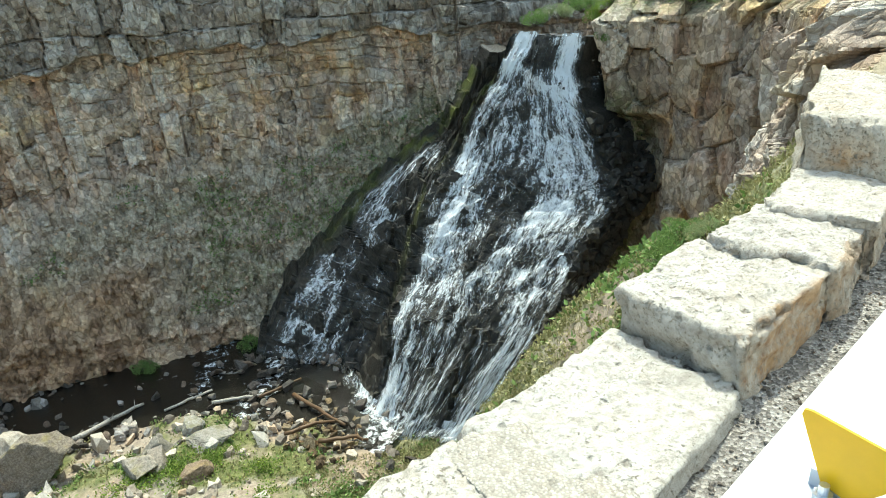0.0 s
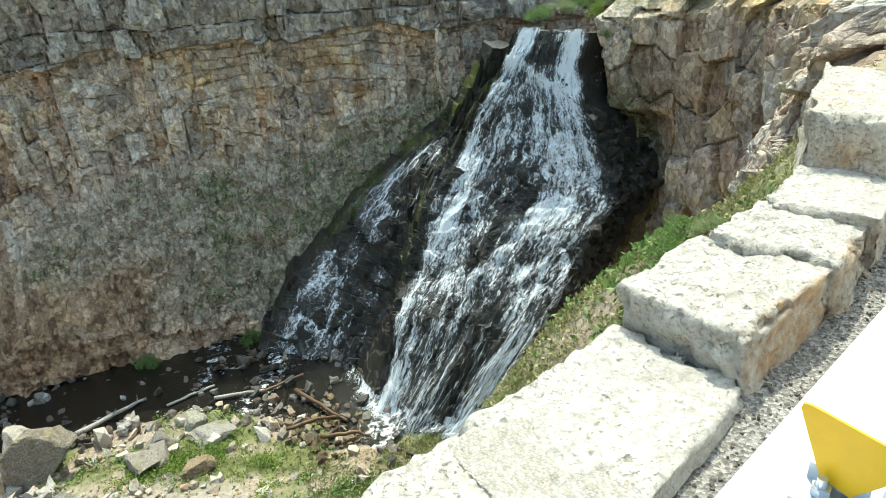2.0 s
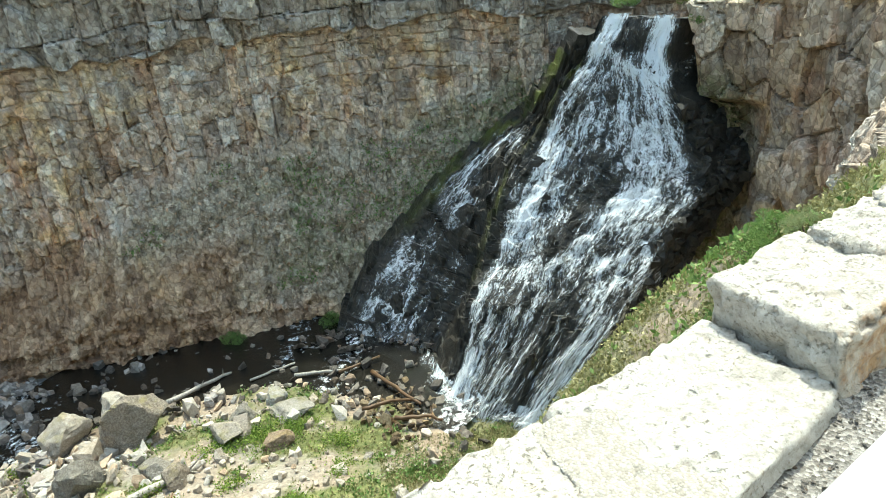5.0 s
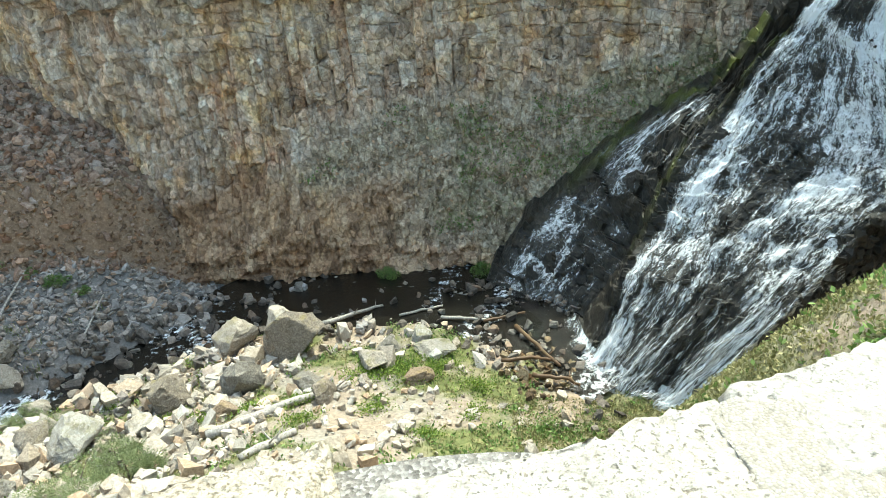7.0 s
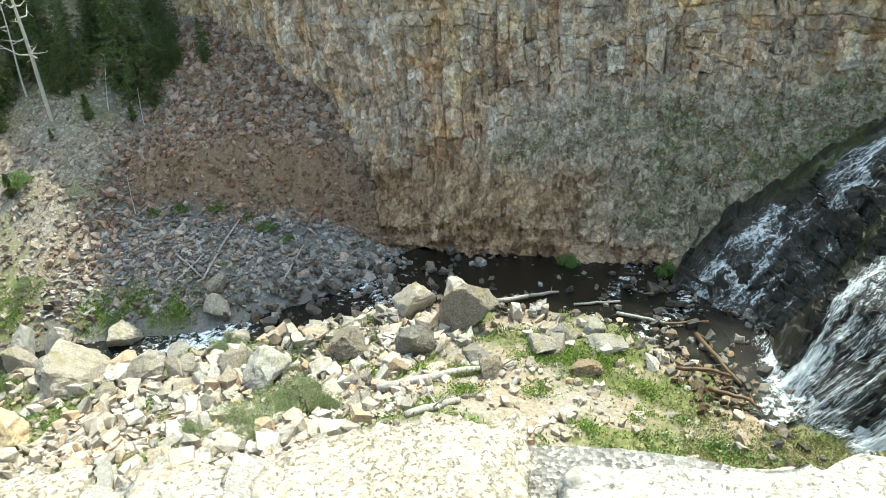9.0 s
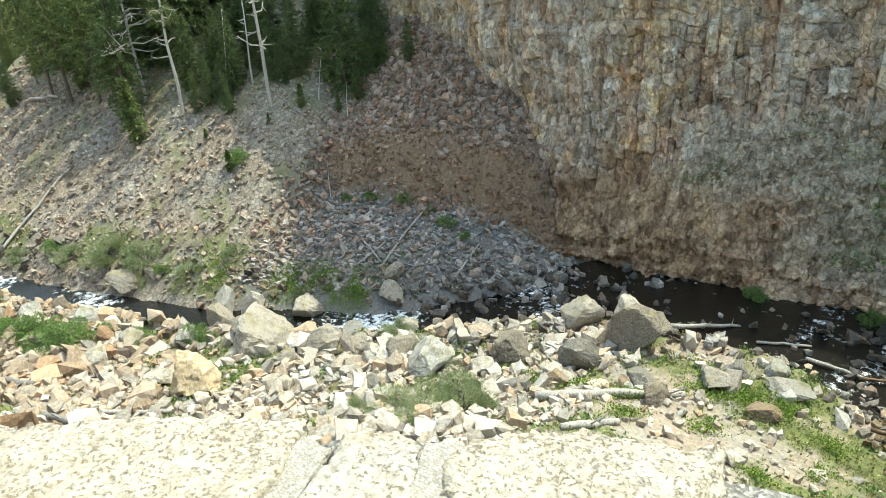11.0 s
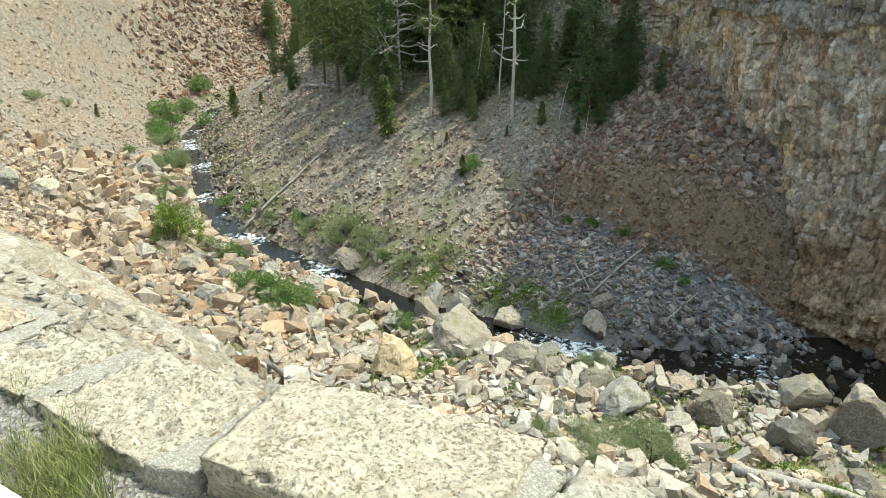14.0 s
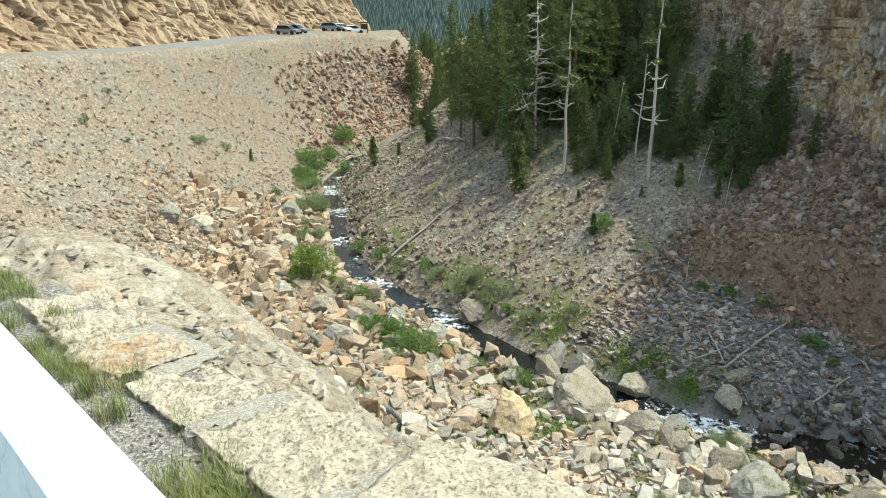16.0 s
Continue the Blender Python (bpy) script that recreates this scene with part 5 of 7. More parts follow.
p = scatter(260, (-1, 24, 7, 32), lambda x, y: 0.9 * (bank_side(x, y)[0] < 3.5) * (fractal(x / 1.3, y / 1.3, 0, 659) > -0.1), 658)
p[:, 2] = np.maximum(p[:, 2], along(CREEK, p[:, 0], p[:, 1])[2] - 0.14)
rubble("creek_stones", p, sizes(len(p), 0.2, 0.8, 660, 2.4), DARK, "wet dark stones at the foot of the falls", 667, sink=0.0)
p = scatter(1300, (-19, 23, -4, 33), lambda x, y: 0.9 * (bank_side(x, y)[0] < 4.5) * (bank_side(x, y)[0] > 0.5) * (fractal(x / 1.6, y / 1.6, 0, 668) > 0.12), 669)
p[:, 2] = np.maximum(p[:, 2], along(CREEK, p[:, 0], p[:, 1])[2] - 0.14)
rubble("creek_stones", p, sizes(len(p), 0.15, 0.8, 670, 2.6), GREY, "grey stones standing out of the creek", 671, sink=-0.05)
p = scatter(900, (-20, 22, -9, 33), lambda x, y: 0.9 * (bank_side(x, y)[0] < 3.4) * (fractal(x / 1.2, y / 1.2, 0, 675) > -0.1), 676)
p[:, 2] = np.maximum(p[:, 2], along(CREEK, p[:, 0], p[:, 1])[2] - 0.16)
rubble("creek_stones", p, sizes(len(p), 0.15, 0.8, 677, 2.6), DARK, "dark wet stones breaking the riffle", 678, sink=0.0)
r = np.random.RandomState(672)
p = cascade(r.uniform(0.99, 1.085, 420), r.uniform(0.30, 0.95, 420))
rubble("wet_rocks", p, sizes(len(p), 0.2, 0.8, 673, 2.2), WET, "dark wet rocks beside the falls", 674, sink=0.3)
r = np.random.RandomState(655)
p = APRON[0][r.randint(0, len(APRON[0]), 7000)]
rubble("scree", p, sizes(len(p), 0.06, 0.30, 656, 3.2), TALUS, "small grey stones on the steep foot of the cliff", 657, (0.4, 0.8), sink=0.4)


# ---- boulders ----
def boulder(x, y, width, high, material, seed, label, level=None):
    r = np.random.RandomState(seed)
    V, F = hull(boxy(r, 16) * np.array([1.0, 0.9, 1.0]))
    bm = bmesh.new()
    vs = [bm.verts.new(q) for q in V]
    for f in F:
        bm.faces.new([vs[i] for i in f])
    bmesh.ops.dissolve_limit(bm, angle_limit=radians(14), verts=list(bm.verts), edges=list(bm.edges))
    bmesh.ops.bevel(bm, geom=list(bm.edges), offset=0.03, segments=1, affect="EDGES")
    bmesh.ops.triangulate(bm, faces=list(bm.faces))
    for k in range(2):
        bmesh.ops.subdivide_edges(bm, edges=[e for e in bm.edges if e.calc_length() > 0.18], cuts=2, use_grid_fill=True)
        bmesh.ops.triangulate(bm, faces=list(bm.faces))
    p = np.array([v.co[:] for v in bm.verts])
    p = p * (1 + 0.10 * fractal(p[:, 0] * 1.6, p[:, 1] * 1.6, p[:, 2] * 1.6, seed, 4))[:, None]
    # broken faces
    for k in range(9):
        w = r.normal(size=3)
        w[2] = abs(w[2]) * 0.8
        w /= np.linalg.norm(w)
        over = p @ w - r.uniform(0.60, 0.88) * (p @ w).max()
        p = p - np.clip(over, 0, 9)[:, None] * w[None] * 0.92
    p = p * (1 + 0.12 * fractal(p[:, 0] * 4.5, p[:, 1] * 5, p[:, 2] * 5, seed + 3, 5))[:, None]
    p = p / np.abs(p).max(0)
    width = 1.12 * width
    p = p * np.array([0.5 * width, 0.42 * width, 0.5 * width * high])
    a = r.uniform(0, 6.28)
    p = p @ np.array(Euler((r.normal(0, 0.2), r.normal(0, 0.2), a)).to_matrix()).T
    for v, q in zip(bm.verts, p):
        v.co = q
    z = float(ground(np.array([x]), np.array([y]))[0]) if level is None else level
    ob = part("boulder", bm, material)
    ob.matrix_world = Matrix.Translation((x, y, z + 0.5 * width * high * 0.72))
    return tagged(ob, label, "boulder", "boulders along the creek")


BOULDER = rock_material("boulder_stone", (0.17, 0.152, 0.125), (0.36, 0.33, 0.28), (0.54, 0.51, 0.445), 2.8, "object")
GOLD = rock_material("golden_stone", (0.34, 0.24, 0.13), (0.58, 0.46, 0.30), (0.74, 0.68, 0.56), 1.2, "object")
BIG = [(-6.8, 26.2, 2.7, 1.0), (-7.5, 27.6, 2.3, 1.05), (-10.1, 27.6, 2.2, 0.8), (-12.1, 23.6, 1.8, 0.95), (-8.9, 23.4, 2.0, 0.85), (-15.2, 21.6, 2.5, 0.6),
       (-24.2, 20.1, 3.2, 0.65), (-21.3, 21.2, 2.0, 0.7), (-27.3, 22.4, 1.4, 1.1), (-28.2, 20.8, 1.5, 1.2), (-2.8, 25.7, 1.4, 0.8)]
MEDIUM = [(-1.3, 27.2, 1.1, 0.75), (-0.6, 25.9, 1.8, 0.4), (-20.3, 25.9, 1.3, 1.0), (-9.2, 21.9, 1.2, 0.7), (-12.8, 22.1, 1.3, 0.7), (-5.8, 23.0, 1.4, 0.6), (-1.4, 23.5, 1.3, 0.5),
          (-13.0, 20.9, 1.0, 0.6), (-35.4, 17.7, 1.9, 0.7), (-41.8, 15.3, 2.0, 0.65), (-25.5, 20.4, 2.2, 0.7), (-28.9, 22.0, 1.5, 1.0), (-22.9, 21.6, 1.7, 0.6), (-18.1, 20.9, 1.1, 0.9)]
SMALL = [(-17.2, 21.9, 1.6, 0.8), (-28.5, 18.7, 1.4, 0.7), (-24.9, 18.5, 1.1, 0.6), (-25.7, 14.9, 1.3, 0.6), (-18.7, 15.7, 1.0, 0.7), (-8.1, 29.2, 1.6, 0.4), (-3.4, 24.6, 1.5, 0.6),
         (-16.4, 18.7, 1.1, 0.6), (-35.1, 14.6, 1.6, 0.6), (-42.6, 12.4, 1.8, 0.7), (-59.4, 15.0, 2.5, 0.5), (-20.9, 26.9, 1.3, 0.8), (-21.8, 19.0, 1.2, 0.7), (-19.4, 21.6, 1.4, 0.6),
         (-37.1, 21.3, 1.9, 0.6), (-42.1, 15.1, 2.0, 0.6), (-37.8, 15.7, 1.6, 0.8), (-55.6, 12.5, 2.3, 0.5)]
EXTRA = [(-18.4, 24.3, 1.3), (-4.9, 21.6, 1.2), (-46.7, 11.0, 1.9), (-30.2, 14.6, 1.5), (-30.9, 17.0, 1.5), (-70.5, 18.8, 2.6), (-10.3, 20.7, 1.0), (-37.7, 11.9, 1.9),
         (-39.6, 16.6, 1.8), (-24.5, 23.3, 2.0), (-20.8, 22.7, 1.3), (-67.3, 12.4, 2.6), (-60.8, 8.2, 2.4), (-60.9, 5.6, 2.2), (-52.2, 12.0, 2.0)]
for k, (x, y, w) in enumerate(EXTRA):
    boulder(x, y, w, 0.75, BOULDER, 860 + k, "weathered grey boulder among smaller stones")
for k, (x, y, w, h) in enumerate(BIG):
    boulder(x, y, w, h, BOULDER, 700 + k, "large grey boulder with tan lichen beside the creek")
for k, (x, y, w, h) in enumerate(MEDIUM + SMALL):
    boulder(x, y, w, h, BOULDER, 740 + k, "angular grey boulder among rubble")
boulder(-23.3, 15.3, 2.4, 0.9, GOLD, 790, "golden and white block of rock on the rubble")

# ---- fallen wood ----
def wood_material(name, dark, mid, light):
    m, t, b = nodes_of(name)
    at = local_place(t, (1.0, 1.0, 0.12))
    c = ramp(t, noise_of(t, at, 14.0, 7, 0.65), [(0.3, dark), (0.52, mid), (0.75, light)])
    finish(t, b, c, 0.9, noise_of(t, at, 22.0, 5), 0.6, 0.01)
    return m


WOOD = wood_material("weathered_wood", (0.16, 0.14, 0.12), (0.36, 0.33, 0.29), (0.55, 0.52, 0.47))
GREYWOOD = wood_material("grey_wood", (0.09, 0.08, 0.07), (0.20, 0.185, 0.165), (0.34, 0.32, 0.29))


def tube(points, radii, sides=8):
    """A bent, tapering stem as a bmesh."""
    bm = bmesh.new()
    rings = []
    pts = [Vector(q) for q in points]
    for k, q in enumerate(pts):
        way = (pts[min(k + 1, len(pts) - 1)] - pts[max(k - 1, 0)]).normalized()
        s = way.cross(Vector((0.3, 0.2, 1) if abs(way.z) < 0.8 else (1, 0.2, 0))).normalized()
        u = way.cross(s)
        rings.append([bm.verts.new(q + (s * math.cos(a) + u * math.sin(a)) * radii[k]) for a in (2 * math.pi * j / sides for j in range(sides))])
    for ra, rb in zip(rings, rings[1:]):
        for j in range(sides):
            bm.faces.new((ra[j], ra[(j + 1) % sides], rb[(j + 1) % sides], rb[j]))
    bm.faces.new(rings[0][::-1])
    bm.faces.new(rings[-1])
    bmesh.ops.recalc_face_normals(bm, faces=list(bm.faces))
    return bm


def log(a, b, r0, r1, label, seed, lift=0.0, on_land=True, name="log", material=None):
    """A fallen trunk from a to b (x, y or x, y, z), with a slight bend and stubs of limbs."""
    rn = random.Random(seed)
    n = 9
    pts, rad = [], []
    for k in range(n):
        f = k / (n - 1)
        x, y = a[0] + f * (b[0] - a[0]), a[1] + f * (b[1] - a[1])
        if on_land:
            za, zb = (float(ground(np.array([q[0]]), np.array([q[1]]))[0]) for q in (a, b))
            z = max(za + f * (zb - za), float(ground(np.array([x]), np.array([y]))[0])) + lift
        else:
            z = a[2] + f * (b[2] - a[2])
        j = 0.25 * r0
        pts.append((x + rn.uniform(-j, j), y + rn.uniform(-j, j), z + r0 + rn.uniform(-j, j)))
        rad.append((r0 + f * (r1 - r0)) * rn.uniform(0.9, 1.1))
    bm = tube(pts, rad, 9)
    for k in range(4):
        i = rn.randint(2, n - 2)
        q = Vector(pts[i])
        e = q + Vector((rn.uniform(-1, 1), rn.uniform(-1, 1), rn.uniform(0.1, 0.8))) * r0 * 4
        stub = tube([q, (q + e) / 2, e], [rad[i] * 0.35, rad[i] * 0.25, rad[i] * 0.1], 5)
        me = bpy.data.meshes.new("stub")
        stub.to_mesh(me)
        stub.free()
        bm.from_mesh(me)
        bpy.data.meshes.remove(me)
    return tagged(part(name, bm, material or WOOD, None, "", True), label, name, "fallen wood")


log((-9.1, 19.6), (-4.1, 22.6), 0.20, 0.13, "bleached grey fallen trunk on grass and stones", 1)
log((-6.8, 16.3), (-5.3, 17.7), 0.15, 0.12, "short bleached log on stones", 2)
log((-43.7, 7.8), (-36.6, 10.4), 0.17, 0.14, "weathered grey log lying below the slab", 3, 0.12, material=GREYWOOD)
log((-36.2, 10.2), (-29.9, 11.5), 0.20, 0.12, "weathered grey log with stubs lying below the slab", 22, 0.12, material=GREYWOOD)
log((-27.7, 10.0), (-21.4, 9.3), 0.16, 0.10, "weathered grey trunk lying across rubble", 4, 0.12, material=GREYWOOD)
log((-25.7, 10.6), (-21.5, 12.4), 0.11, 0.08, "crooked grey branch on rubble", 5, 0.1, name="branch")
log((-48.9, 18.6), (-48.5, 26.5), 0.12, 0.06, "long bare pole fallen down the scree", 6, 0.1, name="pole")
log((-6.1, 28.7), (-3.3, 30.6), 0.13, 0.07, "bleached driftwood stick over the creek", 7, 0.25)
log((-21.6, 27.0), (-21.4, 31.6), 0.07, 0.04, "grey pole on slabby scree", 8, 0.15, name="pole")
log((-17.8, 28.3), (-17.6, 31.1), 0.06, 0.04, "grey pole on slabby scree", 9, 0.15, name="pole")
log((-23.2, 26.6), (-22.0, 28.8), 0.06, 0.04, "grey pole on slabby scree", 10, 0.15, name="pole")
log((-24.0, 28.4), (-21.8, 27.2), 0.05, 0.04, "grey pole on slabby scree", 20, 0.15, name="pole")
BROWN = plain("wet_brown_wood", (0.105, 0.06, 0.03), 0.5)
log((3.2, 27.4), (4.7, 24.0), 0.11, 0.07, "wet brown log jammed at the foot of the falls", 11, 0.35, material=BROWN)
log((2.2, 24.3), (4.9, 24.6), 0.09, 0.06, "wet brown branch jammed at the foot of the falls", 12, 0.4, name="branch", material=BROWN)
log((3.4, 23.2), (5.3, 22.6), 0.10, 0.06, "wet brown branch jammed at the foot of the falls", 13, 0.4, name="branch", material=BROWN)
log((-0.3, 28.8), (2.0, 28.2), 0.09, 0.06, "dark wet stick in the creek", 14, 0.4, name="branch")
log((1.7, 28.1), (3.8, 28.6), 0.08, 0.05, "reddish wet stick in the creek", 15, 0.4, name="branch", material=BROWN)
log((-2.4, 29.4), (-0.2, 30.0), 0.07, 0.05, "thin stick over the creek", 16, 0.35, name="branch")
log((-68.1, 35.2), (-59.9, 33.7), 0.16, 0.10, "pale fallen trunk on the spur", 17, 0.15)
log((-16.5, 12.0), (-14.0, 13.0), 0.05, 0.03, "bare grey branch on rubble", 18, 0.1, name="branch")
r = np.random.RandomState(661)
jam = scatter(420, (1.5, 21.5, 6.0, 27.5), lambda x, y: 1.0 * (np.hypot((x - 3.9) / 1.8, (y - 24.4) / 2.6) < 1), 662)
rubble("logjam_stones", jam, sizes(len(jam), 0.15, 0.6, 663, 2.2), rock_material("brown_wet_stones", (0.045, 0.03, 0.018), (0.14, 0.10, 0.055), (0.30, 0.24, 0.15), 1.5, "island"), "brown wet stones and litter at the foot of the falls", 664)

# ---- plants ----
def leaf_material(name, dark, mid, light, through=0.25):
    m, t, b = nodes_of(name)
    own = node(t, "NewGeometry").outputs["Random Per Island"]
    c = ramp(t, times(t, times(t, own, 0.7), times(t, noise_of(t, place_of(t), 1.2, 3), 0.4), "ADD"), [(0.15, dark), (0.55, mid), (0.95, light)])
    finish(t, b, c, 0.7)
    leafy = node(t, "BsdfTranslucent")
    t.links.new(c, leafy.inputs["Color"])
    both = node(t, "MixShader", {0: through, 1: b.outputs[0], 2: leafy.outputs[0]})
    t.links.new(both.outputs[0], t.nodes["Material Output"].inputs["Surface"])
    return m


WILLOW = leaf_material("willow_leaf", (0.12, 0.16, 0.07), (0.24, 0.285, 0.135), (0.36, 0.395, 0.22), 0.35)
BRIGHT = leaf_material("bright_leaf", (0.07, 0.12, 0.02), (0.16, 0.24, 0.04), (0.30, 0.36, 0.08))
HERB = leaf_material("herb_leaf", (0.07, 0.12, 0.03), (0.15, 0.235, 0.065), (0.25, 0.34, 0.11))
NEEDLE = leaf_material("needle", (0.052, 0.078, 0.03), (0.11, 0.15, 0.055), (0.20, 0.24, 0.09), 0.35)
# lit copy of NEEDLE: sunlight put into the colour, lighter and yellower
NEEDLE_LIT = leaf_material("sunlit_needle", (0.055, 0.08, 0.026), (0.125, 0.16, 0.052), (0.23, 0.26, 0.085), 0.3)
BARK = rock_material("bark", (0.06, 0.045, 0.035), (0.14, 0.115, 0.09), (0.25, 0.22, 0.18), 3.0, "", True)
DEADWOOD = rock_material("dead_wood", (0.26, 0.245, 0.22), (0.46, 0.44, 0.41), (0.62, 0.60, 0.57), 3.0, "", True)


def leaf_cards(centre, way, length, width, seed):
    """Leaves as bent diamonds: arrays of corners and triangles."""
    r = np.random.RandomState(seed)
    n = len(centre)
    way = way / (np.linalg.norm(way, axis=1)[:, None] + 1e-9)
    side = np.cross(way, r.normal(size=(n, 3)))
    side /= np.linalg.norm(side, axis=1)[:, None] + 1e-9
    up = np.cross(side, way)
    L, Wd = length[:, None], width[:, None]
    V = np.stack([centre, centre + way * L * 0.45 + side * Wd * 0.5, centre + way * L - up * L * 0.12, centre + way * L * 0.45 - side * Wd * 0.5], 1).reshape(-1, 3)
    k = np.arange(n)[:, None] * 4
    F = np.concatenate([k + np.array([[0, 1, 2]]), k + np.array([[0, 2, 3]])], 0)
    return V, F


def bush_meshes(seed, leaves, leaf, material, high):
    """A bush one metre wide: several stems and uneven clumps of leaves."""
    r = np.random.RandomState(seed)
    n_clump = 17
    cx = r.normal(0, 0.22, (n_clump, 2))
    cz = r.uniform(0.25, 0.85, n_clump) * high * (1 - 0.9 * np.hypot(cx[:, 0], cx[:, 1]))
    own = r.uniform(0.11, 0.20, n_clump)
    k = r.randint(0, n_clump, leaves)
    d = r.normal(size=(leaves, 3))
    d /= np.linalg.norm(d, axis=1)[:, None]
    rad = own[k] * r.uniform(0.35, 1.0, leaves) ** 0.5
    c = np.stack([cx[k, 0], cx[k, 1], np.clip(cz, 0.12, 9)[k]], 1) + d * rad[:, None] * np.array([1, 1, 0.9 * high + 0.25])
    c[:, 2] = np.abs(c[:, 2])
    V, F = leaf_cards(c, d + np.array([0, 0, 0.5]), leaf * r.uniform(0.6, 1.4, leaves), leaf * 0.42 * r.uniform(0.7, 1.3, leaves), seed + 1)
    crown = solid("foliage", V, F, material, False)
    bm = bmesh.new()
    for i in range(n_clump):
        tip = Vector((cx[i, 0], cx[i, 1], max(0.15, cz[i])))
        st = tube([(0.1 * cx[i, 0], 0.1 * cx[i, 1], -0.05), tip * 0.5 + Vector((0, 0, 0.03)), tip], [0.014, 0.010, 0.004], 5)
        me = bpy.data.meshes.new("stem")
        st.to_mesh(me)
        st.free()
        bm.from_mesh(me)
        bpy.data.meshes.remove(me)
    stems = part("stem", bm, BARK)
    return crown, stems


def make_bush(seed, leaves, leaf, material, high, label, group):
    ob = new("bush")
    crown, stems = bush_meshes(seed, leaves, leaf, material, high)
    crown.parent = stems.parent = ob
    return tagged(ob, label, "bush", group)


KINDS = [make_bush(801, 8000, 0.030, WILLOW, 0.85, "grey-green willow bush among rubble", "willow bushes"),
         make_bush(802, 5200, 0.040, BRIGHT, 0.85, "bright yellow-green bush beside the creek", "bright bushes"),
         make_bush(803, 5200, 0.042, HERB, 0.75, "fresh green shrub by the water", "green shrubs")]
BUSHES = [(-11.5, 18.2, 2.3, 0), (-13.1, 17.4, 2.3, 0), (-12.1, 15.4, 1.5, 0), (-14.7, 15.6, 1.35, 0), (-18.4, 23.3, 1.3, 0), (-12.6, 19.6, 2.0, 0), (-48.7, 13.4, 4.0, 1), (-36.8, 15.3, 2.1, 2),
          (-34.0, 15.7, 2.6, 2), (-38.2, 14.0, 2.1, 2), (-61.0, 17.4, 2.8, 0), (-71.0, 20.3, 3.7, 0), (-74.2, 22.4, 3.8, 0), (-92.2, 33.5, 4.0, 2), (-95.5, 28.0, 4.8, 2)]
MORE = [(-101.7, 33.6, 4.4, 2), (-109.1, 39.0, 4.8, 2), (-90.2, 25.8, 3.2, 2), (-18.4, 23.6, 1.4, 0), (-39.9, 22.1, 2.6, 0), (-36.7, 22.5, 2.2, 0), (-34.6, 29.7, 1.8, 2), (7.2, 7.8, 0.8, 2),
        (7.6, 7.5, 0.6, 0), (-27.9, 18.9, 1.6, 2), (-37.5, 14.8, 2.4, 2), (-34.6, 15.0, 2.2, 2), (-84.0, 24.6, 4.0, 0), (-87.5, 25.4, 3.4, 2), (-66.0, 19.0, 2.6, 0), (-46.0, 15.0, 2.0, 0)]
LOW = [(8.1, 8.6, 0.9, 2), (11.5, 12.4, 1.3, 2), (13.2, 14.2, 1.4, 2), (17.5, 19.0, 1.5, 0), (18.9, 25.6, 1.6, 1), (19.4, 22.0, 1.4, 0), (20.2, 27.6, 2.2, 2), (22.5, 29.2, 3.0, 2), (-26.6, 30.8, 0.7, 2), (-25.0, 31.2, 0.9, 2), (-22.9, 31.5, 1.0, 2), (-21.2, 31.6, 0.8, 2), (-19.9, 31.4, 1.0, 2), (-18.6, 31.0, 0.7, 2), (-3.2, 33.6, 1.0, 2), (2.2, 33.3, 1.2, 2)]
RIM = [(17.4, 29.7, 1.1, 2, -2.5), (18.8, 29.9, 1.3, 0, -2.3), (20.2, 30.0, 1.5, 2, -2.1), (21.8, 30.0, 1.5, 0, -1.9), (19.3, 26.4, 1.2, 1, -1.7), (20.3, 26.4, 1.5, 1, -1.2), (20.6, 24.9, 1.2, 0, -1.5), (20.9, 23.4, 1.1, 1, -1.5), (21.1, 21.6, 1.0, 0, -1.4), (20.8, 19.6, 1.0, 1, -1.2),
       (21.6, 22.8, 1.3, 0, -0.9), (22.0, 20.6, 1.2, 0, -0.6), (21.9, 18.0, 1.3, 2, -0.4), (21.6, 25.6, 1.5, 1, -0.6), (22.4, 24.2, 1.4, 2, -0.3), (18.6, 26.5, 0.8, 1, -2.2), (18.3, 25.5, 0.9, 2, -2.9)]
TALUS_SHRUBS = [(-71.7, 0.8, 1.3, 0), (-77.5, 3.4, 1.1, 0), (-80.3, 11.7, 2.2, 0), (-82.0, 12.6, 1.6, 0), (-83.6, 15.2, 1.9, 0), (-109.5, 27.8, 1.1, 0), (-115.8, 36.1, 1.0, 0), (-72.5, 4.1, 0.9, 0),
                (-76.5, 8.3, 0.8, 0), (-74.5, 1.1, 0.7, 0), (-94.1, 29.3, 4.2, 2), (-89.1, 26.4, 3.2, 2), (-72.8, 22.1, 4.2, 0), (-62.0, 17.7, 2.3, 2), (-44.4, 16.5, 1.8, 2), (-76.9, 18.9, 1.8, 2)]
FAR_BANK = [(-37.0, 22.3, 1.5, 0), (-42.9, 21.2, 1.7, 0), (-47.3, 20.5, 1.6, 0), (-55.9, 20.5, 1.6, 2), (-32.8, 22.8, 1.4, 0), (-30.6, 24.6, 1.3, 0), (-44.6, 21.6, 1.2, 2), (-39.5, 22.0, 1.3, 0), (-50.5, 20.4, 1.2, 2), (-35.0, 22.4, 1.1, 2)]
rb = random.Random(81)
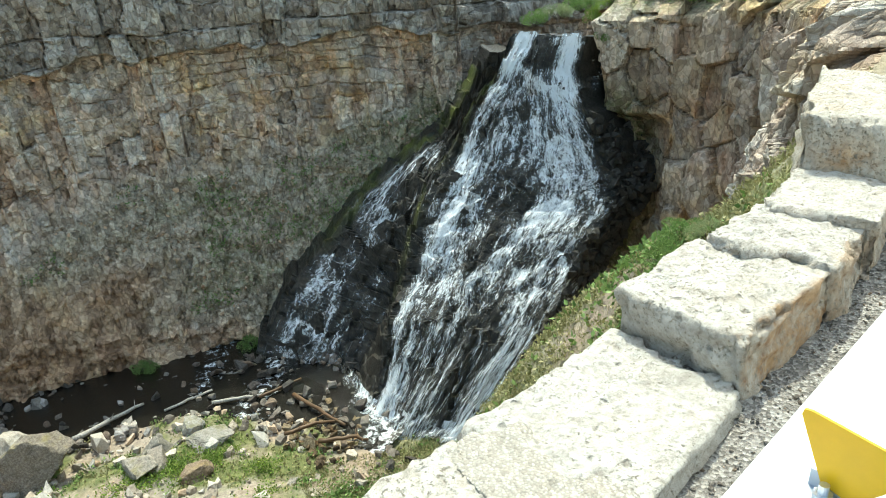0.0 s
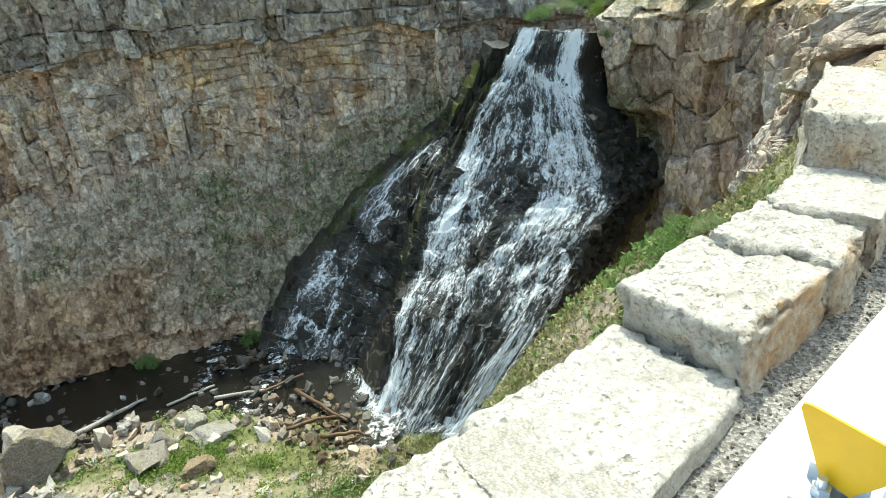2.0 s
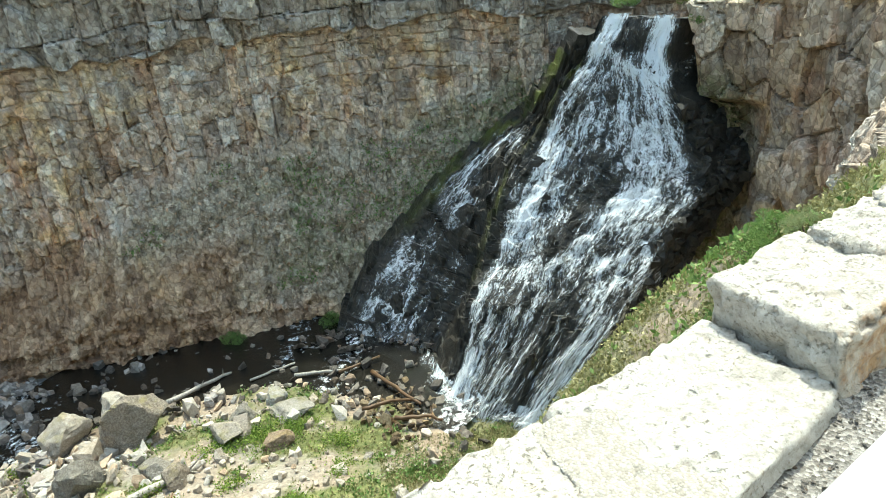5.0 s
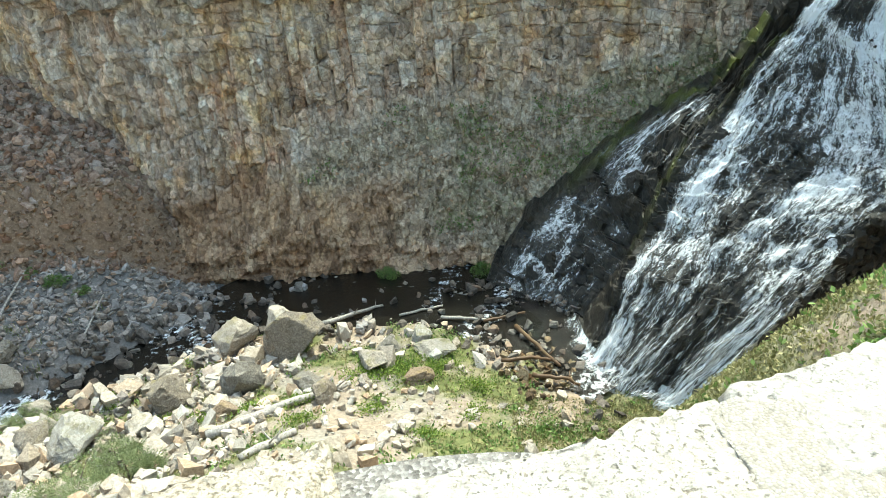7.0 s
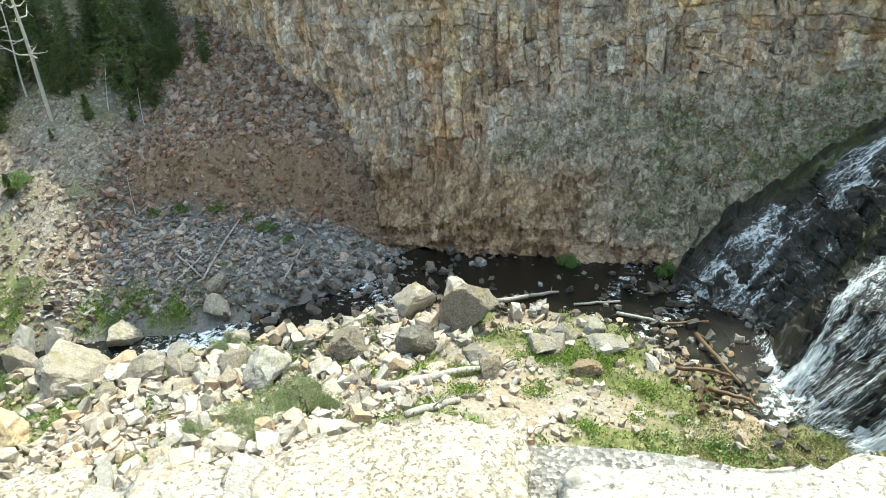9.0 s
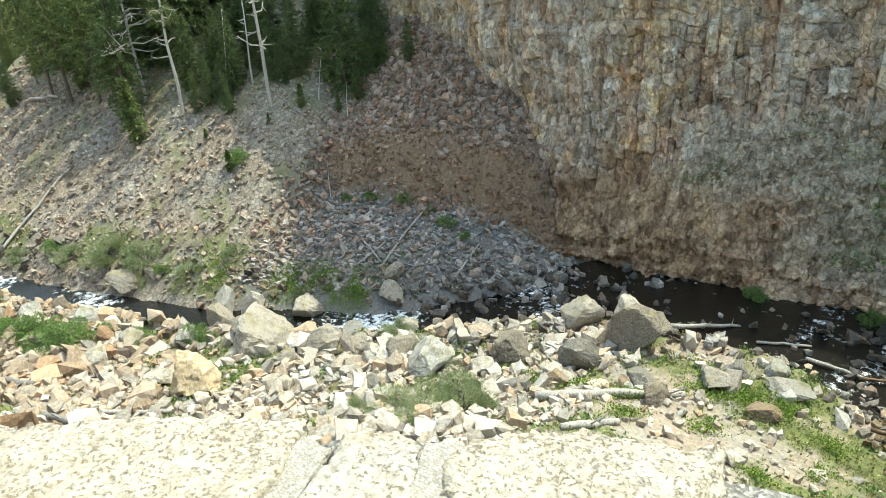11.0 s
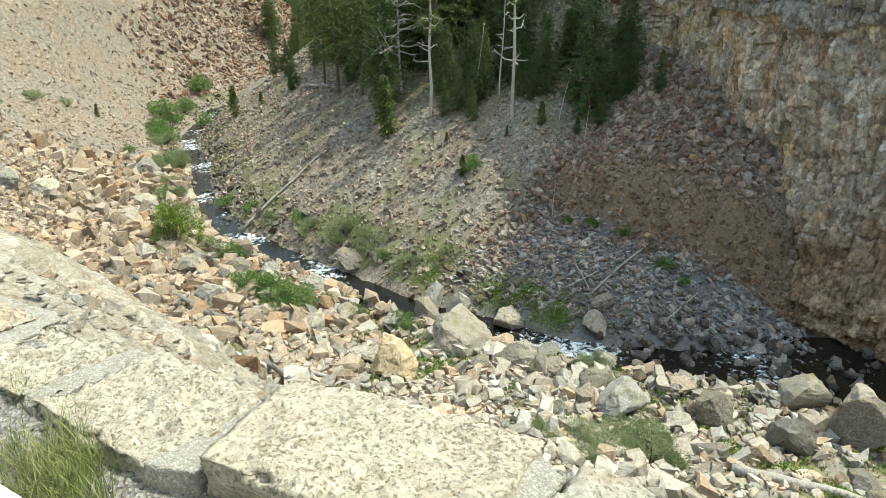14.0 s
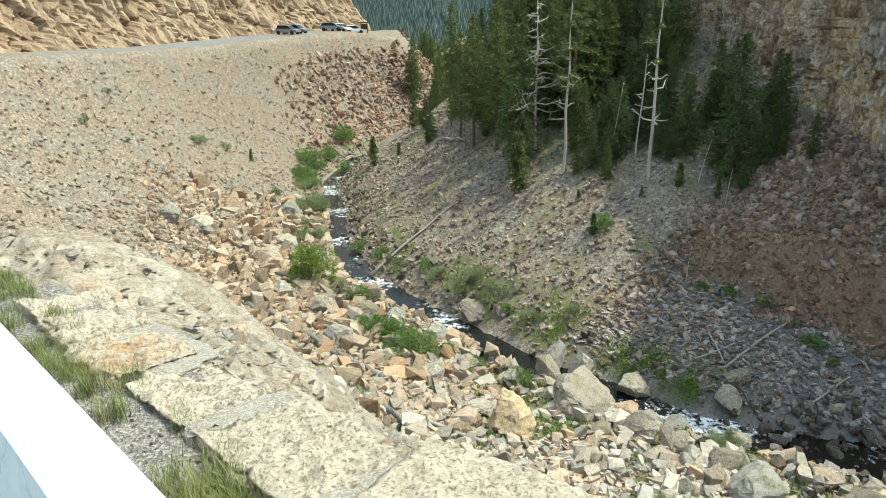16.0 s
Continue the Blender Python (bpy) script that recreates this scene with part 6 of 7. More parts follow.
for x, y, w, k, *z in BUSHES + FAR_BANK + MORE + TALUS_SHRUBS + [q for q in LOW if q[0] < 16.5] + RIM:
    z = z[0] if z else float(ground(np.array([x]), np.array([y]))[0])
    s = w * (0.85 if x < -58 else 1.1)
    b2 = copy_thing(KINDS[k], Matrix.Translation((x, y, z - 0.03 * w)) @ Matrix.Rotation(rb.uniform(0, 6.28), 4, "Z"))
    b2.scale = (s * rb.uniform(0.9, 1.2), s, s * rb.uniform(0.75, 1.05))
for ob, (x, y) in zip(KINDS, ((-16.6, 22.6), (-52.0, 14.6), (-30.6, 17.4))):
    ob.matrix_world = Matrix.Translation((x, y, float(ground(np.array([x]), np.array([y]))[0]))) @ Matrix.Diagonal((1.4, 1.4, 1.3, 1))


def grass(name, places, high, material, label, seed, blades=7, bend=0.5, wide=0.035):
    """Tufts of bent blades in one mesh."""
    r = np.random.RandomState(seed)
    n = len(places) * blades
    base = np.repeat(places, blades, 0) + np.concatenate([r.normal(0, 0.25 * high, (n, 2)), np.zeros((n, 1))], 1)
    h = high * r.uniform(0.5, 1.2, n)[:, None]
    a = r.uniform(0, 6.283, n)
    out = np.stack([np.cos(a), np.sin(a), np.zeros(n)], 1)
    side = np.stack([-np.sin(a), np.cos(a), np.zeros(n)], 1) * (wide * h)
    lean = r.uniform(0.15, 1.0, n)[:, None] * bend
    m1 = base + out * h * lean * 0.35 + np.array([0, 0, 0.6]) * h
    tip = base + out * h * lean + np.array([0, 0, 0.95]) * h
    V = np.stack([base - side, base + side, m1 + side * 0.8, m1 - side * 0.8, tip], 1).reshape(-1, 3)
    k = np.arange(n)[:, None] * 5
    F = np.concatenate([k + np.array([[0, 1, 2]]), k + np.array([[0, 2, 3]]), k + np.array([[3, 2, 4]])], 0)
    return tagged(solid(name, V, F, material), label, "grass", kind="stuff")


DRY = leaf_material("dry_grass", (0.12, 0.12, 0.045), (0.24, 0.225, 0.10), (0.40, 0.36, 0.19))
FRESH = leaf_material("fresh_grass", (0.08, 0.105, 0.03), (0.18, 0.21, 0.065), (0.32, 0.33, 0.14))


def on_green(x, y):
    g = regions(x, y)[0]
    a, side, run, b, eside = bank_side(x, y)
    return g * (side > 0) * (eside < 0) * (b > 1.5)


def on_shoulder(x, y):
    a, side, run, b, eside = bank_side(x, y)
    return np.clip(0.3 + regions(x, y)[0], 0, 1) * (side > 0) * (eside < 0) * (b > 0.25) * (x > 2.2)


def on_verge(x, y):
    a, side, run, b, eside = bank_side(x, y)
    return regions(x, y)[0] * (a < 5) * (a > 1.6)


p = scatter(16000, (-48, 4, 8, 30), on_green, 821)
grass("grass", p, 0.15, FRESH, "green grass between the stones of the bank", 822, 6)
p = scatter(7000, (-30, 8, 6, 30), on_green, 823)
grass("grass", p, 0.18, DRY, "dry straw-coloured grass on the bank", 824, 6)
p = scatter(20000, (2, 2.5, 18, 22), on_shoulder, 825)
grass("grass", p, 0.12, DRY, "dry grass on the shoulder beside the falls", 826, 6)
p = scatter(9000, (2, 2.5, 18, 22), on_shoulder, 827)
grass("grass", p, 0.12, FRESH, "green grass on the shoulder beside the falls", 828, 6)
p = scatter(9000, (-110, 12, -17, 48), on_verge, 829)
grass("grass", p, 0.40, FRESH, "green verge along the creek", 830, 7)


def herbs(name, spots, per, leaf, material, label, seed):
    """Low leafy cover in patches of (x, y, radius)."""
    r = np.random.RandomState(seed)
    C = []
    for x, y, w in spots:
        n = int(per * w * w)
        a, d = r.uniform(0, 6.283, n), w * np.sqrt(r.uniform(0, 1, n)) * (0.8 + 0.3 * r.normal(size=n))
        px, py = x + d * np.cos(a), y + d * np.sin(a)
        keep = fractal(px / 0.6, py / 0.6, 0, seed) > -0.25
        px, py = px[keep], py[keep]
        C.append(np.stack([px, py, ground(px, py) + r.uniform(0.02, 0.30, len(px))], 1))
    C = np.concatenate(C)
    L = leaf * r.uniform(0.6, 1.5, len(C))
    V, F = leaf_cards(C, r.normal(size=(len(C), 3)) + np.array([0, 0, 0.8]), L, L * 0.55, seed + 1)
    return tagged(solid(name, V, F, material), label, "plants", kind="stuff")


herbs("herbs", [(-2.3, 24.3, 1.7), (-0.4, 24.3, 1.3), (-3.9, 23.6, 1.0), (-8.2, 21.9, 0.9), (-10.3, 21.4, 1.0), (1.0, 22.6, 0.9), (-5.6, 19.8, 0.9), (-3.0, 20.6, 0.8), (-7.0, 24.9, 0.8), (0.6, 20.6, 0.9), (-1.0, 18.6, 0.8), (-6.2, 21.6, 0.9), (-11.6, 22.6, 0.7)], 1100, 0.085, BRIGHT, "bright green herbs on the creek bank", 851)
herbs("herbs", [(-22.4, 25.4, 1.5), (-24.6, 25.2, 1.8), (-26.6, 24.6, 1.5), (-16.6, 23.8, 0.9), (-14.6, 24.4, 1.0), (-20.0, 22.4, 0.9), (-31.0, 23.2, 1.2), (-12.4, 26.4, 0.7), (-10.8, 25.4, 0.8), (-18.4, 24.4, 0.8), (-33.5, 17.2, 1.1), (-40.0, 16.2, 1.3), (-50.0, 15.6, 1.5), (-55.0, 16.4, 1.3)], 1300, 0.085, BRIGHT, "bright green moss and herbs at the water's edge", 852)
herbs("herbs", [(2.4, 21.0, 0.9), (3.6, 19.6, 1.2), (-2.0, 16.5, 0.9), (-8.8, 18.2, 0.8), (-15.5, 17.6, 0.9), (-19.0, 18.6, 0.8), (-28.0, 16.0, 1.2), (7.6, 9.2, 1.1), (9.0, 11.4, 1.3), (11.0, 13.5, 1.4), (6.5, 8.0, 0.9), (10.0, 15.4, 1.3)], 260, 0.12, HERB, "green herbs among dry grass", 853)


def low_cover(name, places, leaf, material, label, seed):
    """Small-leaved dry shrubs, a few leaves to a place."""
    r = np.random.RandomState(seed)
    C = np.repeat(places, 5, 0)
    C = C + np.concatenate([r.normal(0, 0.05, (len(C), 2)), r.uniform(0.0, 0.16, (len(C), 1))], 1)
    L = leaf * r.uniform(0.6, 1.5, len(C))
    V, F = leaf_cards(C, r.normal(size=(len(C), 3)) + np.array([0, 0, 0.7]), L, L * 0.6, seed + 1)
    return tagged(solid(name, V, F, material), label, "plants", kind="stuff")


p = scatter(26000, (2, 2.5, 18, 22), on_shoulder, 861)
low_cover("low_shrubs", p, 0.075, DRY, "dry straw-green low shrubs on the shoulder beside the falls", 862)
p = scatter(7000, (2, 2.5, 18, 22), lambda x, y: on_shoulder(x, y) * (fractal(x / 1.1, y / 1.1, 0, 865) > 0.1), 863)
low_cover("low_shrubs", p, 0.085, HERB, "green low shrubs on the shoulder beside the falls", 864)
p = scatter(16000, (-30, 6, 8, 30), lambda x, y: on_green(x, y) * (fractal(x / 1.3, y / 1.3, 0, 871) > 0.0), 869)
low_cover("low_shrubs", p, 0.12, HERB, "soft green weeds between stones on the bank", 870)
p = scatter(9000, (-30, 6, 8, 30), on_green, 872)
low_cover("low_shrubs", p, 0.10, DRY, "dry straw-green weeds on the bank", 873)
p = APRON[0][np.random.RandomState(866).randint(0, len(APRON[0]), 9000)]
p = p[fractal(p[:, 0] / 2.0, p[:, 2] / 1.4, 0, 867) > 0.25 - 0.2 * ease(p[:, 0], -4, 4)]
low_cover("low_shrubs", p, 0.10, HERB, "thin green weeds on the steep foot of the cliff", 868)


def tuft_places(spots, n, spread, seed):
    r = np.random.RandomState(seed)
    out = []
    for x, y, w in spots:
        q = np.stack([x + r.normal(0, spread * w, int(n * w)), y + r.normal(0, spread * w, int(n * w))], 1)
        out.append(np.concatenate([q, ground(q[:, 0], q[:, 1])[:, None]], 1))
    return np.concatenate(out)


# tufts between the barrier and the guard wall
p = tuft_places([(-3.80, -0.20, 1.1), (-3.50, -0.28, 1.3), (-3.60, -0.10, 0.5), (-4.85, -0.52, 0.3), (-5.30, -0.66, 0.4), (-6.9, -1.3, 0.8), (-7.6, -1.6, 1.6)], 15, 0.085, 831)
grass("grass", p, 0.17, FRESH, "green roadside grass in tufts on gravel", 832, 26, 0.9, 0.014)
p = tuft_places([(-3.7, -0.25, 1.2), (-4.9, -0.6, 0.4), (-6.9, -1.4, 0.8)], 14, 0.09, 833)
grass("grass", p, 0.17, DRY, "dry roadside grass in tufts on gravel", 834, 20, 1.0, 0.012)
r = np.random.RandomState(835)
d = r.uniform(-9.0, -3.2, 900)
q = np.stack([0.936 * d, 0.22 + 0.352 * d], 1) + np.outer(r.uniform(0.70, 1.12, 900) + 0.07 * (-1.8 - d), (-0.352, 0.936))
q = q[(fractal(q[:, 0] / 0.35, q[:, 1] / 0.35, 0, 836) > 0.0) & (along(EDGE, q[:, 0], q[:, 1])[1] > 0)]
p = np.concatenate([q, ground(q[:, 0], q[:, 1])[:, None]], 1)
grass("grass", p, 0.11, FRESH, "low green grass between the barrier and the guard wall", 837, 14, 1.0, 0.016)

r = np.random.RandomState(841)
q = np.stack([r.uniform(-7.5, 4.6, 26000), r.uniform(-1.8, 2.8, 26000)], 1)
b_, es_, _, _ = along(EDGE, q[:, 0], q[:, 1])
line_off = q[:, 1] - (0.376 * q[:, 0] + 0.24)
q = q[(es_ > 0) & (line_off > 0.02) & ((line_off < 1.15) | (q[:, 0] > 0.6))]
p = np.concatenate([q, ground(q[:, 0], q[:, 1])[:, None]], 1)
rubble("pebbles", p, sizes(len(p), 0.010, 0.032, 842, 2.0), rock_material("pebble", (0.13, 0.117, 0.102), (0.22, 0.20, 0.178), (0.34, 0.32, 0.29), 6.0, "island"), "loose grey pebbles on the shoulder", 843, (0.5, 0.9))


# ---- trees ----
def conifer(seed, height, crown_from, reach, material, density=1.0, label="", group=""):
    """A spruce or pine: tapered trunk and whorls of drooping limbs carrying needle sprays."""
    r = np.random.RandomState(seed)
    ob = new("conifer")
    bend = r.normal(0, 0.012 * height, 2)
    zs = np.linspace(-0.3, height, 12)
    pts = [(bend[0] * math.sin(2.5 * z / height), bend[1] * math.sin(2 * z / height), z) for z in zs]
    rad = [max(0.012, 0.011 * height * (1 - z / height) ** 0.8 + 0.015) for z in zs]
    part("trunk", tube(pts, rad, 8), BARK, ob)
    C, Wy, L = [], [], []
    z = crown_from * height
    while z < height * 0.985:
        f = (z / height - crown_from) / (1 - crown_from)
        length = reach * height * (1 - f) ** 0.75 * (0.35 + 0.65 * min(1, f * 4 + 0.25))
        for k in range(int(5 * density) + r.randint(0, 3)):
            a = r.uniform(0, 6.283)
            ln = length * r.uniform(0.55, 1.15)
            droop = r.uniform(0.10, 0.45) * (1 - 0.9 * f)
            steps = max(3, int(ln / 0.16))
            for s in np.linspace(0.15, 1, steps):
                c = np.array([math.cos(a) * ln * s, math.sin(a) * ln * s, z - droop * ln * s * s + 0.25 * f * ln * s])
                for q in range(5):
                    d = np.array([math.cos(a), math.sin(a), -droop * s]) + r.normal(0, 0.75, 3)
                    C.append(c + r.normal(0, 0.04, 3))
                    Wy.append(d)
                    L.append(r.uniform(0.16, 0.34))
        z += r.uniform(0.10, 0.24) * (0.6 + 0.08 * height) / density ** 0.5
    L = np.array(L)
    V, F = leaf_cards(np.array(C), np.array(Wy), L, L * 0.32, seed + 1)
    solid("crown", V, F, material, False, ob)
    return tagged(ob, label, "tree", group)


def snag(seed, height, limbs, reach, label, green=0.0, fine=True, group="dead trees"):
    """A dead tree: bleached trunk with bare crooked limbs, maybe a few live sprays near the top."""
    r = np.random.RandomState(seed)
    ob = new("dead_tree")
    zs = np.linspace(-0.3, height, 12)
    pts = [(0.05 * math.sin(z), 0.05 * math.cos(1.3 * z), z) for z in zs]
    rad = [max(0.012, 0.0085 * height * (1 - z / height) ** 0.8 + 0.012) for z in zs]
    part("trunk", tube(pts, rad, 8), DEADWOOD, ob)
    C, Wy = [], []
    for k in range(limbs):
        z = height * r.uniform(0.25, 0.97)
        a = r.uniform(0, 6.283)
        ln = reach * (1.05 - z / height) * r.uniform(0.4, 1.1) + 0.25
        p0 = Vector((0, 0, z))
        e = Vector((math.cos(a), math.sin(a), 0))
        p1 = p0 + e * ln * 0.5 + Vector((0, 0, r.uniform(-0.2, 0.25) * ln))
        p2 = p1 + (e + Vector(r.normal(0, 0.35, 3)) + Vector((0, 0, r.uniform(-0.1, 0.7)))) * ln * 0.5
        bm = tube([p0, p1, p2], [0.058, 0.040, 0.016], 5)
        for j in range(3):
            f = r.uniform(0.4, 1)
            q = p1.lerp(p2, f)
            tw = tube([q, q + (e + Vector(r.normal(0, 0.9, 3))) * ln * 0.22], [0.018, 0.008], 4)
            me = bpy.data.meshes.new("twig")
            tw.to_mesh(me)
            tw.free()
            bm.from_mesh(me)
            bpy.data.meshes.remove(me)
        part("limb", bm, DEADWOOD, ob)
        if z > height * (1 - green):
            for j in range(60):
                C.append(np.array(p1.lerp(p2, r.uniform(-0.5, 1))) + r.normal(0, 0.10, 3))
                Wy.append(r.normal(0, 1, 3))
    if C:
        L = r.uniform(0.14, 0.3, len(C))
        V, F = leaf_cards(np.array(C), np.array(Wy), L, L * 0.32, seed + 1)
        solid("foliage", V, F, NEEDLE_LIT, False, ob)
    return tagged(ob, label, "dead tree", group)


def stand(ob, x, y, turn, scale=1.0, lean=0.0):
    z = float(ground(np.array([x]), np.array([y]))[0])
    ob.matrix_world = Matrix.Translation((x, y, z - 0.05)) @ Euler((radians(lean), 0, radians(turn))).to_matrix().to_4x4()
    ob.scale = (scale, scale, scale)
    return ob


def plant(proto, x, y, turn, scale=1.0, lean=0.0):
    z = float(ground(np.array([x]), np.array([y]))[0])
    ob = copy_thing(proto, Matrix.Translation((x, y, z - 0.05)) @ Euler((radians(lean), 0, radians(turn))).to_matrix().to_4x4())
    ob.scale = (scale, scale, scale)
    return ob


FIR = [conifer(901, 11.0, 0.05, 0.23, NEEDLE, 1.0, "dark green spruce on the wooded spur", "spruces"),
       conifer(902, 9.0, 0.02, 0.25, NEEDLE, 1.1, "dense dark spruce below the cliff", "spruces"),
       conifer(903, 12.5, 0.22, 0.17, NEEDLE_LIT, 0.9, "tall sunlit pine with a bare lower trunk", "pines"),
       conifer(904, 4.0, 0.06, 0.22, NEEDLE_LIT, 1.1, "small young spruce on the scree", "young spruces")]
stand(FIR[0], -46.8, 31.4, 10)
stand(FIR[1], -30.4, 36.6, 40)
stand(FIR[2], -51.6, 32.2, 80)
stand(FIR[3], -78.2, 31.6, 0, 0.9)
rt = random.Random(91)
TREES = [(-44.2, 29.6, 3, 1.25), (-57.6, 33.5, 2, 0.95), (-61.5, 34.3, 2, 0.9), (-54.5, 34.5, 0, 1.0), (-71.5, 35.6, 3, 0.8), (-86.0, 18.6, 3, 0.75), (-49.0, 35.6, 0, 1.0), (-45.1, 35.2, 2, 1.0), (-42.4, 34.0, 1, 0.9),
         (-38.6, 34.5, 1, 0.75), (-36.8, 37.2, 0, 0.9), (-33.7, 38.4, 1, 1.0), (-30.0, 40.2, 1, 0.85), (-27.0, 41.5, 0, 0.8), (-21.6, 40.6, 1, 0.55), (-26.4, 38.6, 1, 0.5), (-34.6, 29.0, 3, 0.55)]
TREES2 = [(-52.5, 38.0, 2, 1.0), (-58.8, 38.5, 0, 1.0), (-64.5, 38.0, 2, 0.9), (-40.4, 38.4, 0, 0.95), (-69.0, 37.4, 2, 0.85), (-74.7, 33.4, 3, 0.9), (-48.4, 40.5, 2, 1.1), (-44.2, 42.0, 1, 1.1), (-38.0, 43.0, 1, 1.0),
          (-33.6, 43.5, 0, 0.9), (-55.0, 43.5, 0, 1.1), (-62.0, 44.0, 2, 1.1), (-68.5, 43.0, 0, 1.0), (-75.5, 41.5, 2, 1.0), (-32.2, 34.0, 3, 0.6), (-24.0, 40.0, 1, 0.55), (-84.0, 43.5, 2, 1.0), (-93.0, 48.0, 0, 1.1)]
TREES3 = [(-29.0, 37.6, 1, 0.6), (-31.6, 36.4, 1, 0.5), (-35.4, 35.2, 1, 0.6), (-40.4, 36.0, 1, 0.8), (-56.2, 36.4, 0, 0.9), (-51.0, 42.5, 0, 1.2), (-104.0, 55.0, 2, 1.1), (-110.0, 60.0, 0, 1.2), (-118.0, 66.0, 2, 1.2), (-125.0, 70.0, 0, 1.3)]
for k in range(40):
    x, y = rt.uniform(-72, -50), rt.uniform(0, 9)
    y = 37.0 + 0.14 * (-46 - x) + y
    plant(FIR[rt.choice((0, 0, 1, 2, 2))], x, y, rt.uniform(0, 360), rt.uniform(0.75, 1.25), rt.uniform(-2, 2))
for k in range(30):
    x = rt.uniform(-82, -28)
    y = 34.6 + 0.05 * (-30 - x) + rt.uniform(-1.2, 4.5)
    plant(FIR[rt.choice((1, 3, 3, 0))], x, y, rt.uniform(0, 360), rt.uniform(0.3, 0.6), rt.uniform(-3, 3))
for k in range(34):
    a, d = math.radians(rt.uniform(-52, -36)), rt.uniform(46, 55)
    plant(FIR[rt.choice((1, 1, 0, 3))], d * math.sin(a), d * math.cos(a), rt.uniform(0, 360), rt.uniform(0.18, 0.42), rt.uniform(-4, 4))
for k in range(16):
    a, d = math.radians(rt.uniform(-55, -44)), rt.uniform(56, 63)
    plant(FIR[rt.choice((0, 1, 2))], d * math.sin(a), d * math.cos(a), rt.uniform(0, 360), rt.uniform(0.6, 0.95), rt.uniform(-2, 2))
for k in range(46):
    x, y = rt.uniform(-330, -205), rt.uniform(104, 172)
    if float(ground(np.array([x]), np.array([y]))[0]) < -14:
        plant(FIR[rt.choice((0, 1, 2))], x, y, rt.uniform(0, 360), rt.uniform(1.0, 1.5))
for k in range(44):
    d, a = rt.uniform(118, 210), math.radians(rt.uniform(-65.0, -59.0))
    if float(ground(np.array([d * math.sin(a)]), np.array([d * math.cos(a)]))[0]) < -15:
        plant(FIR[rt.choice((0, 1, 2))], d * math.sin(a), d * math.cos(a), rt.uniform(0, 360), rt.uniform(0.8, 1.2))
for x, y, k, s in TREES + TREES2 + TREES3:
    if math.degrees(math.atan2(x, y)) < -61.5 and x > -100:
        s *= 0.5
    # towards the cliff's corner the trees stand low
    if math.degrees(math.atan2(x, y)) > -51.5:
        if y > 41 or x > -26:
            continue
        s *= 0.66
    plant(FIR[k], x, y, rt.uniform(0, 360), s * rt.uniform(0.92, 1.08), rt.uniform(-2, 2))
stand(snag(921, 12.5, 60, 3.4, "silver-grey dead pine full of bare limbs"), -46.4, 32.6, 30)
stand(snag(922, 13.5, 26, 1.2, "slender grey trunk with a few live sprays", 0.55), -41.4, 31.7, 100, 1.0, 1.0)
stand(snag(923, 14.0, 22, 1.5, "tall pale trunk with broken limbs and a green top", 0.45), -34.4, 33.4, 200)
stand(snag(924, 6.0, 4, 0.5, "thin dead stem leaning on the slope"), -38.8, 33.8, 200, 1.0, 14)
stand(snag(925, 3.6, 3, 0.4, "thin dead stem leaning on the slope"), -31.5, 35.0, 190, 1.0, 20)
stand(snag(926, 7.0, 5, 0.5, "thin dead stem leaning on the slope"), -37.4, 35.0, 210, 1.0, 9)
stand(snag(927, 2.6, 0, 0.4, "pale broken stub of a dead tree"), -28.9, 34.6, 200, 1.0, 12)
stand(snag(928, 2.2, 0, 0.3, "pale broken stub of a dead tree"), -27.8, 30.6, 190, 1.0, 5)

# ---- the far side of the bay: road, cut, parked cars, hills ----
def offset_line(points, off):
    pts = np.array(points, float)
    t = np.gradient(pts[:, :2], axis=0)
    t /= np.linalg.norm(t, axis=1)[:, None]
    return np.stack([pts[:, 0] - t[:, 1] * off, pts[:, 1] + t[:, 0] * off, pts[:, 2]], 1)


def asphalt():
    m, t, b = nodes_of("asphalt")
    at = place_of(t)
    c = ramp(t, noise_of(t, at, 3.0, 8, 0.7), [(0.3, (0.13, 0.13, 0.135)), (0.7, (0.24, 0.24, 0.245))])
    finish(t, b, c, 0.9, noise_of(t, at, 40.0, 4), 0.3, 0.01)
    return m


far_edge = [q for q in EDGE if -130 < q[0] < -30]
inner, outer = offset_line(far_edge, 9.5), offset_line(far_edge, 2.6)
k = np.linspace(0, len(far_edge) - 1, 90)
base = np.arange(len(far_edge))
strip = np.stack([np.stack([np.interp(k, base, l[:, c]) for c in range(3)], -1) for l in (inner, inner * 0.5 + outer * 0.5, outer)], 1)
strip[..., 2] += 0.06
ROAD = asphalt()
tagged(sheet("road", strip, ROAD, True), "grey asphalt road along the talus", "road", kind="structure")


def pavement_here():
    """The road behind the barrier where the camera stands."""
    rows = []
    for d in np.linspace(-30, 30, 30):
        o0 = np.array([0, 0.22]) + np.array([0.936, 0.352]) * d
        rows.append([(o0[0] + 0.352 * w, o0[1] - 0.936 * w, 0.07) for w in (0.40, 3.5, 8.0)])
    return tagged(sheet("road", np.array(rows), ROAD, True), "grey asphalt road behind the barrier", "road", kind="structure")


pavement_here()

TANROCK = rock_material("tan_cut", (0.13, 0.085, 0.055), (0.30, 0.225, 0.155), (0.45, 0.375, 0.29), 0.7, "cell")


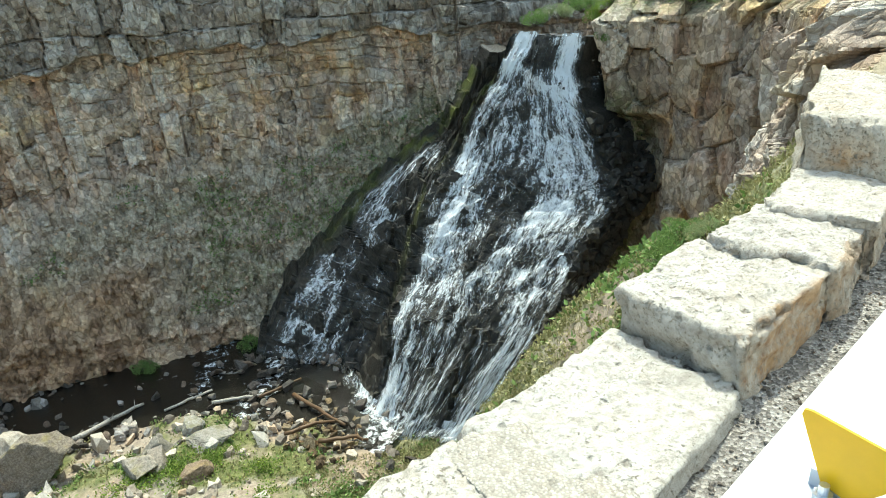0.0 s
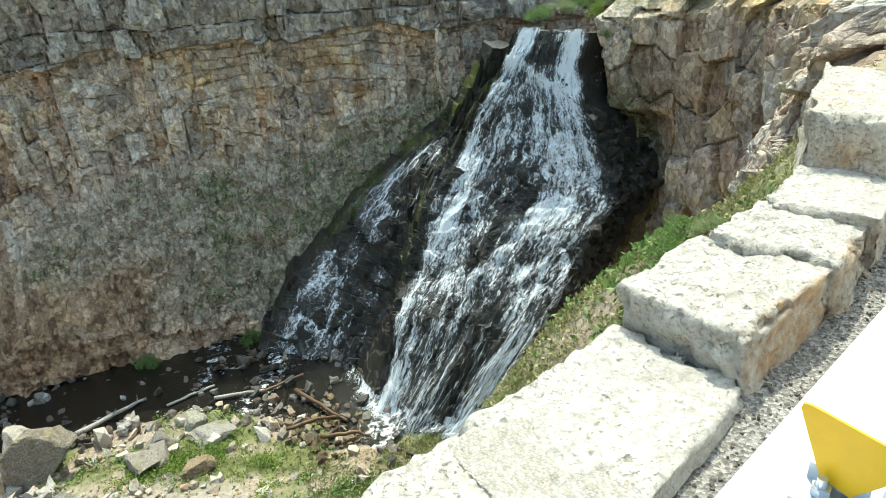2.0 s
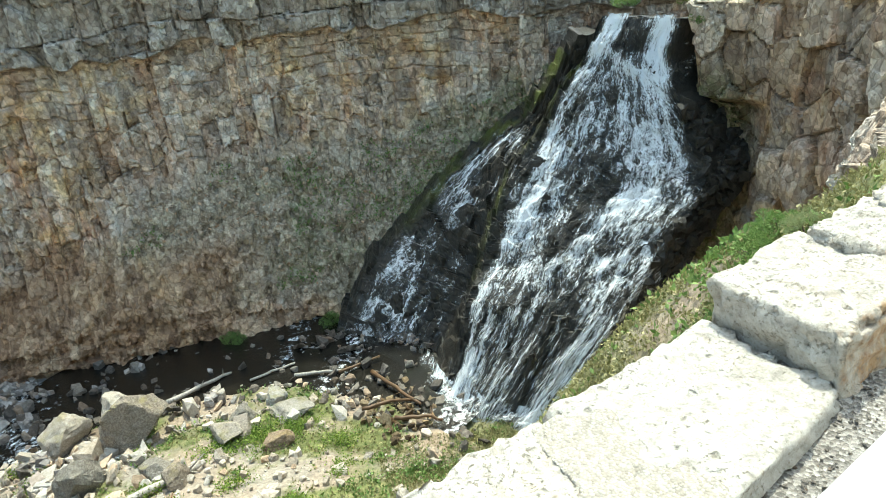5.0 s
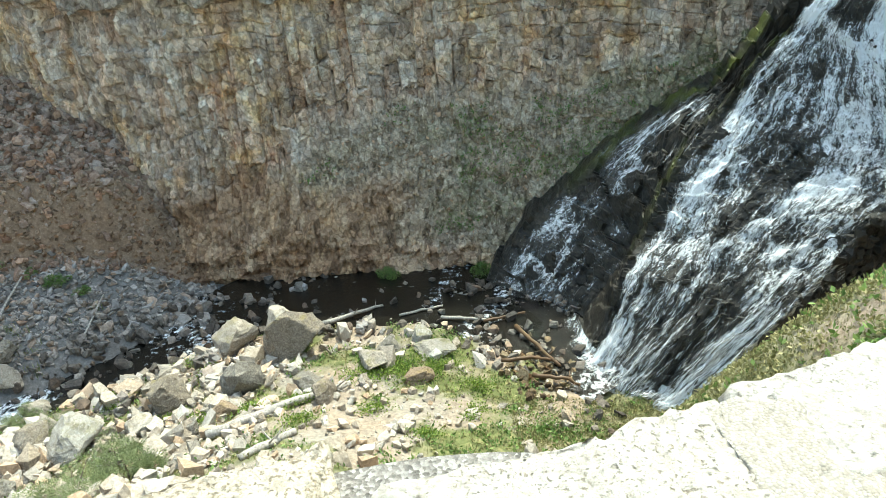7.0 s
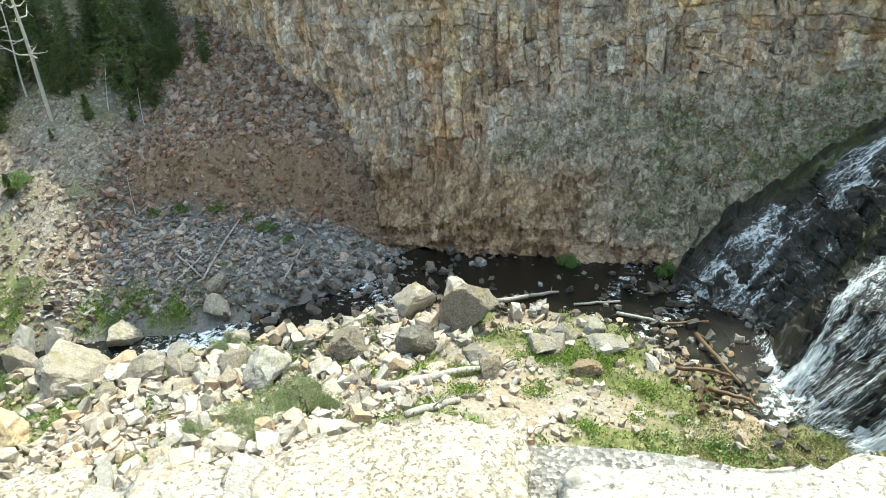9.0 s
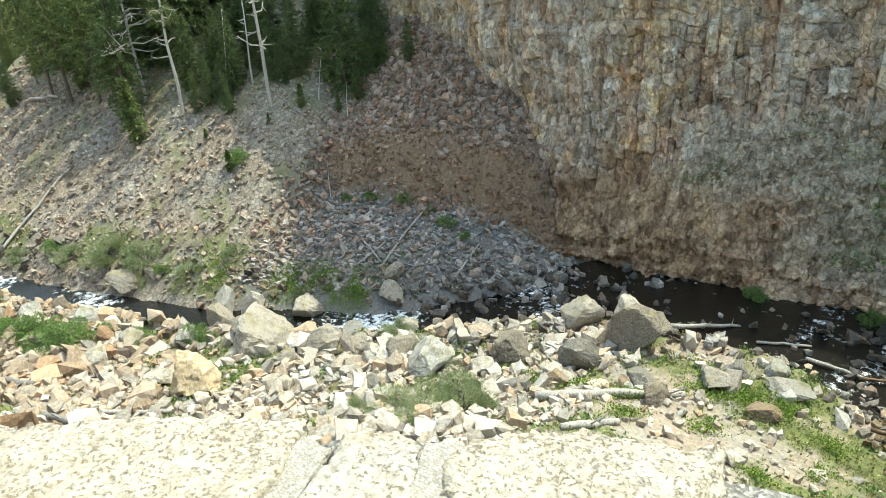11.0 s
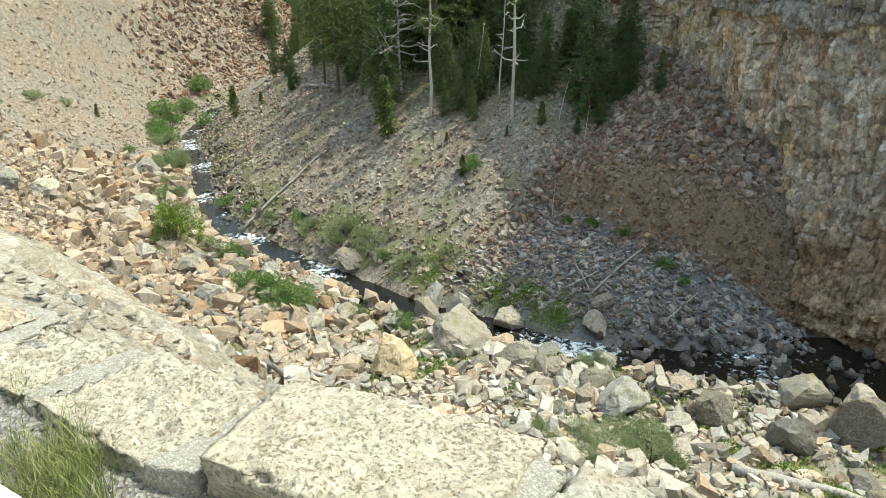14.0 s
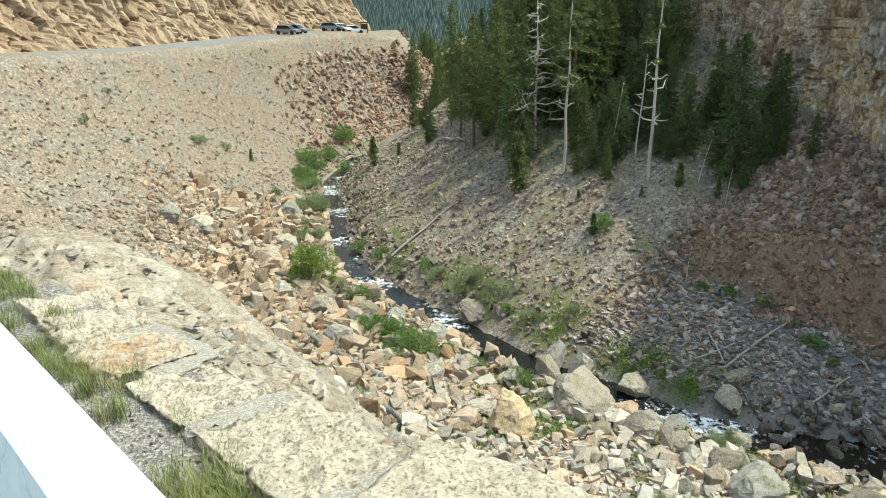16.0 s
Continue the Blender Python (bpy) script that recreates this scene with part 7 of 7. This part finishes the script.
def road_cut():
    line = [(-40, -36), (-56, -30), (-80, -16), (-106, 6), (-128, 27), (-141, 44), (-146, 54), (-158, 62), (-180, 60)]
    S, Z, qx, qy, nx, ny = face_frame(line, 24.0, -6.0, 0.42)
    d, edge, rnd, ou, ov = cells(S / 3.2 + 0.4 * fractal(S / 6, Z / 6, 0, 61), Z / 4.5, 951)
    d2, edge2, rnd2, _, _ = cells(S / 1.3, Z / 1.6, 953)
    d3, edge3, rnd3, _, _ = cells(S / 1.1 + 0.5 * fractal(S / 3, Z / 5, 0, 63), Z / 5.0, 959)
    out = 1.3 * (rnd - 0.5) + 0.6 * (rnd2 - 0.5) + crack(edge, 0.1, 0.9) + 0.9 * (rnd3 - 0.5) + crack(edge3, 0.15, 0.9) + 2.2 * fractal(S / 18, Z / 18, 0, 955, 3) - 0.28 * np.clip(Z + 3, 0, 99)
    out = out + 2.5 * np.clip((1.5 + 2 * smooth_noise(S / 9, 0 * S, 0, 957) - Z) / 6, 0, 1)
    P = np.stack([qx + nx * out, qy + ny * out, Z], -1)
    ob = sheet("road_cut", P[:, ::-1], TANROCK, False, None, [("cell", (0.3 * rnd + 0.3 * rnd2 + 0.4 * rnd3)[:, ::-1])])
    return tagged(ob, "sunlit tan rock face above the road", "cliff", kind="structure")


road_cut()
p = scatter(2600, (-152, 44, -112, 76), lambda x, y: (bank_side(x, y)[4] < 0) * (bank_side(x, y)[3] < 6.5) * ease(y, 50, 56) * (fractal(x / 3, y / 3, 0, 965) > -0.15), 961)
rubble("ledge", p, sizes(len(p), 0.5, 1.9, 962, 1.6), TANROCK, "broken tan ledge at the edge of the headland", 963, (0.4, 0.8), sink=0.3)
p = scatter(9000, (-138, 24, -100, 66), lambda x, y: (bank_side(x, y)[4] < 0) * (bank_side(x, y)[1] > 0) * (bank_side(x, y)[3] > 1.5) * ease(np.degrees(np.arctan2(x, y)) + 4 * fractal(x / 5, y / 5, 0, 967), -77.0, -70.5) * ease(bank_side(x, y)[0], 3, 7), 966)
rubble("talus", p, sizes(len(p), 0.35, 1.35, 968, 2.2), RUST, "coarse reddish talus below the headland", 969, (0.4, 0.8))


PAINT_GREY = plain("grey_car_paint", (0.25, 0.26, 0.28), 0.3, 0.3)
PAINT_WHITE = plain("white_car_paint", (0.75, 0.76, 0.78), 0.3)
GLASS_DARK = plain("dark_glass", (0.02, 0.025, 0.03), 0.08)
RUBBER = plain("rubber", (0.02, 0.02, 0.02), 0.8)


def car(x, y, turn, paint, label):
    z = float(ground(np.array([x]), np.array([y]))[0])
    ob = thing("car", Matrix.Translation((x, y, z + 0.06)) @ Matrix.Rotation(radians(turn), 4, "Z"), label, "car", "parked cars")

    def slab(name, outline, half, material):
        bm = bmesh.new()
        rings = [[bm.verts.new((a, w, h)) for a, h in outline] for w in (-half, half)]
        n = len(outline)
        for i in range(n):
            bm.faces.new((rings[0][i], rings[0][(i + 1) % n], rings[1][(i + 1) % n], rings[1][i]))
        bm.faces.new(rings[0])
        bm.faces.new(rings[1][::-1])
        bmesh.ops.recalc_face_normals(bm, faces=list(bm.faces))
        bmesh.ops.bevel(bm, geom=list(bm.edges), offset=0.05, segments=2, affect="EDGES")
        return part(name, bm, material, ob)
    slab("body", [(-2.2, 0.35), (2.2, 0.35), (2.25, 0.7), (1.2, 0.95), (-2.1, 1.0), (-2.25, 0.7)], 0.88, paint)
    slab("cabin", [(-2.0, 0.95), (1.1, 0.95), (0.4, 1.5), (-1.6, 1.52)], 0.74, GLASS_DARK)
    slab("roof", [(-1.7, 1.50), (0.45, 1.48), (0.3, 1.58), (-1.55, 1.60)], 0.72, paint)
    for wx in (-1.4, 1.4):
        for wy in (-0.85, 0.85):
            bm = bmesh.new()
            bmesh.ops.create_cone(bm, cap_ends=True, segments=18, radius1=0.34, radius2=0.34, depth=0.22, matrix=Matrix.Translation((wx, wy, 0.34)) @ Matrix.Rotation(math.pi / 2, 4, "X"))
            part("wheel", bm, RUBBER, ob)


car(-126.5, 36.5, 40, PAINT_GREY, "grey car parked on the roadside below the tan cliff")
car(-128.5, 38.6, 43, PAINT_GREY, "grey car parked on the roadside below the tan cliff")
car(-133.5, 47.2, 60, PAINT_GREY, "grey car parked at the overlook")
car(-135.0, 49.6, 30, PAINT_WHITE, "white car parked at the overlook")
car(-136.2, 52.6, 80, PAINT_WHITE, "white car parked at the overlook")


def notice_board():
    x, y = -135.2, 54.6
    z = float(ground(np.array([x]), np.array([y]))[0])
    ob = thing("notice_board", Matrix.Translation((x, y, z)) @ Matrix.Rotation(radians(60), 4, "Z"), "dark wooden notice board with a small roof", "sign")
    dark = plain("dark_timber", (0.06, 0.045, 0.035), 0.8)
    for name, at, dims in (("post", (-0.6, 0, 1.1), (0.16, 0.16, 2.2)), ("post", (0.6, 0, 1.1), (0.16, 0.16, 2.2)), ("board", (0, 0, 1.5), (1.3, 0.08, 1.0)), ("roof", (0, 0, 2.3), (1.8, 0.9, 0.14))):
        bm = bmesh.new()
        bmesh.ops.create_cube(bm, size=1.0, matrix=Matrix.Translation(at) @ Matrix.Diagonal((*dims, 1)))
        bmesh.ops.bevel(bm, geom=list(bm.edges), offset=0.02, segments=1, affect="EDGES")
        part(name, bm, dark, ob)


notice_board()


def hills():
    """Forested ridges that close the view all round."""
    az = np.radians(np.linspace(-180, 180, 361))
    deg = np.degrees(az)
    rise = 3.0 + 1.6 * smooth_noise(deg / 25, 0 * deg, 0, 971) + 0.5 * smooth_noise(deg / 6, 0 * deg, 0, 972)
    rise = np.where((deg < -60) & (deg > -110), np.interp(deg, [-110, -90, -72, -69.5, -67, -64, -60], [1.0, 0.2, -0.6, 0.1, 1.5, 3.2, 4.5]), rise)
    rs = np.linspace(380, 1500, 40)
    f = (rs - 380) / 1120
    A, R = np.meshgrid(az, rs)
    H = -45 + f[:, None] ** 0.9 * (1500 * np.tan(np.radians(rise))[None, :] + 46) + 6 * fractal(np.sin(A) * R / 120, np.cos(A) * R / 120, 0, 973)
    P = np.stack([np.sin(A) * R, np.cos(A) * R, H], -1)
    m, t, b = nodes_of("hazy_forest_floor")
    at = place_of(t)
    # distance haze is mixed into these greens: paler and bluer
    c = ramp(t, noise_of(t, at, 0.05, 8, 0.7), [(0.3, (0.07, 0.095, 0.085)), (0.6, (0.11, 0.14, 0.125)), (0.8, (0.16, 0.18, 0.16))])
    finish(t, b, c, 1.0)
    tagged(sheet("hillside", P[:, ::-1], m, True), "far forested hillside with haze in its colour", "hill", kind="structure")
    r = np.random.RandomState(981)
    n = 11000
    a = np.radians(r.uniform(-76, -52, n))
    d = 380 + 1100 * r.uniform(0, 1, n) ** 1.1
    ff = (d - 380) / 1120
    tr = np.interp(np.degrees(a), deg, rise)
    x, y = np.sin(a) * d, np.cos(a) * d
    z = -45 + ff ** 0.9 * (1500 * np.tan(np.radians(tr)) + 46) + 6 * fractal(x / 120, y / 120, 0, 973)
    h = r.uniform(6, 13, n)
    w = h * r.uniform(0.18, 0.26, n)
    ang = np.arange(6) * math.pi / 3
    ring = np.stack([x[:, None] + w[:, None] * np.cos(ang), y[:, None] + w[:, None] * np.sin(ang), np.broadcast_to((z + 0.06 * h)[:, None], (n, 6))], -1)
    tip = np.stack([x, y, z + h], -1)[:, None]
    V = np.concatenate([ring, tip], 1).reshape(-1, 3)
    k = np.arange(n)[:, None] * 7
    F = np.concatenate([k + np.array([[j, (j + 1) % 6, 6]]) for j in range(6)], 0)
    # the trees' needle colours carry the same painted haze
    tagged(solid("far_forest", V, F, leaf_material("hazy_far_needle", (0.06, 0.085, 0.075), (0.095, 0.12, 0.105), (0.13, 0.155, 0.135), 0.1)), "far conifer forest on the hillside with haze in its colour", "forest", kind="stuff")


hills()
